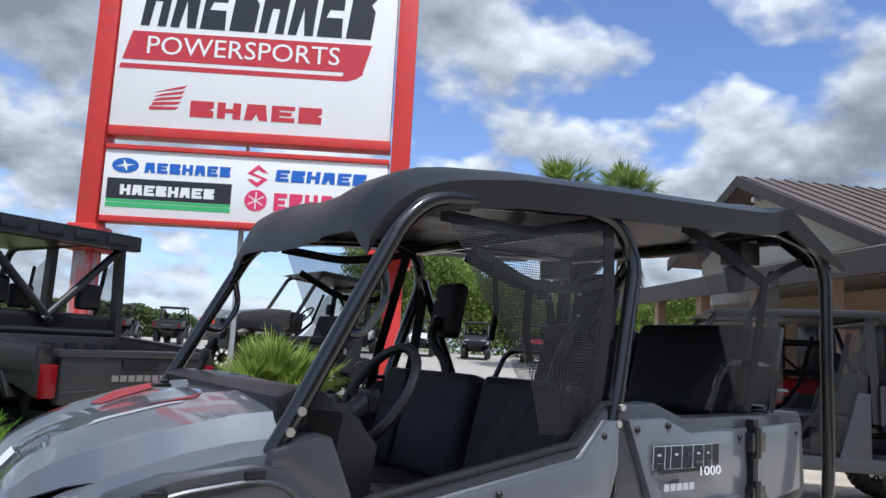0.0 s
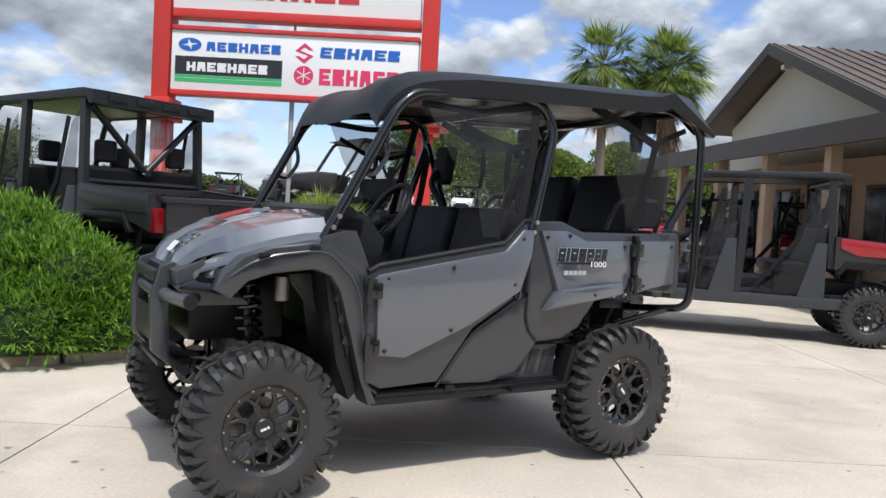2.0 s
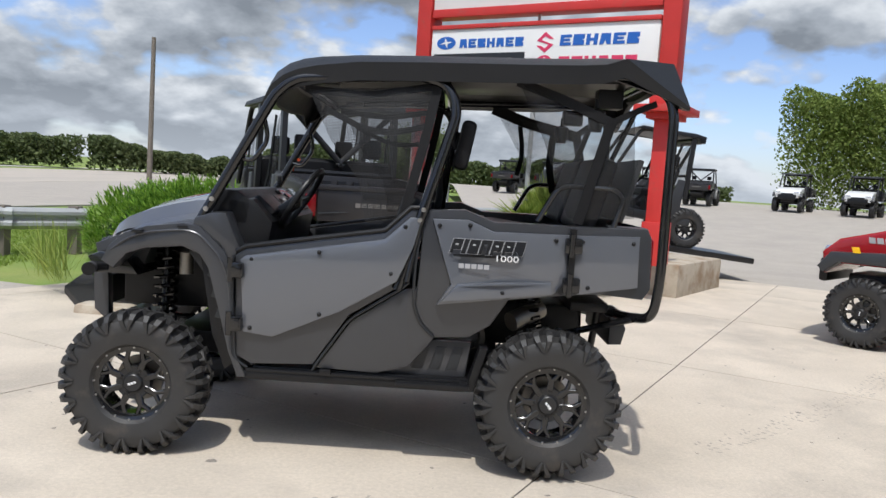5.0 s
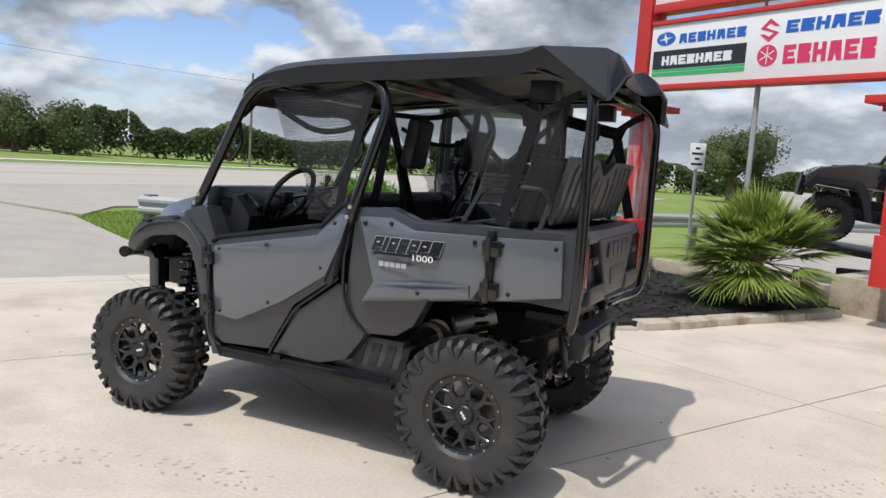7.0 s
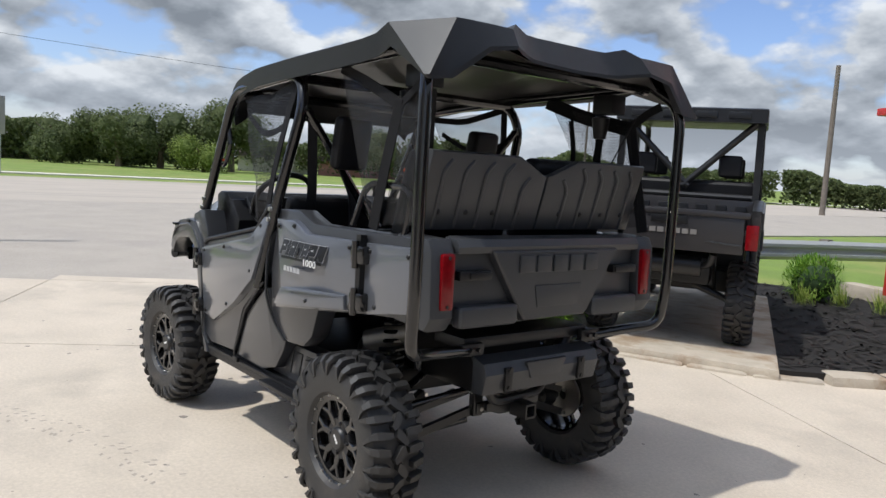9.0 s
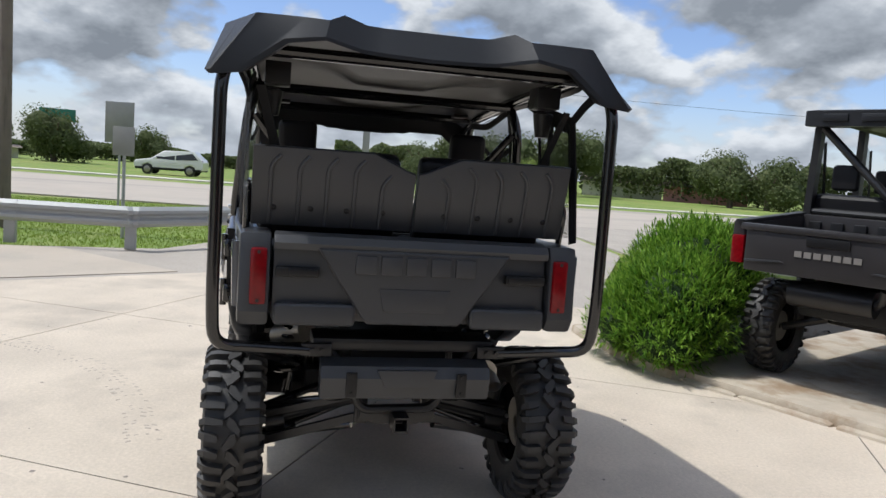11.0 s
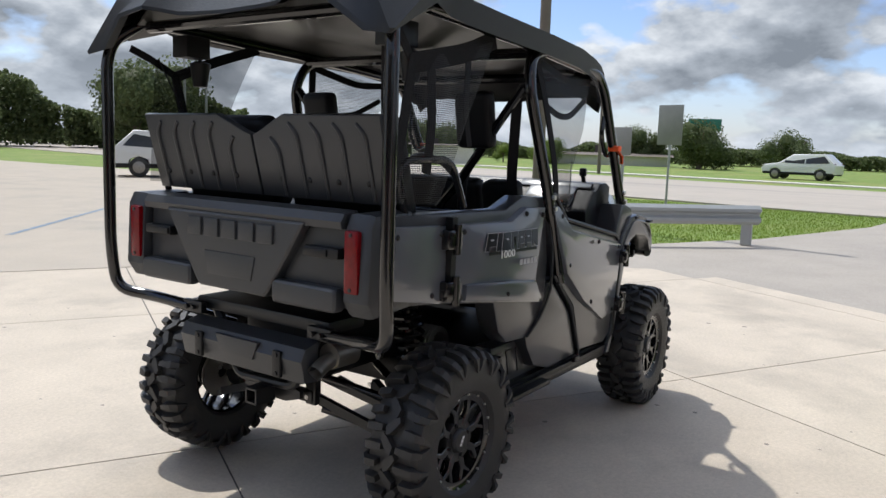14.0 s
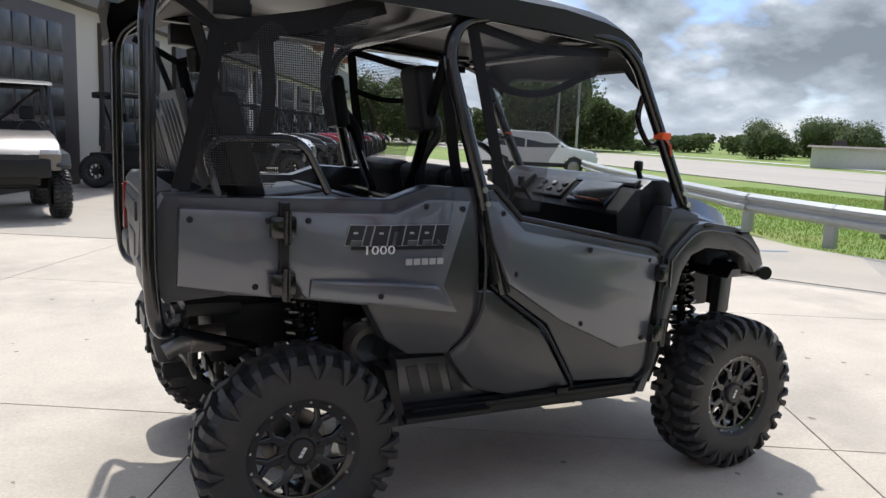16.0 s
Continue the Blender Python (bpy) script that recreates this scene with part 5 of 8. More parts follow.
for s in (1, -1):
    front = [(0.24, 0.625, 1.815), (0.12, 0.65, 1.58), (-0.03, 0.66, 1.39), (-0.07, 0.67, 1.19)]
    back = [(-0.38, 0.66, 1.865), (-0.34, 0.69, 1.62), (-0.29, 0.70, 1.40), (-0.25, 0.69, 1.20)]
    net(front, back, s, NET if s > 0 else FINE_NET, 9)
    band(back, s, 0.045)
    band([(0.26, 0.62, 1.82), (-0.05, 0.635, 1.80), (-0.40, 0.655, 1.87)], s, 0.035)
    # a loose strap across the net
    band([(0.16, 0.64, 1.73), (-0.05, 0.655, 1.635), (-0.20, 0.67, 1.63), (-0.34, 0.68, 1.67)], s, 0.028)
    if s > 0:
        net([(-0.77, 0.66, 1.90), (-0.90, 0.67, 1.64), (-1.04, 0.675, 1.28)], [(-1.215, 0.67, 1.75), (-1.16, 0.68, 1.54), (-1.10, 0.68, 1.26)], s, FINE_NET, 7)
        net([(-1.215, 0.66, 1.75), (-1.18, 0.66, 1.52), (-1.12, 0.665, 1.27)], [(-1.33, 0.66, 1.80), (-1.35, 0.66, 1.55), (-1.37, 0.66, 1.29)], s, FINE_NET, 5)
        band([(-0.76, 0.655, 1.91), (-1.0, 0.67, 1.83), (-1.23, 0.675, 1.735)], s, 0.045)
        band([(-1.22, 0.675, 1.75), (-1.16, 0.685, 1.52), (-1.09, 0.685, 1.25)], s, 0.05)
        band([(-1.22, 0.67, 1.74), (-1.33, 0.68, 1.80), (-1.42, 0.70, 1.84)], s, 0.03)
    else:
        net([(-0.74, 0.66, 1.89), (-0.92, 0.67, 1.60), (-1.02, 0.675, 1.40), (-1.10, 0.68, 1.27)], [(-1.27, 0.67, 1.76), (-1.31, 0.675, 1.56), (-1.35, 0.68, 1.42), (-1.37, 0.68, 1.28)], s, NET, 11)
        band([(-0.72, 0.655, 1.90), (-0.95, 0.67, 1.82), (-1.28, 0.675, 1.75)], s, 0.07)
        band([(-1.27, 0.675, 1.77), (-1.33, 0.685, 1.50), (-1.39, 0.685, 1.26)], s, 0.055)
        band([(-1.12, 0.64, 1.77), (-1.10, 0.64, 1.55), (-1.14, 0.65, 1.38)], s, 0.045)
        band([(-0.90, 0.65, 1.80), (-0.93, 0.66, 1.62), (-0.90, 0.66, 1.48)], s, 0.03)
        band([(-1.27, 0.67, 1.76), (-1.36, 0.69, 1.83), (-1.42, 0.70, 1.86)], s, 0.04)
    bm = bmesh.new()
    lathe(bm, [(0.03, 0.0), (0.038, 0.05), (0.045, 0.10), (0.02, 0.11)], 12, axis="z", cap=True)
    bmesh.ops.translate(bm, vec=(-1.16, s * 0.58, 1.70), verts=bm.verts)
    rod(bm, (-1.16, s * 0.58, 1.80), (-1.16, s * 0.58, 1.86), 0.01)
    part("hanging_buckle", bm, BLACK_PLASTIC, car)
    # seat belts
    for line in ([(-0.46, 0.62, 1.70), (-0.36, 0.55, 1.30), (-0.16, 0.52, 0.98)], [(-1.34, 0.62, 1.80), (-1.25, 0.55, 1.55), (-1.12, 0.5, 1.24)]):
        bm = bmesh.new()
        tube(bm, rounded(mirrored(line, s), 0.1), 0.02, flat=(0.045, 0.006))
        part("seat_belt", bm, WEBBING, car)

# the body sides bulge outwards between the front hinge and the rear wheel
for ob in list(car.children_recursive):
    top = ob
    while top.parent != car:
        top = top.parent
    if top.name.split(".")[0] not in BULGED:
        continue
    if ob.matrix_basis.translation.length < 1e-6:
        for v in ob.data.vertices:
            v.co.y += bulge(*v.co)
    else:
        ob.location.y += bulge(*ob.location)



# ---- dealer sign ----
SIGN_A, SIGN_D = Vector((-0.25, -7.96, 0)), Vector((-0.849, 0.528, 0))
SIGN_YAW = math.degrees(math.atan2(SIGN_D.y, SIGN_D.x)) + 180
# in the sign's own frame x runs from the reader's right to left, so -s is the place along it; the face looks along +y
dealer_sign = thing("dealer_sign", "tall red steel pylon sign with two white dealer panels", "sign", pose(SIGN_A.x, SIGN_A.y, 0.0, 0, 0, SIGN_YAW))


def sbox(bm, s0, s1, z0, z1, y0, y1, bev=0.0):
    box(bm, (-(s0 + s1) / 2, (y0 + y1) / 2, (z0 + z1) / 2), (abs(s1 - s0), abs(y1 - y0), z1 - z0), bev)


def sprism(bm, pts, y0, y1, bev=0.0):
    prism(bm, [(-a, b) for a, b in pts], y0, y1, bev)


for c, base, m in ((-0.02, 0.30, CHIPPED), (3.81, 0.48, RED_PAINT)):
    bm = bmesh.new()
    sbox(bm, c - 0.115, c + 0.115, base, 2.45, -0.15, 0.15, 0.008)
    part("lower_column", bm, m, dealer_sign, "square lower column, its red paint chipped" if m is CHIPPED else "red square lower column")
    bm = bmesh.new()
    sbox(bm, c - 0.15, c + 0.15, base, base + 0.58, -0.19, 0.19, 0.01)
    part("column_foot", bm, RED_PAINT, dealer_sign)
    bm = bmesh.new()
    sbox(bm, c - 0.20, c + 0.20, 2.42, 2.50, -0.27, 0.27, 0.008)
    sbox(bm, c - 0.33, c + 0.33, 2.50, 2.59, -0.42, 0.42, 0.008)
    sbox(bm, c - 0.18, c + 0.18, 2.59, 2.74, -0.25, 0.25, 0.008)
    part("column_collar", bm, RED_PAINT, dealer_sign)
    bm = bmesh.new()
    sbox(bm, c - 0.12, c + 0.12, 2.72, 7.3, -0.17, 0.17, 0.008)
    part("upper_column", bm, RED_PAINT, dealer_sign)
for z0, z1 in ((3.90, 4.02), (3.72, 3.78), (2.80, 2.87), (7.0, 7.12)):
    bm = bmesh.new()
    sbox(bm, 0.13, 3.67, z0, z1, -0.12, 0.16, 0.006)
    part("cross_rail", bm, RED_PAINT, dealer_sign)
for z0, z1, name in ((4.02, 7.0, "main_panel"), (2.87, 3.72, "lower_panel")):
    bm = bmesh.new()
    sbox(bm, 0.12, 3.66, z0, z1, -0.08, 0.13, 0.012)
    p = part(name, bm, SIGN_WHITE, dealer_sign, "white sign panel with printed brand shapes")
    if name == "main_panel":
        panel = p
    else:
        panel2 = p
bm = bmesh.new()
rod(bm, (-1.85, 0, 3.76), (-1.85, 0, 3.92), 0.02)
rod(bm, (-1.85, -0.02, 0.2), (-1.85, -0.02, 2.85), 0.035)
part("centre_pole", bm, GALVANISED, dealer_sign)


def blocks(name, s0, s1, z0, z1, n, material, parent, slant=0.0, gap=0.16, y=0.130):
    """A word of a brand, as one plain block a letter."""
    w = (s1 - s0) / n
    for i in range(n):
        bm = bmesh.new()
        a, b = s0 + i * w + w * gap / 2, s0 + (i + 1) * w - w * gap / 2
        k, h, m = slant * (z1 - z0), z1 - z0, (s0 + (i + 0.5) * w)
        t = (b - a) * 0.34
        shapes = [
            [(a, z0), (a + t, z0), (a + t + k * 0.5, z0 + h * 0.36), (b - t + k * 0.4, z0 + h * 0.36), (b - t, z0), (b, z0), (b + k, z1), (b - t + k, z1), (b - t + k * 0.6, z0 + h * 0.62), (a + t + k * 0.6, z0 + h * 0.62), (a + t + k, z1), (a + k, z1)],
            [(a, z0), (b, z0), (b + k * 0.4, z0 + h * 0.4), (b - t * 0.6 + k * 0.5, z0 + h * 0.5), (b + k * 0.6, z0 + h * 0.6), (b + k, z1), (a + k, z1)],
            [(a, z0), (b, z0), (b, z0 + h * 0.28), (a + t, z0 + h * 0.28), (a + t + k * 0.4, z0 + h * 0.4), (b - t * 0.4 + k * 0.5, z0 + h * 0.4), (b - t * 0.4 + k * 0.6, z0 + h * 0.62), (a + t + k * 0.6, z0 + h * 0.62), (a + t + k * 0.75, z0 + h * 0.74), (b + k, z0 + h * 0.74), (b + k, z1), (a + k, z1)],
            [(a, z0), (a + t, z0), (m + k * 0.3, z0 + h * 0.4), (b - t, z0), (b, z0), (b - t * 0.3 + k, z1), (a + t * 0.3 + k, z1)],
        ]
        sprism(bm, shapes[(i * 3 + n) % 4], y, y + 0.006)
        part(name, bm, material, parent)


blocks("name_shape", 0.36, 3.36, 5.36, 6.30, 8, SIGN_BLACK, panel, 0.12, 0.14)
bm = bmesh.new()
sprism(bm, [(0.20, 4.90), (3.26, 4.90), (3.36, 5.28), (0.30, 5.28)], 0.130, 0.134)
sprism(bm, [(0.17, 4.78), (3.06, 4.78), (3.18, 4.82), (3.26, 4.88), (3.262, 4.90), (3.02, 4.90), (3.0, 4.845), (0.19, 4.845)], 0.130, 0.134)
part("red_banner", bm, SIGN_RED, panel)
lettering("banner_word", "POWERSPORTS", 0.34, SIGN_WHITE, panel, pose(-1.72, 0.137, 5.09, 90, 0, 180), 0.002, 2.45)
bm = bmesh.new()
for i in range(5):
    z = 4.25 + i * 0.058
    sprism(bm, [(0.60 + i * 0.015, z), (0.93 - i * 0.0 + 0.02 * i, z + 0.02 + i * 0.012), (0.97 + 0.02 * i, z + 0.055 + i * 0.014), (0.60 + i * 0.05, z + 0.045)], 0.130, 0.135)
part("wing_shape", bm, SIGN_RED, panel)
blocks("brand_shape", 1.09, 2.80, 4.19, 4.40, 5, SIGN_RED, panel, 0.0, 0.14)
bm = bmesh.new()
sprism(bm, [(0.385 + 0.165 * math.cos(2 * math.pi * k / 28), 3.515 + 0.095 * math.sin(2 * math.pi * k / 28)) for k in range(28)], 0.130, 0.135)
part("oval_shape", bm, SIGN_BLUE, panel2)
bm = bmesh.new()
sprism(bm, [(0.385 + (0.12 if k % 2 == 0 else 0.03) * math.cos(math.pi * k / 4 + 0.2), 3.515 + (0.08 if k % 2 == 0 else 0.02) * math.sin(math.pi * k / 4 + 0.2)) for k in range(8)], 0.136, 0.138)
part("star_shape", bm, SIGN_WHITE, panel2)
blocks("brand_shape", 0.61, 1.70, 3.435, 3.565, 7, SIGN_BLUE, panel2, 0.0, 0.16)
bm = bmesh.new()
sprism(bm, [(0.18, 3.09), (1.72, 3.09), (1.72, 3.35), (0.18, 3.35)], 0.130, 0.134)
part("black_banner", bm, SIGN_BLACK, panel2)
bm = bmesh.new()
sprism(bm, [(0.18, 3.05), (1.72, 3.05), (1.72, 3.085), (0.18, 3.085)], 0.130, 0.134)
sprism(bm, [(0.18, 2.985), (1.72, 2.985), (1.72, 3.04), (0.18, 3.04)], 0.130, 0.134)
part("green_banner", bm, SIGN_GREEN, panel2)
blocks("brand_shape", 0.34, 1.52, 3.14, 3.27, 8, SIGN_WHITE, panel2, 0.0, 0.14, 0.136)
bm = bmesh.new()
sprism(bm, [(1.90, 3.50), (2.03, 3.62), (2.16, 3.52), (2.10, 3.52), (2.03, 3.56), (1.97, 3.51), (2.16, 3.44), (2.03, 3.33), (1.90, 3.43), (1.96, 3.43), (2.03, 3.39), (2.09, 3.44)], 0.130, 0.135)
part("zigzag_shape", bm, SIGN_PINK, panel2)
blocks("brand_shape", 2.24, 3.40, 3.42, 3.57, 6, SIGN_BLUE, panel2, 0.08, 0.14)
bm = bmesh.new()
sprism(bm, [(2.03 + 0.14 * math.cos(2 * math.pi * k / 28), 3.16 + 0.135 * math.sin(2 * math.pi * k / 28)) for k in range(28)], 0.130, 0.135)
part("disc_shape", bm, SIGN_PINK, panel2)
bm = bmesh.new()
for k in range(3):
    a = math.pi * k / 3 + 0.5
    sprism(bm, [(2.03 + 0.11 * math.cos(a + q), 3.16 + 0.11 * math.sin(a + q)) for q in (-0.06, 0.06, math.pi - 0.06, math.pi + 0.06)], 0.136, 0.138)
part("spoke_shape", bm, SIGN_WHITE, panel2)
blocks("brand_shape", 2.24, 3.40, 3.04, 3.27, 6, SIGN_PINK, panel2, 0.0, 0.16)

# ---- planting bed ----
bed_line = [(2.75, -2.72), (2.4, -2.68), (1.2, -2.70), (0.45, -3.10), (-0.40, -3.42), (-0.90, -3.70), (-1.35, -4.18), (-1.85, -4.95), (-2.45, -5.75), (-3.0, -6.6)]
bm = bmesh.new()
prism(bm, bed_line + [(-3.3, -7.4), (-2.2, -8.9), (1.4, -9.3), (3.6, -8.4), (3.9, -6.0), (3.3, -3.6)], -0.05, 0.07, axis="z")
bed = solid("planting_bed", bm, MULCH, "dark mulch bed behind a low kerb", "planting bed", kind="structure")
PAD = [(-0.86, -3.56), (1.08, -2.72), (3.2, -6.9), (1.3, -7.6)]
rnd = random.Random(5)
bm = bmesh.new()
for k in range(5200):
    x, y = rnd.uniform(-2.9, 2.7), rnd.uniform(-9.0, -2.75)
    edge = np.interp(x, [p[0] for p in bed_line[::-1]], [p[1] for p in bed_line[::-1]])
    if y > edge - 0.12 or all((b[0] - a[0]) * (y - a[1]) - (b[1] - a[1]) * (x - a[0]) < 0.06 for a, b in zip(PAD, PAD[1:] + PAD[:1])):
        continue
    a, l, w = rnd.uniform(0, 6.3), rnd.uniform(0.02, 0.06), rnd.uniform(0.008, 0.02)
    z, t = 0.074 + rnd.uniform(0, 0.025), rnd.uniform(-0.4, 0.4)
    dx, dy = math.cos(a) * l, math.sin(a) * l
    vs = [bm.verts.new((x + sx * dx - sy * dy * w / l, y + sx * dy + sy * dx * w / l, z + sx * t * l)) for sx, sy in ((-1, -1), (1, -1), (1, 1), (-1, 1))]
    bm.faces.new(vs)
chips = solid("mulch_chips", bm, MULCH, "loose dark bark chips on the bed", "mulch", kind="stuff")
# kerb stones
kerb = thing("kerb", "low stained concrete kerb round the planting bed", "kerb", kind="structure")
pts = rounded([(x, y, 0) for x, y in bed_line], 0.25, 3)
run = [pts[0]]
for p in pts[1:]:
    if (p - run[-1]).length > 0.45:
        run.append(p)
for a, b in zip(run, run[1:]):
    n = max(1, round((b - a).length / 0.75))
    for i in range(n):
        p, q = a.lerp(b, i / n), a.lerp(b, (i + 1) / n)
        d = (q - p).normalized()
        bm = bmesh.new()
        box(bm, (0, 0, 0.005), ((q - p).length - 0.004, 0.26, 0.16), 0.055)
        o = part("kerb_stone", bm, KERB, kerb)
        o.matrix_local = Matrix.Translation((p + q) / 2 - Vector((0, 0, 0.055 if -1.0 < ((p + q) / 2).x < 0.9 else 0.0))) @ pose(0, 0, 0, 0, 0, math.degrees(math.atan2(d.y, d.x)))
# raised concrete footing of the sign
bm = bmesh.new()
prism(bm, [(-2.95, -6.9), (-3.95, -6.28), (-5.2, -8.0), (-3.9, -9.0)], -0.05, 0.47, 0.03, axis="z")
solid("sign_footing", bm, KERB, "raised rough concrete block under the sign column", "concrete footing", kind="structure")
bm = bmesh.new()
prism(bm, [(-2.9, -7.5), (-0.2, -8.6), (1.0, -9.1), (0.9, -9.35), (-0.4, -8.85), (-3.1, -7.75)], 0.0, 0.26, 0.02, axis="z")
solid("bed_edging", bm, KERB, "tan timber edging at the back of the bed", "edging", kind="structure")
# concrete pad that the dark pickup stands on
bm = bmesh.new()
prism(bm, PAD, -0.02, 0.085, 0.03, axis="z")
solid("parking_pad", bm, KERB, "rough concrete pad beside the mulch bed", "concrete pad", kind="structure")


# ---- plants ----
def blade(bm, root, tip, w, bend=0.0, mid=0.5):
    """A narrow leaf in two faces."""
    root, tip = Vector(root), Vector(tip)
    d = tip - root
    side = d.cross(Vector((0.2, 0.1, 1))).normalized() * w
    m = root.lerp(tip, mid) + Vector((0, 0, bend))
    v = [bm.verts.new(p) for p in (root, m - side, m + side, tip)]
    bm.faces.new((v[0], v[1], v[2]))
    bm.faces.new((v[1], v[3], v[2]))


def shrub(name, label, lobes, count, seed):
    rnd = random.Random(seed)
    t = thing(name, label, "shrub")
    bm = bmesh.new()
    for c, r in lobes:
        for k in range(int(count * r[0] * r[1])):
            u, v = rnd.uniform(0, 2 * math.pi), rnd.uniform(-0.55, 1)
            h = math.sqrt(max(0, 1 - v * v))
            n = Vector((h * math.cos(u), h * math.sin(u), v))
            f = rnd.uniform(0.72, 1.0) * (1 + 0.10 * noise.noise(Vector((n.x * 3 + seed, n.y * 3, n.z * 3))) + 0.09 * noise.noise(Vector((n.x * 8, n.y * 8 + seed, n.z * 8))))
            p = Vector(c) + Vector((n.x * r[0], n.y * r[1], n.z * r[2])) * f
            if p.z < 0.10:
                continue
            d = (n + Vector((rnd.gauss(0, 0.35), rnd.gauss(0, 0.35), 0.35 + rnd.gauss(0, 0.3)))).normalized()
            s = rnd.uniform(0.06, 0.11)
            for j in range(4):
                q = (d + Vector((rnd.gauss(0, 0.45), rnd.gauss(0, 0.45), rnd.gauss(0, 0.35)))).normalized()
                root = p + d * (j * 0.018)
                blade(bm, root, root + q * s, 0.0075, 0.004)
    part("crown", bm, LEAF, t)
    bm = bmesh.new()
    for c, r in lobes[:3]:
        rod(bm, (c[0], c[1], 0.05), (c[0] + 0.1, c[1], c[2]), 0.03, 8, 0.012)
    part("stem", bm, BARK, t)
    # solid core added in each lobe blocks light; its dark green paints inner shade
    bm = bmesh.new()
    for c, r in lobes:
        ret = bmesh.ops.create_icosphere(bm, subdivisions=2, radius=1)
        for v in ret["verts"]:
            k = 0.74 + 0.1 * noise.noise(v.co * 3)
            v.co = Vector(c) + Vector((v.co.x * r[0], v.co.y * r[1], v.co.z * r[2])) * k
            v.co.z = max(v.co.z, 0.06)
    part("inner_growth", bm, mat("shrub_inner_shade", (0.02, 0.045, 0.01), 0.9, vary=0.5, scale=14), t)
    return t


shrub("shrub", "dense green feathery shrub spilling over the kerb", [((1.45, -2.97, 0.48), (0.66, 0.48, 0.48)), ((1.90, -3.42, 0.66), (0.76, 0.64, 0.58)), ((2.45, -3.80, 0.60), (0.72, 0.60, 0.54)), ((1.22, -2.74, 0.26), (0.44, 0.34, 0.28)), ((1.66, -2.66, 0.30), (0.42, 0.36, 0.32)), ((1.95, -2.95, 0.40), (0.42, 0.36, 0.36))], 6500, 3)


def fan_leaf(bm, base, d, size, rnd, droop=0.2, blades=16, spread=1.9):
    """A palmate leaf: a stalk, and narrow blades fanned out from its end."""
    d = Vector(d).normalized()
    side = d.cross(Vector((0, 0, 1)))
    side = side.normalized() if side.length > 0.05 else Vector((1, 0, 0))
    hub = Vector(base) + d * size * 0.55
    rod(bm, base, hub, 0.006 * max(1, size), 4)
    for k in range(blades):
        a = (k / (blades - 1) - 0.5) * spread
        q = (d * math.cos(a) + side * math.sin(a) + Vector((0, 0, rnd.uniform(-0.08, 0.05)))).normalized()
        l = size * rnd.uniform(0.62, 0.78) * (1 - 0.25 * abs(a) / spread)
        tip = hub + q * l - Vector((0, 0, droop * l * rnd.uniform(0.6, 1.4)))
        blade(bm, hub, tip, 0.013 * size + 0.005, 0.02 * size, 0.45)


def fan_palm(name, label, x, y, z, size, count, seed):
    rnd = random.Random(seed)
    t = thing(name, label, "palm", pose(x, y, z))
    bm = bmesh.new()
    for k in range(count):
        a, e = rnd.uniform(0, 2 * math.pi), rnd.uniform(-0.42, 1.5)
        d = Vector((math.cos(a) * math.cos(e), math.sin(a) * math.cos(e), math.sin(e)))
        fan_leaf(bm, Vector((rnd.gauss(0, 0.10), rnd.gauss(0, 0.10), 0.50)) + d * 0.05, d, size * rnd.uniform(0.75, 1.1), rnd, 0.14, 26, 2.3)
    part("crown", bm, FAN_LEAF, t)
    bm = bmesh.new()
    rod(bm, (0, 0, -0.05), (0, 0, 0.6), 0.14, 10, 0.10)
    part("trunk", bm, BARK, t)
    return t


fan_palm("fan_palm", "bright green bushy fan palm in the mulch bed", -2.05, -6.15, 0.10, 0.80, 150, 8)


def tuft(x, y, h, seed, z=0.1):
    rnd = random.Random(seed)
    bm = bmesh.new()
    for k in range(70):
        a, e = rnd.uniform(0, 6.28), rnd.uniform(0.7, 1.5)
        l = h * rnd.uniform(0.6, 1.1)
        d = Vector((math.cos(a) * math.cos(e), math.sin(a) * math.cos(e), math.sin(e)))
        blade(bm, (x + rnd.gauss(0, 0.06), y + rnd.gauss(0, 0.06), z), Vector((x, y, z)) + d * l, 0.006, 0.01)
    solid("grass_tuft", bm, FAN_LEAF, "small tuft of green grass in the mulch", "grass tuft", group="grass tufts")


for i, (x, y, h) in enumerate(((-0.15, -7.5, 0.35), (0.35, -7.6, 0.3), (-0.55, -7.1, 0.28), (0.65, -7.2, 0.32), (3.3, -3.5, 0.7), (3.6, -3.8, 0.75), (3.05, -4.3, 0.7))):
    tuft(x, y, h, 40 + i)
shrub("shrub", "small leafy green shrub at the back of the bed", [((0.85, -8.0, 0.32), (0.32, 0.32, 0.32)), ((1.1, -8.3, 0.3), (0.3, 0.3, 0.3))], 3500, 9)


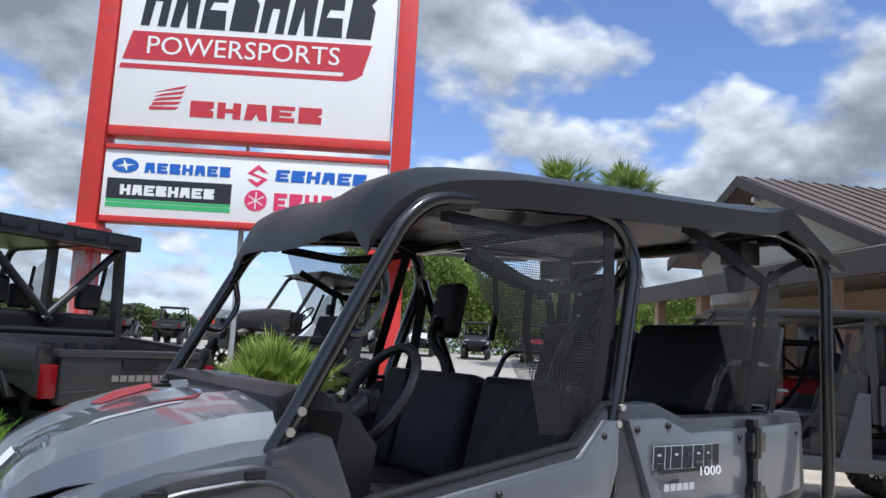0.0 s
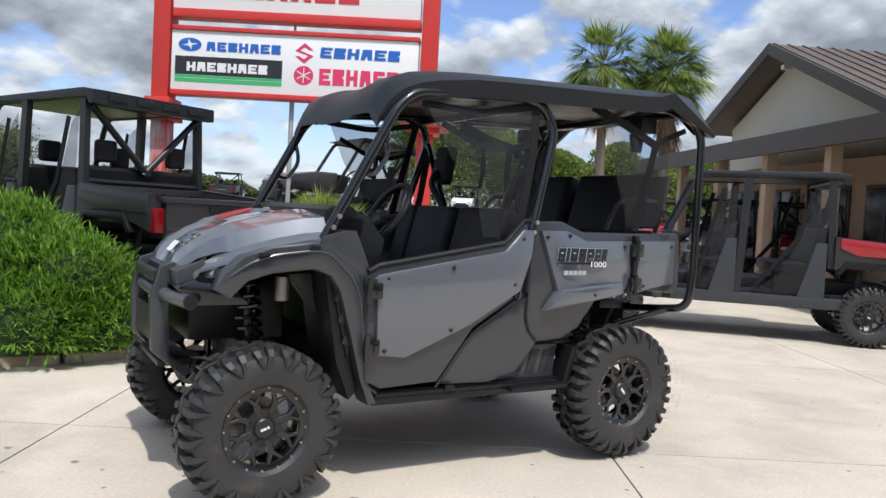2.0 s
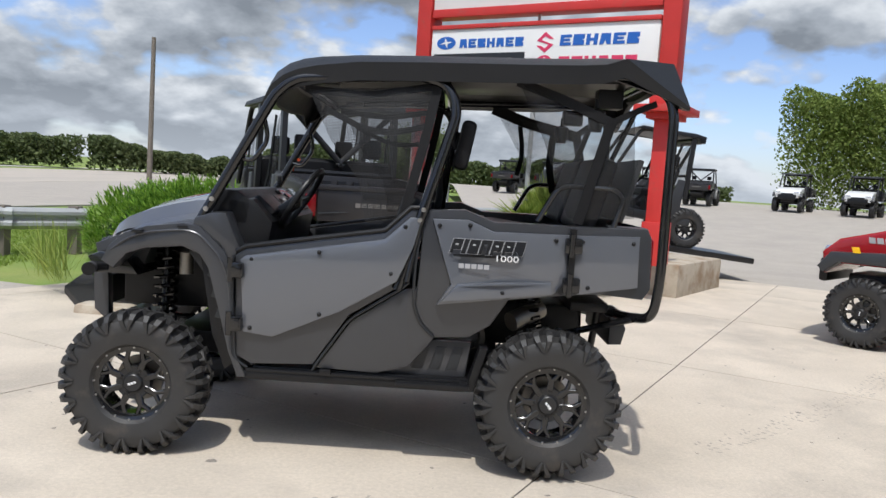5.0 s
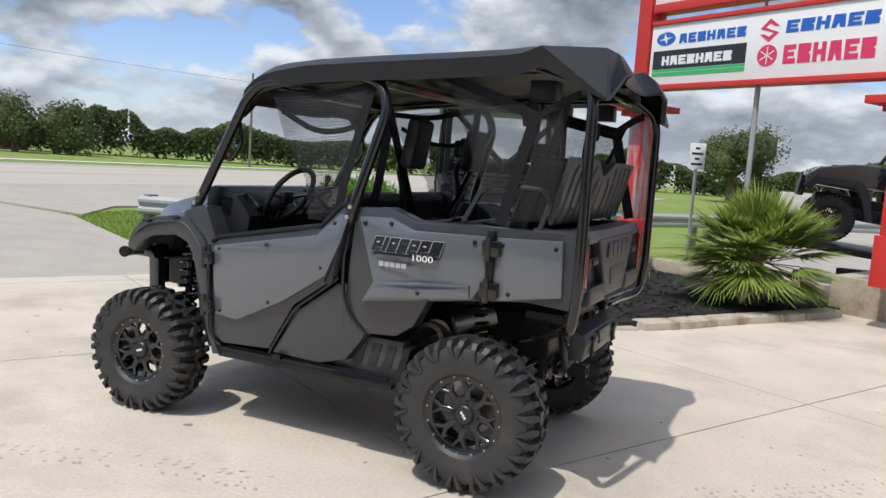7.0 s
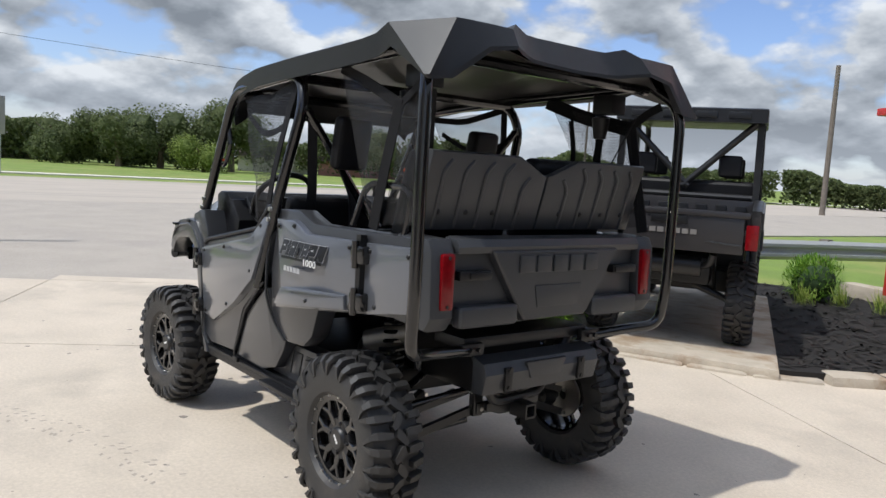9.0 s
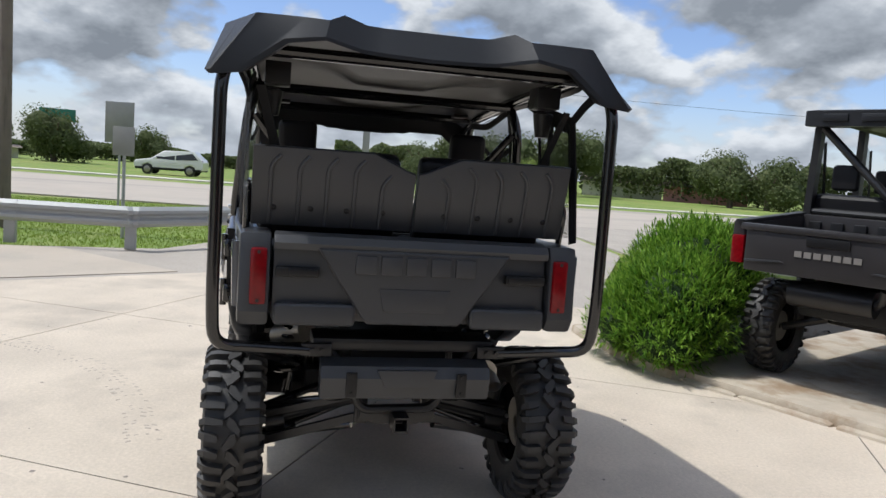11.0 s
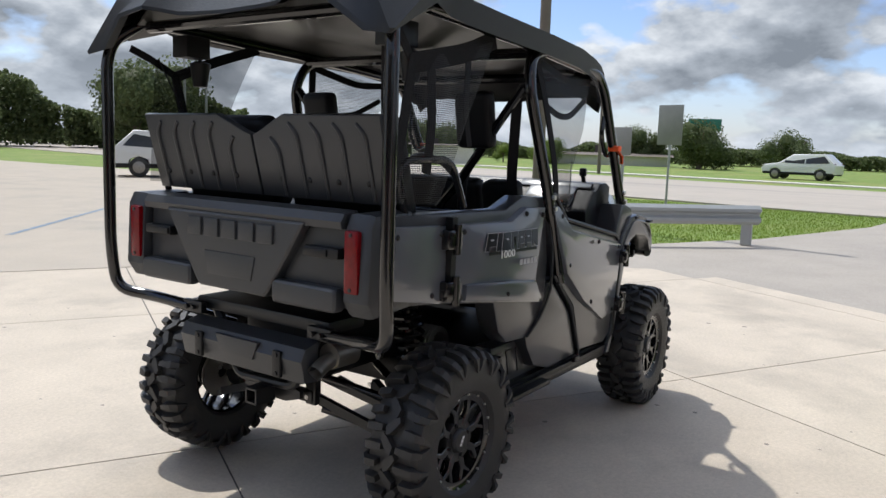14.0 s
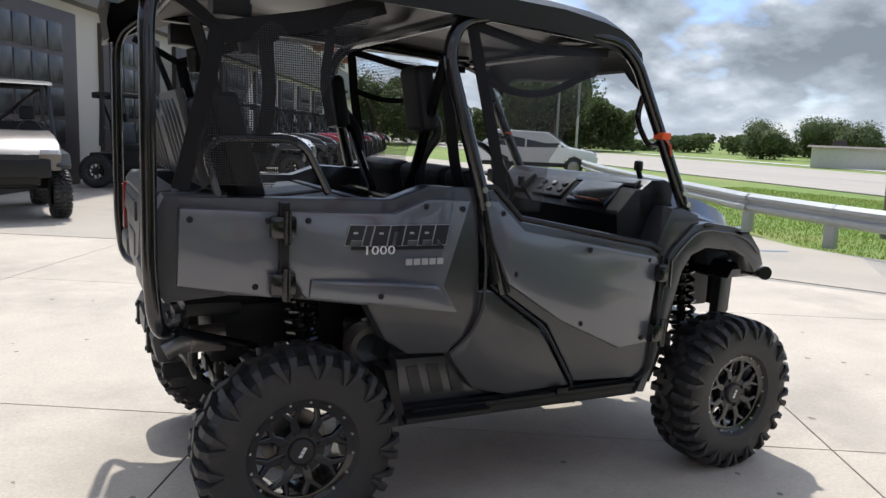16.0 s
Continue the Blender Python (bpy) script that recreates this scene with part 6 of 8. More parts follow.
def tall_palm(x, y, z, h, seed, lean=0.0, skirt=1.0):
    rnd = random.Random(seed)
    t = thing("palm_tree", "tall fan palm with a skirt of dry brown leaves", "palm tree", pose(x, y, z), group="palms by the lot")
    bm = bmesh.new()
    tube(bm, [(0, 0, -0.3), (lean * 0.3, 0, h * 0.35), (lean, 0, h)], [0.30, 0.22, 0.2], 12)
    part("trunk", bm, BARK, t)
    bm = bmesh.new()
    for k in range(105):
        a, e = rnd.uniform(0, 2 * math.pi), rnd.uniform(-0.8, 1.4)
        d = Vector((math.cos(a) * math.cos(e), math.sin(a) * math.cos(e), math.sin(e)))
        fan_leaf(bm, Vector((lean, 0, h)) + d * 0.2, d, 1.8 * rnd.uniform(0.8, 1.15), rnd, 0.38, 24, 2.6)
    part("crown", bm, PALM_LEAF, t)
    bm = bmesh.new()
    for k in range(int(95 * skirt)):
        a, e = rnd.uniform(0, 2 * math.pi), rnd.uniform(-1.45, -0.85)
        d = Vector((math.cos(a) * math.cos(e), math.sin(a) * math.cos(e), math.sin(e)))
        fan_leaf(bm, Vector((lean, 0, h - rnd.uniform(0.2, 2.2 * skirt))), d, 1.2 * rnd.uniform(0.7, 1.1), rnd, 0.5, 9, 0.9)
    part("dry_skirt", bm, DRY_LEAF, t, "brown dead leaves hanging down the trunk")


tall_palm(-22.6, -23.2, 1.0, 7.6, 1, 0.2, 0.8)
tall_palm(-25.2, -22.0, 1.0, 7.4, 2, -0.3, 1.3)
tall_palm(-27.0, -23.5, 1.0, 8.2, 3, 0.3, 1.0)


def leaf_tree(x, y, z, h, r, seed, n=900, material=None, label="broad dark green tree at the edge of the field"):
    rnd = random.Random(seed)
    t = thing("tree", label, "tree", pose(x, y, z), group="trees round the field")
    bm = bmesh.new()
    rod(bm, (0, 0, -0.3), (0, 0, h * 0.5), r * 0.09, 8, r * 0.05)
    for k in range(5):
        a = k * 1.257 + rnd.uniform(-0.3, 0.3)
        rod(bm, (0, 0, h * 0.3), (math.cos(a) * r * 0.6, math.sin(a) * r * 0.6, h * rnd.uniform(0.55, 0.8)), r * 0.04, 6, r * 0.012)
    part("trunk", bm, BARK, t)
    bm = bmesh.new()
    lobes = [(Vector((rnd.uniform(-0.6, 0.6) * r, rnd.uniform(-0.6, 0.6) * r, h * rnd.uniform(0.26, 0.74))), r * rnd.uniform(0.35, 0.6)) for k in range(9)]
    for c, q in lobes:
        ret = bmesh.ops.create_icosphere(bm, subdivisions=2, radius=q * 0.60)
        for v in ret["verts"]:
            v.co = v.co * (1 + 0.25 * noise.noise(v.co * 1.3 + c)) + c
    for k in range(n):
        c, q = rnd.choice(lobes)
        d = Vector((rnd.gauss(0, 1), rnd.gauss(0, 1), rnd.gauss(0, 1))).normalized()
        p = c + d * q * rnd.uniform(0.65, 1.05)
        s = r * rnd.uniform(0.02, 0.042)
        w = (d + Vector((rnd.gauss(0, 0.5), rnd.gauss(0, 0.5), 0.3 + rnd.gauss(0, 0.5)))).normalized()
        u = w.orthogonal().normalized()
        v, u = w.cross(u) * s * 0.7, u * s
        bm.faces.new([bm.verts.new(p + m) for m in (-u, v, u, -v)])
    part("crown", bm, material or TREE_LEAF, t)


BRIGHT_LEAF = leafy("bright_tree_leaf", (0.12, 0.18, 0.040), (0.27, 0.33, 0.09))
for i, (x, y, h, r) in enumerate(((69.95, -31.57, 7.2, 4.4), (74.48, -16.72, 4.6, 3.4), (73.28, -22.18, 5.2, 3.8), (63.15, -25.83, 3.6, 2.8), (75.52, -1.55, 5.6, 3.4), (61.49, -44.28, 5.2, 3.6), (59.5, -47, 5.4, 3.8), (62.3, 51.8, 3.6, 3.2), (42.32, 63.47, 8, 5), (28.58, 70.97, 7, 5), (70.0, -20.6, 5.2, 4.0), (2, -66, 6.6, 3.8), (44.28, 62.4, 9.5, 5.5), (74.94, 24.29, 4.2, 3), (71.0, -24.8, 5.4, 4.2), (66.0, 47.4, 4.0, 3.2), (59.6, 39.4, 3.8, 2.8), (64.4, 30.4, 2.3, 2.0), (62.6, 34.6, 2.0, 1.0), (66.41, 9.58, 3.6, 2.4), (68.7, 17.5, 4.4, 3.4))):
    leaf_tree(x, y, -0.05, h, r, 100 + i, 6500, BRIGHT_LEAF if i in (3, 17, 18) else None)


def wood(name, label, line, depth, h, count, seed, material, z=0.0, size=0.5):
    """A far belt of woodland: clumps of leaf planes along a line, with an uneven top."""
    rnd = random.Random(seed)
    bm = bmesh.new()
    total = sum((Vector(b) - Vector(a)).length for a, b in zip(line, line[1:]))
    for a, b in zip(line, line[1:]):
        a, b = Vector(a), Vector(b)
        n = int(count * (b - a).length / total)
        for k in range(n):
            t = rnd.random()
            p = a.lerp(b, t)
            q = Vector((-(b - a).y, (b - a).x)).normalized() * rnd.uniform(0, depth)
            crest = h * (0.60 + 0.48 * noise.noise(Vector((p.x * 0.10, p.y * 0.10, seed))) + 0.24 * noise.noise(Vector((p.x * 0.42, p.y * 0.42, seed))))
            zz = z + crest * math.sqrt(rnd.random())
            c = Vector((p.x + q.x, p.y + q.y, zz))
            s = size * rnd.uniform(0.6, 1.3)
            w = Vector((rnd.gauss(0, 0.7), rnd.gauss(0, 0.7), 0.6 + rnd.gauss(0, 0.4))).normalized()
            u = w.orthogonal().normalized()
            v, u = w.cross(u) * s * 0.75, u * s
            bm.faces.new([bm.verts.new(c + m) for m in (-u, v, u, -v)])
    solid(name, bm, material, label, "woodland", kind="stuff")


wood("far_wood", "belt of dark green trees beyond the field", [(82, -8), (79, -36), (62, -58), (38, -82), (10, -92), (-40, -96)], 8, 5.7, 120000, 21, TREE_LEAF, 0.0, 0.22)
wood("far_wood", "low belt of trees beyond the road", [(40, 95), (75, 70), (92, 30), (92, 0), (86, -12)], 10, 2.9, 60000, 22, TREE_LEAF, 0.0, 0.25)
wood("lot_wood", "bright green trees behind the lot", [(-23, -47), (-34, -34), (-50, -26), (-62, -12)], 8, 9.5, 230000, 23, BRIGHT_LEAF, 0.8, 0.11)
wood("back_wood", "trees beyond the parking area", [(24, 78), (40, 72), (55, 62)], 8, 7.5, 40000, 24, TREE_LEAF, 0.0, 0.22)

# ---- guard rails, posts and road signs ----
def guard_rail(label, pts, top, wooden, end=False):
    t = thing("guard_rail", label, "guard rail")
    ps = [Vector((x, y, 0)) for x, y in pts]
    for p in ps:
        bm = bmesh.new()
        if wooden:
            box(bm, (p.x, p.y, top / 2), (0.15, 0.18, top + 0.12), 0.01)
        else:
            box(bm, (p.x, p.y, top / 2), (0.12, 0.16, top), 0.008)
        part("post", bm, WOOD_GREY if wooden else GALVANISED, t)
    for a, b in zip(ps, ps[1:]):
        d = (b - a).normalized()
        n = Vector((-d.y, d.x, 0))
        if n.dot(Vector((-1, 0, 0))) < 0:
            n = -n
        prof = [(0.0, 0.155), (0.03, 0.135), (0.075, 0.10), (0.075, 0.06), (0.02, 0.02), (0.02, -0.02), (0.075, -0.06), (0.075, -0.10), (0.03, -0.135), (0.0, -0.155)]
        bm = bmesh.new()
        sheet(bm, [[e + n * (0.08 + o) + Vector((0, 0, top - 0.12 + h)) for o, h in prof] for e in (a - d * 0.15, b + d * 0.15)], 0.004)
        part("rail_panel", bm, GALVANISED, t)
    return t


guard_rail("galvanised steel guard rail on steel posts along the verge", [(9.8, 0.54), (8.07, 2.41), (8.33, 4.15), (8.75, 6.03), (9.73, 8.2), (11.03, 11.16), (12.76, 14.7), (14.89, 18.42), (17.86, 22.92), (22.08, 29.17), (28.43, 38.95)], 0.62, False)
rail_end = guard_rail("end of a galvanised guard rail on the grass corner", [(7.5, -6.0), (5.6, -6.6), (4.9, -7.3)], 0.60, True)
guard_rail("weathered guard rail on wooden posts behind the bed", [(2.6, -8.3), (1.9, -10.6), (0.9, -13.0), (-0.4, -15.4), (-2.6, -18.4), (-5.0, -21)], 0.70, True)


def pole(name, x, y, z0, z1, r, material, label, lean=(0, 0), arm=False, group=""):
    t = thing(name, label, "pole", group=group)
    bm = bmesh.new()
    rod(bm, (x, y, z0), (x + lean[0], y + lean[1], z1), r, 12, r * 0.75)
    part("shaft", bm, material, t)
    if arm:
        bm = bmesh.new()
        for dz in (0.3, 1.0):
            box(bm, (x + lean[0], y + lean[1], z1 - dz), (0.1, 1.6, 0.1), 0.01)
        part("crossarm", bm, material, t)
        bm = bmesh.new()
        for dz in (0.3, 1.0):
            for dy in (-0.7, 0.7):
                rod(bm, (x + lean[0], y + lean[1] + dy, z1 - dz), (x + lean[0], y + lean[1] + dy, z1 - dz + 0.22), 0.05, 8)
        part("insulator", bm, GALVANISED, t)
    return t


pole("utility_pole", 11.0, 5.0, -0.1, 11.0, 0.12, WOOD_GREY, "thick weathered wooden utility pole behind the guard rail")
for x, y, h in ((46.04, -0.5, 8.3), (43.0, -54, 8.5), (43.25, 16.81, 5.6)):
    pole("utility_pole", x, y, -0.1, h, 0.12, WOOD_GREY, "tall slim wooden utility pole by the far verge", group="far utility poles")
pole("utility_pole", 20.3, -52.6, -0.1, 10.3, 0.2, WOOD_GREY, "tall slim wooden utility pole by the far verge", group="far utility poles")
for x, y, h in ((21.19, 29.31, 5.5), (21.96, 28.68, 6.0)):
    pole("lamp_pole", x, y, -0.1, h, 0.07, GALVANISED, "slim grey lamp pole at the parking area", group="lamp poles")
bm = bmesh.new()
for z in (7.7,):
    for dy in (0.0,):
        for a, b in (((43.0, -54), (46.04, -0.5)),):
            line = []
            for k in range(13):
                t = k / 12
                line.append((a[0] + (b[0] - a[0]) * t, a[1] + (b[1] - a[1]) * t + dy, z - 1.4 * 4 * t * (1 - t) * 0.35))
            tube(bm, line, 0.011, 4)
solid("power_lines", bm, SIGN_BLACK, "thin dark power lines between the far poles", "power line", kind="stuff")


def road_sign(x, y, z0, h, w, ph, yaw, material, label, text=None, posts=1):
    t = thing("road_sign", label, "road sign", pose(x, y, z0, 0, 0, yaw))
    for k in range(posts):
        bm = bmesh.new()
        dx = 0 if posts == 1 else (k - 0.5) * w * 0.6
        rod(bm, (dx, 0, -0.1), (dx, 0, h), 0.03, 8)
        part("post", bm, GALVANISED, t)
    bm = bmesh.new()
    box(bm, (0, -0.035, h - ph / 2), (w, 0.008, ph), 0.002)
    face = part("plate", bm, material, t)
    if text == "bars":
        bm = bmesh.new()
        for i in range(4):
            box(bm, (0, -0.041, h - ph * (0.2 + 0.2 * i)), (w * (0.3 if i % 2 == 0 else 0.7), 0.003, ph * 0.08))
        part("writing", bm, SIGN_BLACK, face)
    return t


SIGN_BACK = mat("sign_back", (0.30, 0.30, 0.29), 0.5, 0.4)
ROAD_GREEN = mat("road_sign_green", (0.03, 0.22, 0.14), 0.4)
road_sign(-0.75, -11.0, 0.0, 2.22, 0.28, 0.48, 195, SIGN_WHITE, "small white roadside notice on a thin post", "bars")
road_sign(10.08, 2.84, -0.05, 1.95, 0.40, 0.50, 250, SIGN_BACK, "back of a square road sign on a post")
road_sign(16.08, 3.87, 0.0, 2.65, 0.75, 1.0, 250, SIGN_BACK, "back of a large road sign on a post")
road_sign(40.45, -5.6, 0.0, 3.8, 0.5, 1.9, 300, SIGN_BACK, "tall narrow road sign beyond the road")
road_sign(69.69, 17.47, -0.05, 4.6, 2.9, 1.1, 290, ROAD_GREEN, "green road sign on two posts", None, 2)

# ---- far houses ----
def house(x, y, yaw, w, d, h, wall, label, rise=0.9):
    t = thing("house", label, "house", pose(x, y, -0.05, 0, 0, yaw), group="houses beyond the field")
    bm = bmesh.new()
    box(bm, (0, 0, h / 2), (w, d, h))
    walls = part("wall", bm, wall, t)
    bm = bmesh.new()
    prism(bm, [(-d / 2 - 0.4, h), (d / 2 + 0.4, h), (0, h + rise)], -w / 2 - 0.3, w / 2 + 0.3, axis="x")
    part("roof", bm, mat("shingle_roof", (0.16, 0.13, 0.11), 0.9, vary=0.2), t)
    for k in range(3):
        bm = bmesh.new()
        box(bm, ((k - 1) * w * 0.3, -d / 2 - 0.02, h * 0.55), (1.2, 0.06, 1.0), 0.01)
        part("window", bm, DARK_GLASS, walls)
    bm = bmesh.new()
    box(bm, (w * 0.14, -d / 2 - 0.02, 1.0), (0.9, 0.06, 2.0), 0.01)
    part("door", bm, TRIM_BROWN, walls)


PALE = mat("pale_wall", (0.62, 0.60, 0.55), 0.9)
PINK = mat("pink_wall", (0.55, 0.26, 0.26), 0.9)
TEAL = mat("teal_wall", (0.25, 0.42, 0.38), 0.9)
house(80, -42, 65, 9, 6, 1.7, PALE, "low grey house beyond the field")
house(75, -50, 60, 9, 6, 1.7, PINK, "low pink house beyond the field")
house(72.0, 27.0, 110, 11, 4, 0.95, PALE, "low pale building beyond the road", 0.25)
house(91.81, -7.84, 90, 7, 6, 1.1, TEAL, "low teal house beyond the field")
house(91.47, -17.33, 90, 10, 6, 1.2, PALE, "low pale house with brown roof beyond the field")
house(49.2, 32.9, 126, 4.9, 4, 1.45, PALE, "small pale flat-roofed building beyond the road", 0.12)

# ---- showroom with the brown roof ----
showroom = thing("showroom", "tan stucco showroom with brown metal roof and deep eaves", "building", pose(-16.8, -9.65, 0.0, 0, 0, -26))
# own frame: the gable looks along +x, the ridge runs back along -x
bm = bmesh.new()
prism(bm, [(-3.6, 0.0), (-3.6, 4.5), (0.0, 6.1), (6.5, 3.2), (6.5, 0.0)], -14, -0.25, axis="x")
swall = part("wall", bm, STUCCO, showroom)
for sgn in (-1, 1):
    bm = bmesh.new()
    slope = 0.44
    run = 7.4 if sgn > 0 else 4.2
    p0, p1 = (0.0, 6.42), (sgn * run, 6.42 - run * slope)
    prism(bm, [p0, p1, (p1[0], p1[1] - 0.2), (0.0, 6.2)], -15, 0.55, 0.01, axis="x")
    sroof = part("roof", bm, ROOF_BROWN, showroom)
    for k in range(36):
        bm = bmesh.new()
        x = 0.45 - k * 0.42
        prism(bm, [(0.0, 6.42), (sgn * run, 6.42 - run * slope), (sgn * run, 6.46 - run * slope), (0.0, 6.46)], x - 0.02, x + 0.02, axis="x")
        part("roof_seam", bm, ROOF_BROWN, sroof)
    bm = bmesh.new()
    prism(bm, [(0.0, 6.44), (sgn * (run + 0.05), 6.44 - run * slope), (sgn * (run + 0.05), 6.12 - run * slope), (0.0, 6.12)], 0.52, 0.60, 0.01, axis="x")
    part("fascia", bm, TRIM_BROWN, showroom)
# lean-to porch across the front
bm = bmesh.new()
prism(bm, [(0.0, 4.05), (3.4, 3.15), (3.4, 2.92), (0.0, 3.8)], -1.6, 14.0, 0.01, axis="y")
part("porch_roof", bm, ROOF_BROWN, showroom)
bm = bmesh.new()
prism(bm, [(3.36, 3.2), (3.46, 3.2), (3.46, 2.82), (3.36, 2.82)], -1.6, 14.0, 0.01, axis="y")
part("porch_fascia", bm, TRIM_BROWN, showroom)
bm = bmesh.new()
box(bm, (0.3, 6.4, 1.5), (0.9, 15.4, 3.0))
pwall = part("porch_wall", bm, STUCCO_DARK, showroom)
for k in range(8):
    bm = bmesh.new()
    box(bm, (3.1, -1.3 + k * 2.2, 1.5), (0.22, 0.22, 3.0), 0.02)
    part("porch_post", bm, STUCCO_DARK, showroom)
    bm = bmesh.new()
    box(bm, (0.77, -0.4 + k * 2.05, 1.75), (0.06, 1.5, 1.3), 0.01)
    win = part("window", bm, TRIM_BROWN, showroom)
    for q in (-1, 1):
        bm = bmesh.new()
        box(bm, (0.79, -0.4 + k * 2.05 + q * 0.36, 1.75), (0.06, 0.64, 1.16), 0.005)
        part("pane", bm, DARK_GLASS, win)
bm = bmesh.new()
box(bm, (0.2, 0.3, 5.75), (0.25, 0.18, 0.14), 0.04)
part("floodlight", bm, SIGN_WHITE, showroom)

# ---- workshop with the roller doors ----
WQ = Vector((-0.84, 16.48, 0))
shop = thing("workshop", "two-storey tan workshop with a grey band and tall glazed doors", "building", pose(WQ.x, WQ.y, 0, 0, 0, math.degrees(math.atan2(0.8919, 0.4523))))
# own frame: x along the wall, the yard lies towards -y
bm = bmesh.new()
box(bm, (25, 6, 4.7), (59, 11.4, 9.4))
wall = part("wall", bm, STUCCO, shop)
bm = bmesh.new()
box(bm, (25, 0.2, 4.95), (59.1, 0.5, 2.0), 0.02)
part("cladding_band", bm, GREY_BAND, shop, "dark grey cladding band")
bm = bmesh.new()
box(bm, (25, 0.1, 9.35), (59.3, 0.6, 0.25), 0.02)
box(bm, (25, 0.15, 5.98), (59.2, 0.5, 0.12), 0.02)
part("cornice", bm, STUCCO, shop)
for k in range(10):
    s0 = -4.15 + 5.12 * k
    bm = bmesh.new()
    box(bm, (s0 + 1.85, 0.24, 1.85), (3.75, 0.14, 3.75), 0.01)
    dr_ = part("door_surround", bm, TRIM_BROWN, shop)
    bm = bmesh.new()
    box(bm, (s0 + 1.70, 0.17, 1.75), (2.75, 0.06, 3.4), 0.01)
    leaf = part("roller_door", bm, TRIM_BROWN, dr_)
    for i in range(4):
        for j in range(5):
            bm = bmesh.new()
            box(bm, (s0 + 1.70 + (i - 1.5) * 0.66, 0.135, 0.45 + j * 0.67), (0.58, 0.02, 0.57), 0.004)
            o = part("pane", bm, DARK_GLASS, dr_)
for k in range(12):
    for q in range(3):
        bm = bmesh.new()
        box(bm, (-3.0 + k * 4.4 + q * 0.78, 0.28, 6.9), (0.68, 0.12, 1.25), 0.01)
        win = part("window", bm, TRIM_BROWN, shop)
        bm = bmesh.new()
        box(bm, (-3.0 + k * 4.4 + q * 0.78, 0.215, 6.9), (0.54, 0.03, 1.1), 0.004)
        part("pane", bm, DARK_GLASS, win)
for k in range(5):
    bm = bmesh.new()
    box(bm, (4 + k * 9.0, -0.5, 6.35), (3.6, 1.2, 0.12), 0.02)
    box(bm, (4 + k * 9.0, -1.1, 6.30), (3.7, 0.1, 0.3), 0.02)
    part("awning", bm, mat("rusty_red_steel", (0.30, 0.09, 0.06), 0.6, vary=0.2), shop, "rust-red steel awning")

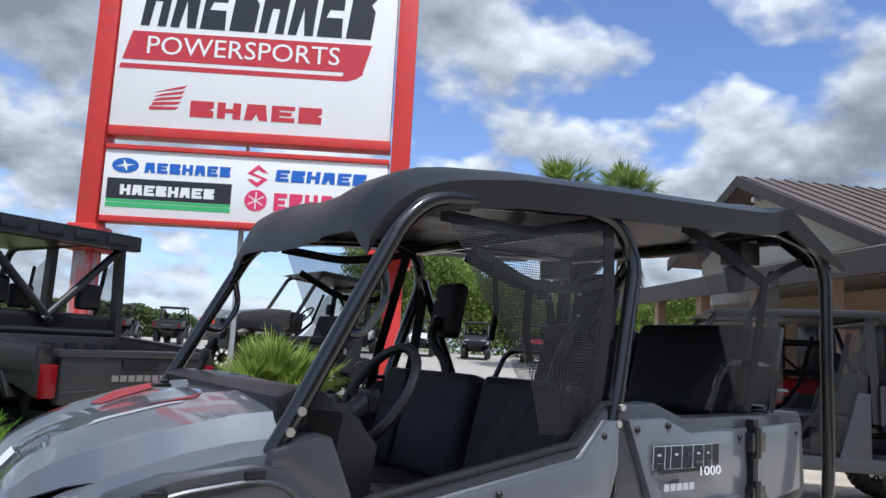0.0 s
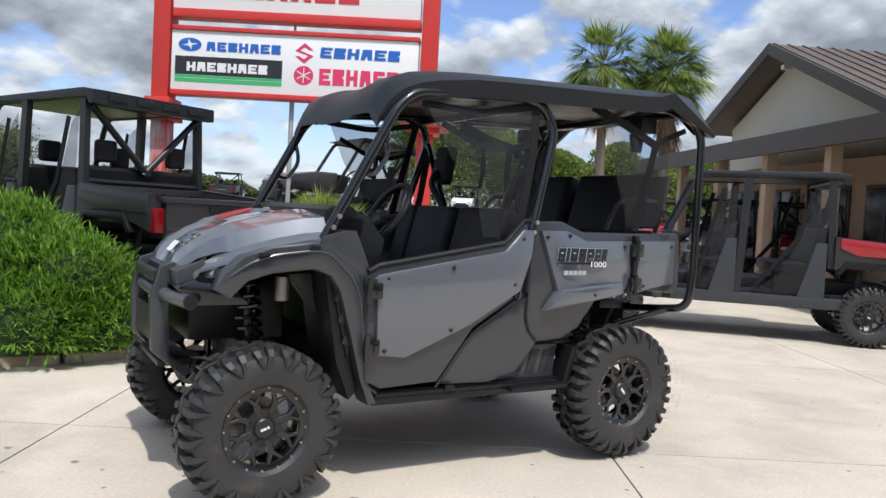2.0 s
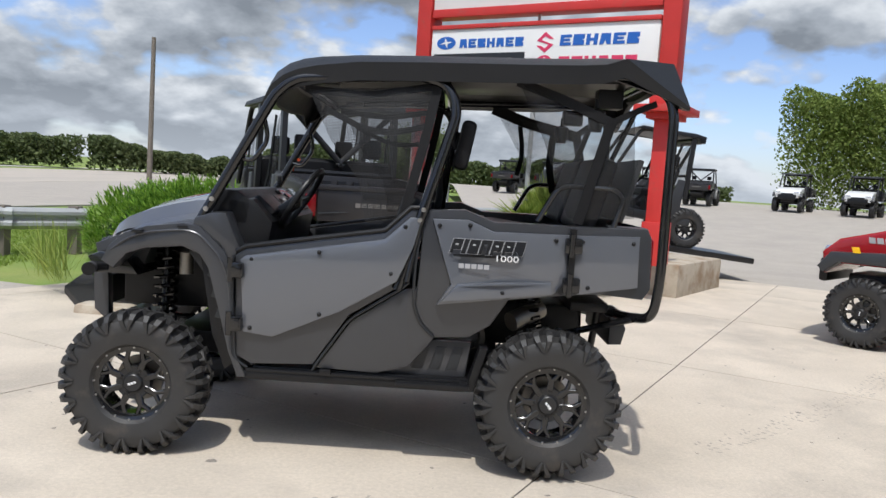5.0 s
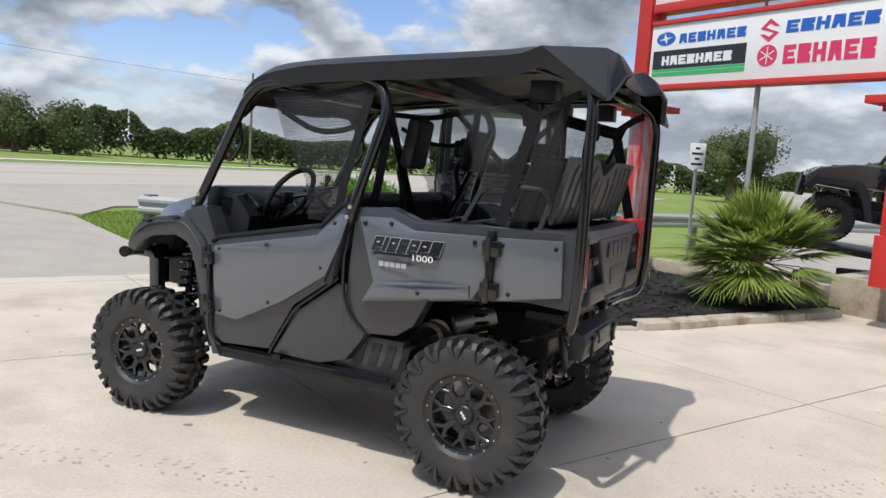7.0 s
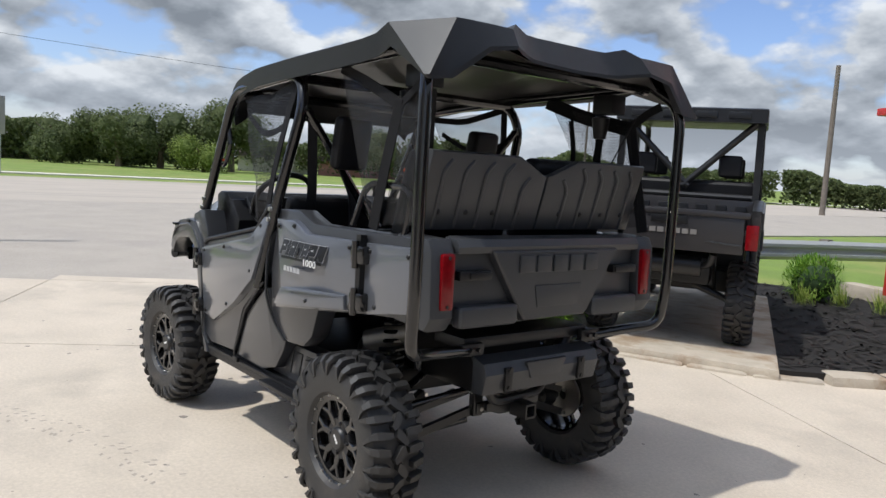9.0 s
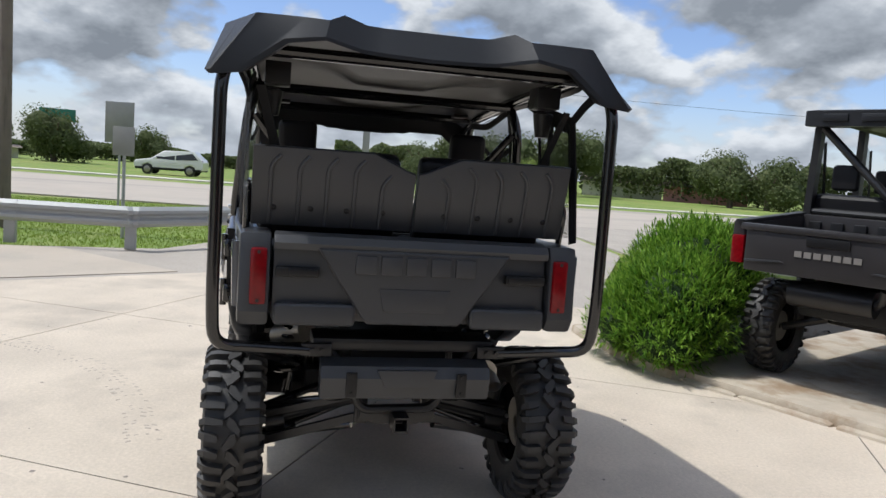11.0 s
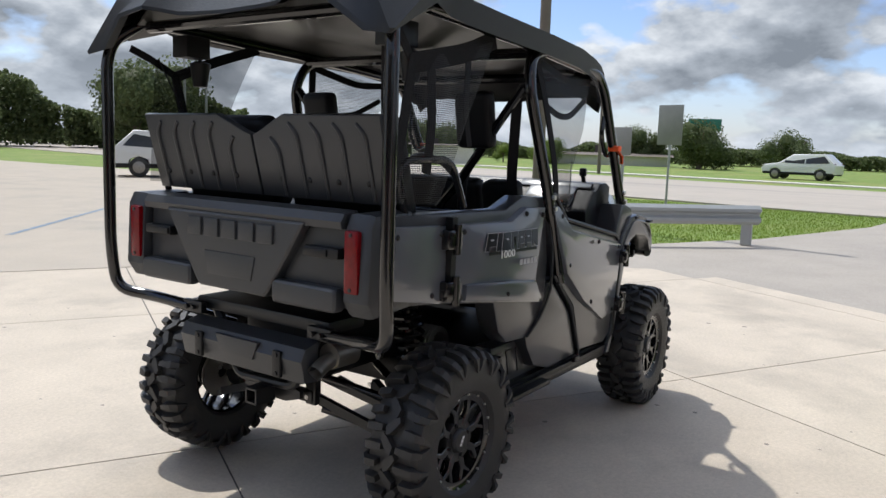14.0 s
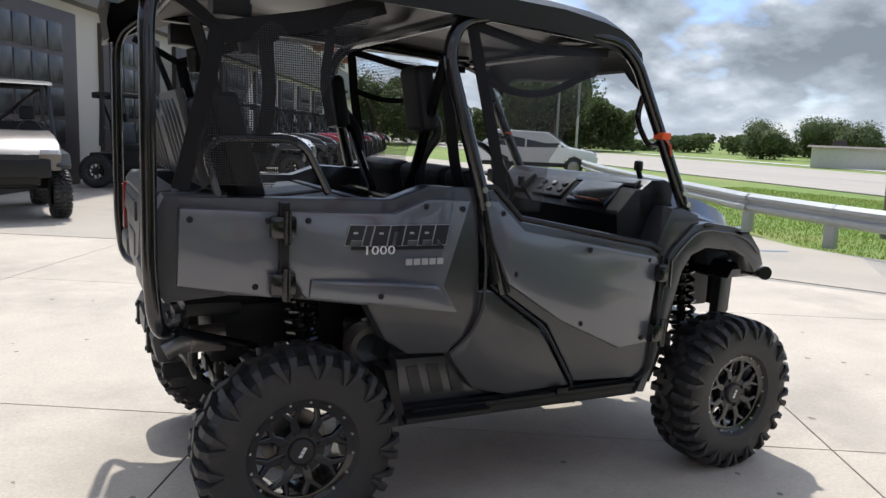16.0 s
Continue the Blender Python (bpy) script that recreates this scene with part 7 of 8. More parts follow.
# ---- other side-by-side vehicles ----
def side_by_side(label, colour, m, crew=False, bed=True, doors=True, gloss=None, roof=True, detail=True, group="", tail=True, badge=None, low=0.12, blocks=False):
    """A simpler utility vehicle: x ahead, wheels on z = 0."""
    t = thing("utility_vehicle", label, "utility vehicle", m, group)
    wb = 1.46 if crew else 1.02
    L0, L1 = -wb - 0.62, wb + 0.42
    cab0 = -wb + 0.42 if bed else -wb + 0.1
    cab1 = wb - 0.62
    for x in (wb, -wb):
        for s in (1, -1):
            add_wheel(t, x, s * 0.62, 0.36, s, 0, x * 40 + s * 30, detail, single=blocks)
    bm = bmesh.new()
    box(bm, (0, 0, 0.50), (2 * wb - 0.5, 1.20, 0.20), 0.04)
    box(bm, (0, 0, 0.62), (2 * wb + 0.5, 0.70, 0.24), 0.04)
    part("chassis", bm, BLACK_PLASTIC, t)
    bm = bmesh.new()
    prism(bm, [(L1, 0.72), (L1 + 0.04, 0.95), (L1 - 0.12, 1.10), (wb - 0.12, 1.22), (wb - 0.52, 1.27), (wb - 0.60, 0.95), (wb - 0.42, 0.90), (wb - 0.34, 0.84), (wb + 0.30, 0.84)], -0.60, 0.60, 0.05, seg=3, lean=None)
    hd = part("hood", bm, colour, t)
    for s in (1, -1):
        bm = bmesh.new()
        prism(bm, [(wb + 0.46, 0.80), (wb + 0.34, 0.96), (wb - 0.30, 1.00), (wb - 0.44, 0.86), (wb - 0.58, 0.42), (wb - 0.48, 0.40), (wb - 0.36, 0.70), (wb - 0.26, 0.86), (wb + 0.25, 0.86), (wb + 0.40, 0.74)], s * 0.52, s * 0.72, 0.02)
        part("front_fender", bm, PLASTIC, t)
        bm = bmesh.new()
        box(bm, (L1 - 0.02, s * 0.44, 0.97), (0.10, 0.24, 0.10), 0.03)
        part("headlight", bm, LENS_CLEAR, t)
        if badge:
            bm = bmesh.new()
            for i in range(5):
                letter_block(bm, wb - 0.35 + i * 0.075, 1.08, 0.06, 0.06, s * 0.601, s * 0.004, 0.2)
            part("badge", bm, DECAL_GREY, hd)
            bm = bmesh.new()
            prism(bm, [(wb + 0.05, 0.97), (wb + 0.12, 0.97), (wb + 0.14, 1.03), (wb + 0.07, 1.03)], s * 0.70, s * 0.725, 0.004)
            part("side_marker", bm, mat("amber_lens", (0.9, 0.5, 0.02), 0.2), t)
    bm = bmesh.new()
    box(bm, (L1 + 0.05, 0, 0.75), (0.10, 0.90, 0.26), 0.04)
    part("bumper", bm, BLACK_PLASTIC, t)
    bm = bmesh.new()
    box(bm, (L1 + 0.06, 0, 0.90), (0.05, 0.60, 0.10), 0.015)
    part("grille", bm, SATIN_BLACK, t)
    if bed:
        bm = bmesh.new()
        z0, z1 = 0.86, 1.34 - low
        w = 0.735
        for s in (1, -1):
            prism(bm, [(L0, z0), (L0, z1 - 0.02), (cab0, z1 + 0.06), (cab0, z0 - 0.02), (-wb + 0.45, z0), (-wb + 0.30, z0 + 0.08), (-wb - 0.30, z0 + 0.08)], s * (w - 0.09), s * w, 0.02)
        box(bm, ((L0 + cab0) / 2, 0, z0 + 0.08), (cab0 - L0, 1.36, 0.05))
        box(bm, (cab0 - 0.03, 0, (z0 + z1) / 2 + 0.03), (0.06, 1.40, z1 - z0 + 0.08), 0.01)
        part("cargo_bed", bm, CHARCOAL, t)
        for s in (1, -1):
            bm = bmesh.new()
            prism(bm, [(L0 + 0.02, z1 - 0.15), (L0 + 0.02, z1 + 0.0), (cab0 - 0.05, z1 + 0.075), (cab0 - 0.05, z1 - 0.05), (cab0 - 0.25, z1 - 0.13)], s * (w - 0.02), s * (w + 0.018), 0.02)
            part("bed_flank", bm, gloss or PLASTIC, t)
            bm = bmesh.new()
            prism(bm, [(-wb + 0.40, z0 - 0.01), (-wb + 0.30, z0 + 0.14), (-wb - 0.28, z0 + 0.14), (-wb - 0.38, z0 - 0.01), (-wb - 0.33, z0 - 0.02), (-wb - 0.25, z0 + 0.09), (-wb + 0.27, z0 + 0.09), (-wb + 0.35, z0 - 0.02)], s * (w - 0.10), s * (w + 0.025), 0.012)
            part("wheel_arch", bm, BLACK_PLASTIC, t)
            bm = bmesh.new()
            prism(bm, [(L0, z1 - 0.03), (cab0, z1 + 0.05), (cab0, z1 + 0.085), (L0, z1 + 0.012)], s * (w - 0.085), s * (w - 0.005), 0.012)
            part("bed_rail", bm, SATIN_BLACK, t)
        for k in range(7):
            bm = bmesh.new()
            box(bm, (cab0 - 0.075, -0.54 + k * 0.18, (z0 + z1) / 2 + 0.05), (0.035, 0.10, z1 - z0 - 0.06), 0.012)
            part("bed_rib", bm, BLACK_PLASTIC, t)
        bm = bmesh.new()
        box(bm, (L0 - 0.01, 0, 1.08 - low * 0.6), (0.07, 1.22, 0.46 - low * 0.8), 0.02)
        box(bm, (L0 - 0.02, 0, 1.31 - low), (0.09, 1.30, 0.05), 0.02)
        tg = part("tailgate", bm, CHARCOAL, t)
        bm = bmesh.new()
        prism(bm, [(0.60, 1.005 - low * 0.6), (0.34, 1.02 - low * 0.6), (0.30, 1.012 - low * 0.6), (0.60, 0.99 - low * 0.6)], L0 - 0.056, L0 - 0.044, 0.003, axis="x")
        prism(bm, [(-0.60, 1.005 - low * 0.6), (-0.34, 1.02 - low * 0.6), (-0.30, 1.012 - low * 0.6), (-0.60, 0.99 - low * 0.6)], L0 - 0.056, L0 - 0.044, 0.003, axis="x")
        part("gate_crease", bm, PLASTIC, tg)
        bm = bmesh.new()
        box(bm, (L0 - 0.05, 0, 1.21 - low * 0.8), (0.02, 0.30, 0.06), 0.008)
        part("gate_handle", bm, BLACK_PLASTIC, tg)
        bm = bmesh.new()
        for i in range(7):
            box(bm, (L0 - 0.05, 0.20 - i * 0.068, 1.10 - low * 0.7), (0.006, 0.052, 0.040))
        part("gate_lettering", bm, GREY_BAND, tg)
        for s in (1, -1):
            bm = bmesh.new()
            box(bm, (L0 + 0.01, s * 0.672, 1.105 - low * 0.8), (0.10, 0.10, 0.20), 0.012)
            part("tail_light", bm, LENS_RED, t, "red tail light")
            bm = bmesh.new()
            rod(bm, (-wb, s * 0.2, 0.48), (-wb, s * 0.55, 0.36), 0.03, 8)
            rod(bm, (-wb + 0.1, s * 0.35, 0.42), (-wb + 0.05, s * 0.32, 0.86), 0.045, 10)
            part("rear_axle", bm, SATIN_BLACK, t)
        bm = bmesh.new()
        rod(bm, (L0 + 0.18, -0.28, 0.68), (L0 + 0.18, 0.32, 0.68), 0.09, 14)
        tube(bm, [(L0 + 0.16, -0.28, 0.68), (L0 + 0.06, -0.36, 0.72), (L0 + 0.02, -0.38, 0.80)], 0.03, 10, 0.05)
        part("exhaust", bm, SATIN_BLACK, t)
    # cage and roof
    for s in (1, -1):
        bm = bmesh.new()
        tube(bm, [(wb - 0.52, s * 0.66, 1.05), (cab1 - 0.30, s * 0.62, 1.96), (cab0 + 0.1, s * 0.62, 1.99)], 0.032, 10, 0.12)
        part("front_pillar", bm, SATIN_BLACK, t)
        bm = bmesh.new()
        tube(bm, [(cab0 + 0.02, s * 0.66, 0.90), (cab0 + 0.06, s * 0.64, 1.98)], 0.03, flat=(0.06, 0.08))
        part("rear_pillar", bm, SATIN_BLACK, t)
        if crew:
            bm = bmesh.new()
            tube(bm, [(0.02, s * 0.67, 0.55), (-0.05, s * 0.65, 1.97)], 0.03, flat=(0.06, 0.09))
            part("middle_pillar", bm, SATIN_BLACK, t)
        bm = bmesh.new()
        tube(bm, [(cab0 + 0.03, s * 0.60, 1.90), (cab0 + 0.02, -s * 0.03, 1.42 - low * 0.5)], 0.032, 10)
        part("cage_brace", bm, SATIN_BLACK, t)
    for x, z in ((cab0 + 0.03, 1.38 - low * 0.7), (cab0 + 0.05, 1.93)):
        bm = bmesh.new()
        tube(bm, [(x, -0.63, z), (x, 0.63, z)], 0.027, 8)
        part("cage_bar", bm, SATIN_BLACK, t)
    if roof:
        bm = bmesh.new()
        prism(bm, [(cab1 - 0.18, 1.955), (cab1 - 0.30, 2.01), (cab0 + 0.05, 2.045), (cab0 - 0.14, 2.02), (cab0 - 0.14, 1.90), (cab0 - 0.06, 1.90), (cab0 - 0.02, 1.96)], -0.70, 0.70, 0.025)
        rf = part("roof", bm, ROOF_PLASTIC, t)
        for k in range(4):
            bm = bmesh.new()
            box(bm, (cab0 - 0.145, -0.45 + k * 0.3, 1.965), (0.02, 0.2, 0.06), 0.008)
            part("roof_rib", bm, ROOF_PLASTIC, rf)
    # seats
    rows = [cab0 + 0.55 if not crew else 0.30] + ([cab0 + 0.42] if crew else [])
    for x in rows:
        bm = bmesh.new()
        box(bm, (x, 0, 0.88), (0.50, 1.28, 0.14), 0.05, None, 3)
        part("seat_cushion", bm, VINYL, t)
        bm = bmesh.new()
        box(bm, (x - 0.27, 0, 1.16), (0.13, 1.28, 0.46), 0.05, Euler((0, radians(-10), 0)).to_matrix(), 3)
        part("seat_back", bm, VINYL, t)
        bm = bmesh.new()
        box(bm, (x, 0, 0.70), (0.42, 1.2, 0.28), 0.02)
        part("seat_base", bm, BLACK_PLASTIC, t)
        for y in (-0.40, 0.40):
            bm = bmesh.new()
            box(bm, (x - 0.33, y, 1.52), (0.08, 0.22, 0.20), 0.04, None, 3)
            part("headrest", bm, VINYL, t)
    bm = bmesh.new()
    box(bm, (cab1 - 0.02, 0, 1.08), (0.24, 1.22, 0.34), 0.05)
    part("dashboard", bm, BLACK_PLASTIC, t)
    bm = bmesh.new()
    ring = [Vector((cab1 - 0.26, 0.36, 1.26)) + Euler((0, radians(-35), 0)).to_matrix() @ Vector((0, 0.17 * math.cos(k * 0.3927), 0.17 * math.sin(k * 0.3927))) for k in range(16)]
    tube(bm, ring, 0.016, 8, closed=True)
    rod(bm, (cab1 - 0.26, 0.36, 1.25), (cab1 - 0.1, 0.36, 1.14), 0.03)
    part("steering_wheel", bm, BLACK_PLASTIC, t)
    if doors:
        for s in (1, -1):
            spans = [(cab1 - 0.30, 0.05), (-0.12, cab0 + 0.08)] if crew else [(cab1 - 0.30, cab0 + 0.08)]
            for a, b in spans:
                bm = bmesh.new()
                sheet(bm, [[(b + 0.02, s * 0.67, 1.86), (b + 0.10, s * 0.66, 1.80), (b + 0.16, s * 0.66, 1.74)], [(b + 0.02, s * 0.69, 1.35), (b + 0.16, s * 0.685, 1.28), (b + 0.30, s * 0.68, 1.22)], [(b + 0.02, s * 0.70, 0.92), (b + 0.3 * (a - b), s * 0.70, 0.86), (b + 0.6 * (a - b), s * 0.69, 0.80)], [(b + 0.02, s * 0.69, 0.58), (b + 0.45 * (a - b), s * 0.69, 0.58), (a - 0.05, s * 0.68, 0.58)]])
                part("door_net", bm, FINE_NET, t)
                bm = bmesh.new()
                tube(bm, [(b + 0.18, s * 0.675, 1.80), (b + 0.32, s * 0.69, 1.24), (a - 0.05, s * 0.69, 0.62)], 0.02, flat=(0.01, 0.05))
                part("net_strap", bm, WEBBING, t)
                bm = bmesh.new()
                prism(bm, [(b + 0.0, 0.50), (b, 1.20), (b + 0.12, 1.20), (b + 0.30, 0.56), (b + 0.32, 0.50)], s * 0.66, s * 0.715, 0.015)
                part("door_post", bm, PLASTIC, t)
            bm = bmesh.new()
            box(bm, ((cab0 + cab1) / 2 - 0.1, s * 0.66, 0.48), (cab1 - cab0 + 0.1, 0.12, 0.14), 0.03)
            part("sill", bm, PLASTIC, t)
    return t


RED_BODY = mat("red_body_paint", (0.33, 0.010, 0.016), 0.25, vary=0.05, coat=0.6)
WHITE_BODY = mat("white_body_paint", (0.72, 0.72, 0.71), 0.3, vary=0.04, coat=0.5)
BLUE_BODY = mat("blue_body_paint", (0.03, 0.12, 0.33), 0.28, vary=0.06, coat=0.5)
STEEL_BLUE = mat("pale_blue_body_paint", (0.20, 0.29, 0.36), 0.3, vary=0.05, coat=0.5)
BRONZE = mat("bronze_grey_body_paint", (0.13, 0.115, 0.10), 0.32, metal=0.3, vary=0.06, coat=0.5)
SILVER = mat("silver_brown_body_paint", (0.17, 0.148, 0.135), 0.35, metal=0.3, vary=0.06, coat=0.4)
CHARCOAL = mat("charcoal_body_paint", (0.021, 0.019, 0.020), 0.42, vary=0.08, coat=0.2)

# dark crew vehicle on the pad, its tailgate to the yard
hx, hy = 0.455, -0.890
rear = Vector((0.12, -3.32, 0))
c = rear + Vector((hx, hy, 0)) * 2.09
side_by_side("dark grey crew utility pickup parked on a concrete pad", CHARCOAL, pose(c.x, c.y, 0.085, 0, 0, math.degrees(math.atan2(hy, hx))) @ Matrix.Diagonal((1, 1, 1.07, 1)), crew=True, gloss=CHARCOAL, low=0.19, blocks=True)
# red crew vehicle
side_by_side("red and black crew utility vehicle parked on the concrete", RED_BODY, pose(-6.40, -2.80, 0.0, 0, 0, -45), crew=True, badge=True, gloss=RED_BODY, low=0.14, blocks=True)
# vehicle on a trailer behind the sign
side_by_side("bronze-grey sport utility vehicle standing on a low trailer", BRONZE, pose(-3.9, -9.9, 0.62, 0, -7, 2), bed=False, doors=True, detail=False)
bm = bmesh.new()
box(bm, (0, 0, 0.60), (4.2, 1.7, 0.10), 0.01, Euler((0, radians(-5), 0)).to_matrix())
box(bm, (0.4, 0.8, 0.30), (1.2, 0.1, 0.25), 0.02)
trailer = thing("trailer", "low dark utility trailer with steel deck", "trailer", pose(-4.1, -9.9, -0.05, 0, 0, 2))
part("deck", bm, SATIN_BLACK, trailer)
for s in (1, -1):
    bm = bmesh.new()
    lathe(bm, [(0.12, -0.1), (0.30, -0.1), (0.33, -0.05), (0.33, 0.05), (0.30, 0.1), (0.12, 0.1)], 24, cap=True)
    bmesh.ops.translate(bm, vec=(-0.1, s * 0.98, 0.33), verts=bm.verts)
    part("trailer_wheel", bm, RUBBER, trailer)

# rows of stock in the yards
kinds = [side_by_side("white two-seat utility vehicle in the sales row", WHITE_BODY, pose(-19.5, -36.0, lot_z(-19.5, -36.0), 0, 0, 52), doors=False, detail=False, group="vehicles in the sales rows")]
kinds.append(side_by_side("red two-seat utility vehicle in the sales row", RED_BODY, pose(-17.3, -13.8, lot_z(-17.3, -13.8), 0, 0, 40), doors=False, detail=False, group="vehicles in the sales rows"))
kinds.append(side_by_side("pale blue two-seat utility vehicle in the sales row", STEEL_BLUE, pose(-18.6, -17.5, lot_z(-18.6, -17.5), 0, 0, 40), doors=False, detail=False, group="vehicles in the sales rows"))
kinds.append(side_by_side("dark two-seat utility vehicle in the sales row", CHARCOAL, pose(-13.0, -40.0, lot_z(-13, -40), 0, 0, 60), doors=False, detail=False, group="vehicles in the sales rows"))
spots = [(3, -10.5, -41.5, 240), (3, -15.5, -38.5, 240), (3, -8.0, -43.0, 240), (0, -22.0, -33.8, 50), (3, -24.0, -31.5, 50), (1, -26.0, -29.0, 50), (2, -19.8, -19.6, 40), (3, -12.6, -8.0, 35), (3, -15.2, -10.6, 40), (1, -14.0, -6.8, 35), (3, -5.5, -44.5, 240), (0, -28, -27, 50)]
for k, x, y, yaw in spots:
    copy_thing(kinds[k], pose(x, y, lot_z(x, y), 0, 0, yaw))
# along the workshop
golf = side_by_side("silver-brown utility vehicle facing the yard by the workshop", SILVER, pose(-2.45, 10.44, 0, 0, 0, -82), doors=False, detail=False)
side_by_side("blue sport utility vehicle by the workshop doors", BLUE_BODY, pose(0.27, 15.14, 0, 0, 0, -22), bed=False, doors=False, detail=False)
row = [(0, 3.2), (3, 5.6), (3, 8.0), (1, 10.6), (1, 13.2), (0, 15.8), (1, 18.4), (1, 21.2), (3, 24), (0, 27), (1, 30), (3, 33.5)]
for k, s in row:
    p = WQ + Vector((0.4523, 0.8919, 0)) * s + Vector((0.8919, -0.4523, 0)) * 3.0
    copy_thing(kinds[k], pose(p.x, p.y, 0, 0, 0, -25 + (s % 3) * 3))


# ---- white cars on the road and in the bays ----
def white_car(m, label):
    t = thing("car", label, "car", m, "white cars")
    side = [(2.20, 0.42), (2.24, 0.72), (2.05, 0.92), (1.15, 1.06), (0.35, 1.60), (-1.55, 1.66), (-2.15, 1.10), (-2.26, 0.95), (-2.24, 0.42), (-1.78, 0.36), (-1.70, 0.62), (-1.40, 0.74), (-1.10, 0.62), (-1.02, 0.34), (0.98, 0.34), (1.06, 0.62), (1.36, 0.74), (1.66, 0.62), (1.74, 0.36)]
    bm = bmesh.new()
    prism(bm, side, -0.88, 0.88, 0.06, seg=3, lean=lambda p, q: (0.16 if q == 0 else -0.16) * max(0, p[1] - 1.0) / 0.66)
    body = part("body", bm, WHITE_BODY, t)
    for s in (1, -1):
        for pts in ([(1.0, 1.06), (0.30, 1.54), (-0.42, 1.60), (-0.42, 1.02)], [(-0.48, 1.02), (-0.48, 1.60), (-1.48, 1.60), (-1.92, 1.10)]):
            bm = bmesh.new()
            prism(bm, pts, s * 0.80, s * 0.885, 0.008, lean=lambda p, q: -s * 0.17 * max(0, p[1] - 1.0) / 0.66)
            part("window", bm, DARK_GLASS, body)
        for x in (1.36, -1.40):
            bm = bmesh.new()
            lathe(bm, [(0.02, 0.10), (0.20, 0.11), (0.23, 0.10), (0.33, 0.09), (0.345, 0.05), (0.345, -0.09), (0.1, -0.10)], 24)
            w = part("wheel", bm, RUBBER, t)
            w.matrix_local = pose(x, s * 0.79, 0.345, 0, 0, 0 if s > 0 else 180)
            bm = bmesh.new()
            lathe(bm, [(0.01, 0.125), (0.06, 0.122), (0.19, 0.115), (0.21, 0.108)], 20)
            part("rim", bm, DULL_STEEL, w)
        bm = bmesh.new()
        box(bm, (-0.02, s * 0.875, 0.40), (4.3, 0.03, 0.16), 0.01)
        part("side_skirt", bm, BLACK_PLASTIC, t)
        bm = bmesh.new()
        box(bm, (-2.14, s * 0.70, 1.0), (0.14, 0.26, 0.16), 0.03)
        part("tail_light", bm, LENS_RED, t)
        bm = bmesh.new()
        box(bm, (2.10, s * 0.66, 0.83), (0.16, 0.34, 0.10), 0.03)
        part("headlight", bm, LENS_CLEAR, t)
        bm = bmesh.new()
        box(bm, (0.80, s * 0.97, 1.10), (0.14, 0.16, 0.12), 0.04)
        part("wing_mirror", bm, WHITE_BODY, t)
    bm = bmesh.new()
    prism(bm, [(1.12, 1.10), (0.42, 1.58), (0.36, 1.57), (1.05, 1.07)], -0.70, 0.70, 0.01)
    part("windscreen", bm, DARK_GLASS, body)
    return t


white_car(pose(15.01, 21.72, 0, 0, 0, -37), "white family car parked by the guard rail")
white_car(pose(50.5, 6.0, -0.05, 0, 0, 80), "white family car beyond the wide road")

# short grass by the drive and along the rails
GRASS_BLADE = leafy("grass_blade", (0.17, 0.25, 0.04), (0.27, 0.36, 0.075))
rnd = random.Random(31)
bm = bmesh.new()
for k in range(110000):
    if k % 3:
        x, y = rnd.uniform(7.8, 20.0), rnd.uniform(-1.0, 16.0)
        if y < -0.8 + (x - 15.6) * -0.31 or x < 8.2 + max(0, y - 4) * 0.38 or (x < 11 and y < 2.0 - (x - 8.4) * 0.5):
            continue
    else:
        x, y = rnd.uniform(5.0, 11.4), rnd.uniform(-12.0, -4.2)
        if y > -4.6 - (x - 6.2) * 0.5 or (x > 10.6 and y > -7.3 - (x - 10.6) * 0.17):
            continue
    h, a = rnd.uniform(0.02, 0.06), rnd.uniform(0, 6.28)
    d = Vector((math.cos(a) * 0.5, math.sin(a) * 0.5, 1)) * h
    n = Vector((-math.sin(a), math.cos(a), 0)) * rnd.uniform(0.006, 0.014)
    p = Vector((x, y, -0.062))
    bm.faces.new([bm.verts.new(q) for q in (p - n, p + n, p + d)])
solid("rough_grass", bm, GRASS_BLADE, "short uneven green grass on the verge", "grass", kind="stuff")

# ---- concrete slabs ----
bm = bmesh.new()
prism(bm, [uv(-14, -11)[:2], uv(5.2, -11)[:2], uv(5.2, 3.06)[:2], uv(4.84, 3.06)[:2], uv(4.84, 3.8)[:2], uv(1.80, 5.6)[:2], uv(-14, 5.6)[:2]], -0.15, -0.006, axis="z")
pavement = solid("pavement", bm, JOINT, "pale concrete apron with narrow joints", "concrete apron", kind="structure")
us = [-14, -10.405, -7.355, -4.305, -1.255, 1.795, 4.845, 5.2]
vs = [-11, -9.136, -6.086, -3.036, 0.014, 3.064, 5.6]
for a, b in zip(us, us[1:]):
    for c, d in zip(vs, vs[1:]):
        g = 0.005
        pts = [(a + g, c + g), (b - g, c + g), (b - g, d - g), (a + g, d - g)]
        if a > 1.7 and d > 5:
            pts = [(a + g, c + g), (min(b, 5.2) - g, c + g), (min(b, 5.2) - g, 3.8), (a + g, 5.6)] if b < 4.9 else []
        if not pts:
            continue
        bm = bmesh.new()
        prism(bm, [uv(*p)[:2] for p in pts], -0.005, 0.0, axis="z")
        part("slab", bm, CONCRETE, pavement)

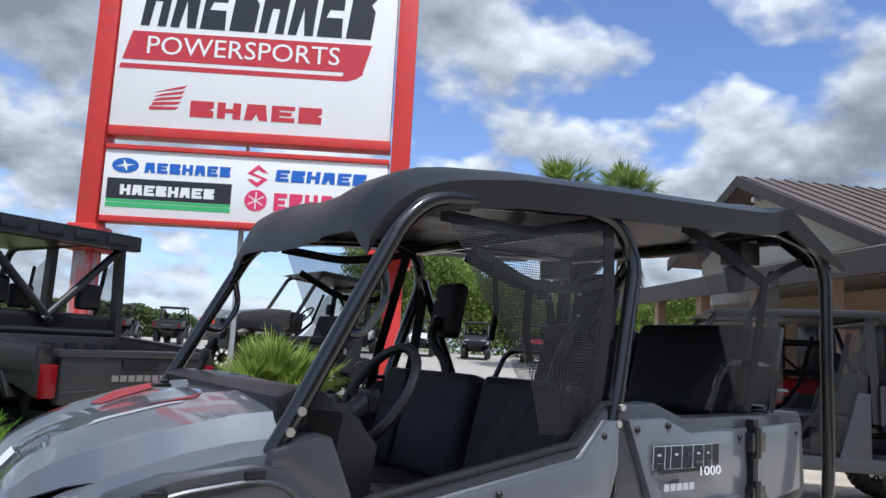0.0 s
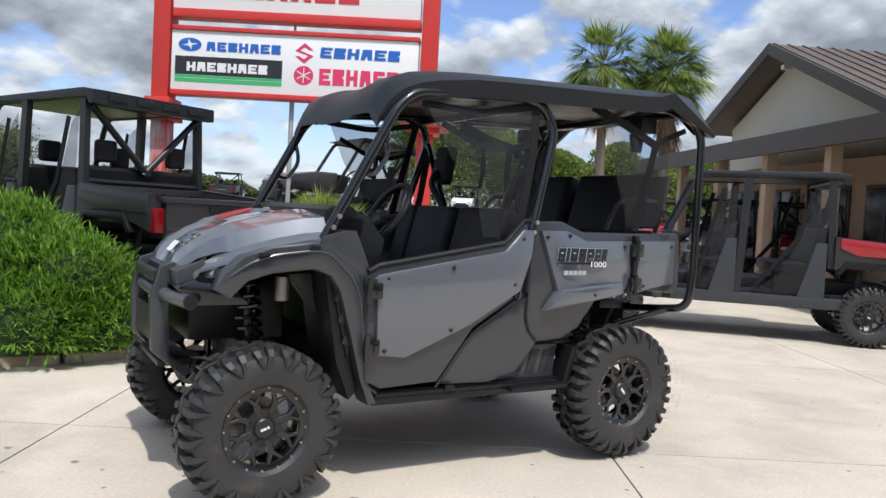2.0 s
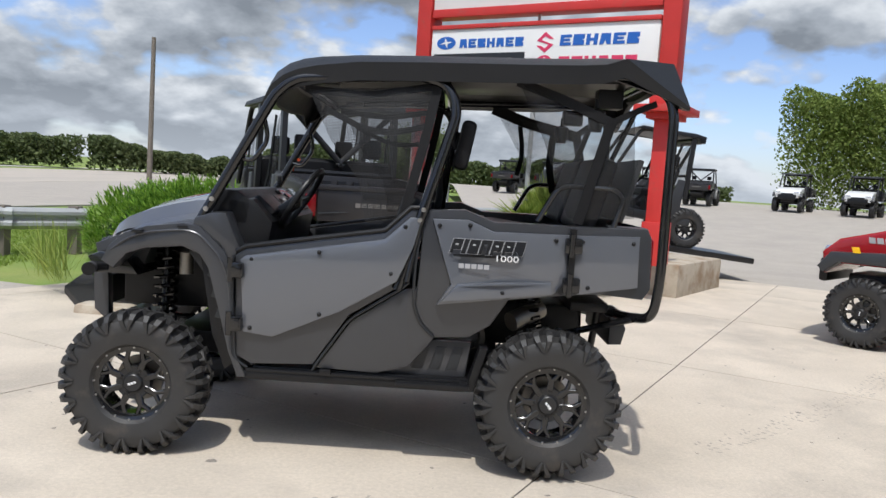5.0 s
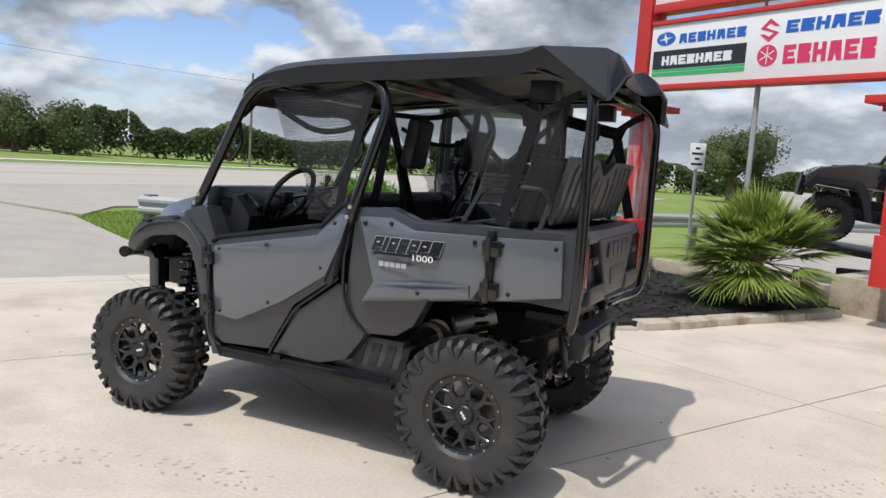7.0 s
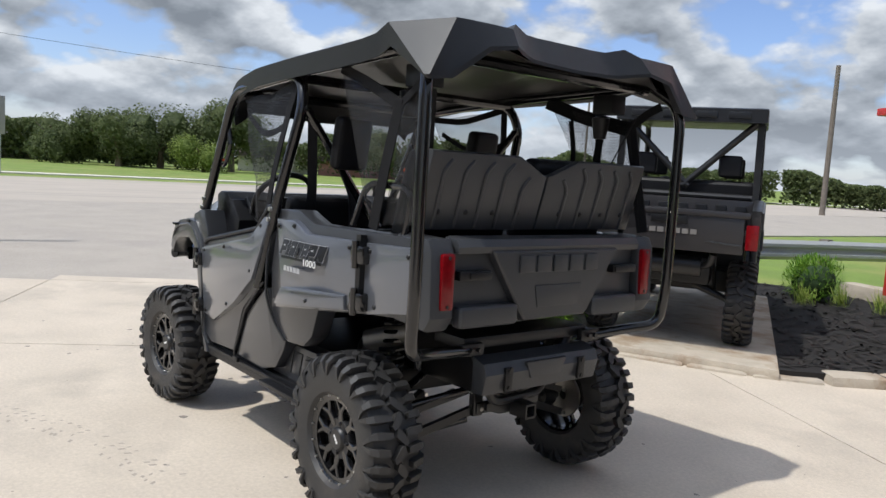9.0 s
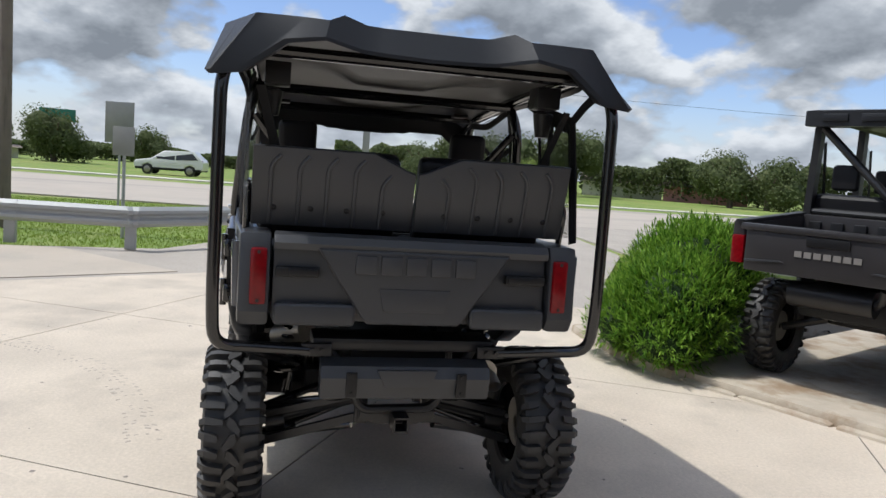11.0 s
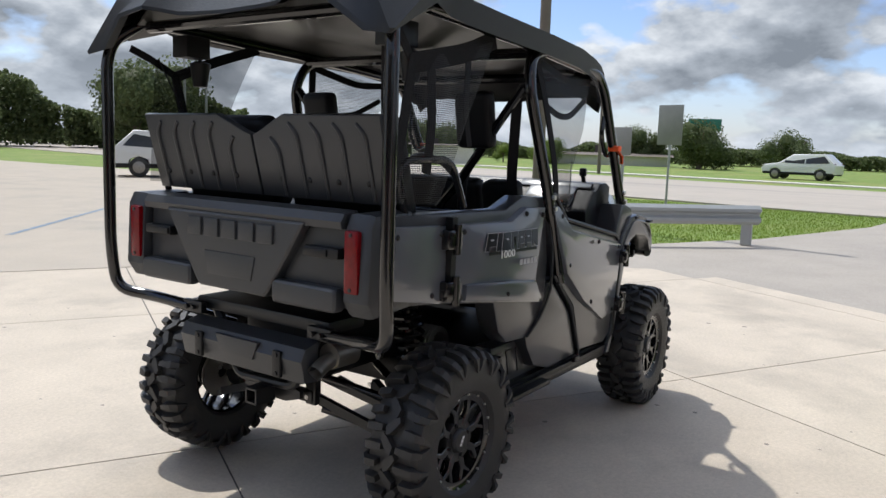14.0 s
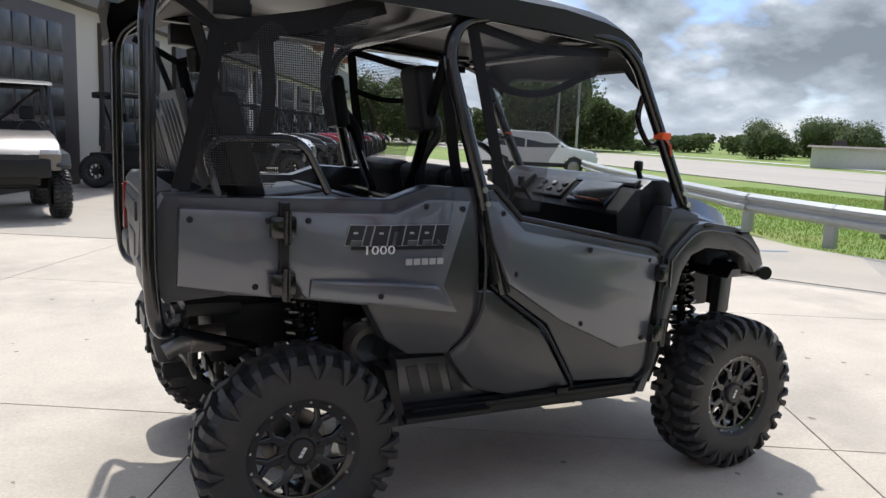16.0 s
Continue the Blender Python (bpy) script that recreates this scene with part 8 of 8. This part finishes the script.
# ---- marks on the paving ----
BAY_BLUE = mat("bay_paint", (0.16, 0.24, 0.33), 0.8, vary=0.35, scale=12, stain=(0.40, 0.36, 0.31), stain_scale=9, stain_at=0.55)
bay_marks = thing("bay_marking", "worn blue painted lines of parking bays", "bay marking", kind="structure")
for a, b in (((4.92, 5.27), (9.37, 6.51)), ((6.06, 6.53), (9.37, 6.51)), ((4.92, 5.27), (7.38, 4.08)), ((5.83, 5.54), (6.56, 6.51)), ((6.84, 5.8), (7.46, 6.53)), ((7.85, 6.07), (8.37, 6.55)), ((3.69, 7.42), (7.31, 10.49)), ((2.25, 9.07), (5.86, 12.14))):
    a, b = Vector((*a, 0)), Vector((*b, 0))
    n = (b - a).normalized().cross(Vector((0, 0, 1))) * 0.05
    bm = bmesh.new()
    bm.faces.new([bm.verts.new((p.x, p.y, 0.0005)) for p in (a - n, b - n, b + n, a + n)])
    part("painted_line", bm, BAY_BLUE, bay_marks)
# faint tread prints left by tyres
PRINT = mat("tread_print", (0.37, 0.325, 0.275), 0.9, vary=0.2, scale=14)
rnd = random.Random(77)
for name, line in (("tread_print", [(2.3, 2.75), (1.98, 2.42), (1.48, 1.79), (0.9, 1.45), (0.35, 1.24), (-0.3, 1.12)]), ("tread_print", [(-2.1, 0.1), (-2.9, -0.55), (-3.8, -1.35), (-4.6, -2.3)])):
    bm = bmesh.new()
    pts = rounded([(x, y, 0) for x, y in line], 0.5, 8)
    for p, q in zip(pts, pts[1:]):
        d = q - p
        count = max(1, int(d.length / 0.045))
        t, side = d.normalized(), d.normalized().cross(Vector((0, 0, 1)))
        for k in range(count):
            c = p.lerp(q, k / count)
            for o in (-0.075, -0.025, 0.03, 0.08):
                if rnd.random() < 0.45:
                    continue
                e = c + side * (o + rnd.uniform(-0.008, 0.008))
                w, l = rnd.uniform(0.008, 0.016), rnd.uniform(0.006, 0.012)
                bm.faces.new([bm.verts.new(e + side * w * i + t * (l * j + w * i * (0.5 if o > 0 else -0.5)) + Vector((0, 0, 0.0012))) for i, j in ((-1, -1), (1, -1), (1, 1), (-1, 1))])
    solid(name, bm, PRINT, "faint dusty tread marks on the concrete", "tread marks", kind="stuff")
# small oil spots and grit on the slabs
bm = bmesh.new()
for k in range(260):
    x, y = rnd.uniform(-6.5, 3.5), rnd.uniform(-3.0, 4.0)
    r = abs(rnd.gauss(0, 0.010)) + 0.004
    a0 = rnd.uniform(0, 6)
    bm.faces.new([bm.verts.new((x + r * rnd.uniform(0.6, 1.2) * math.cos(a0 + i * 1.047), y + r * rnd.uniform(0.6, 1.2) * math.sin(a0 + i * 1.047), 0.0012)) for i in range(6)])
solid("grit", bm, mat("grit", (0.24, 0.21, 0.18), 0.9, vary=0.4, scale=30), "small dark specks and grit on the concrete", "grit", kind="stuff")
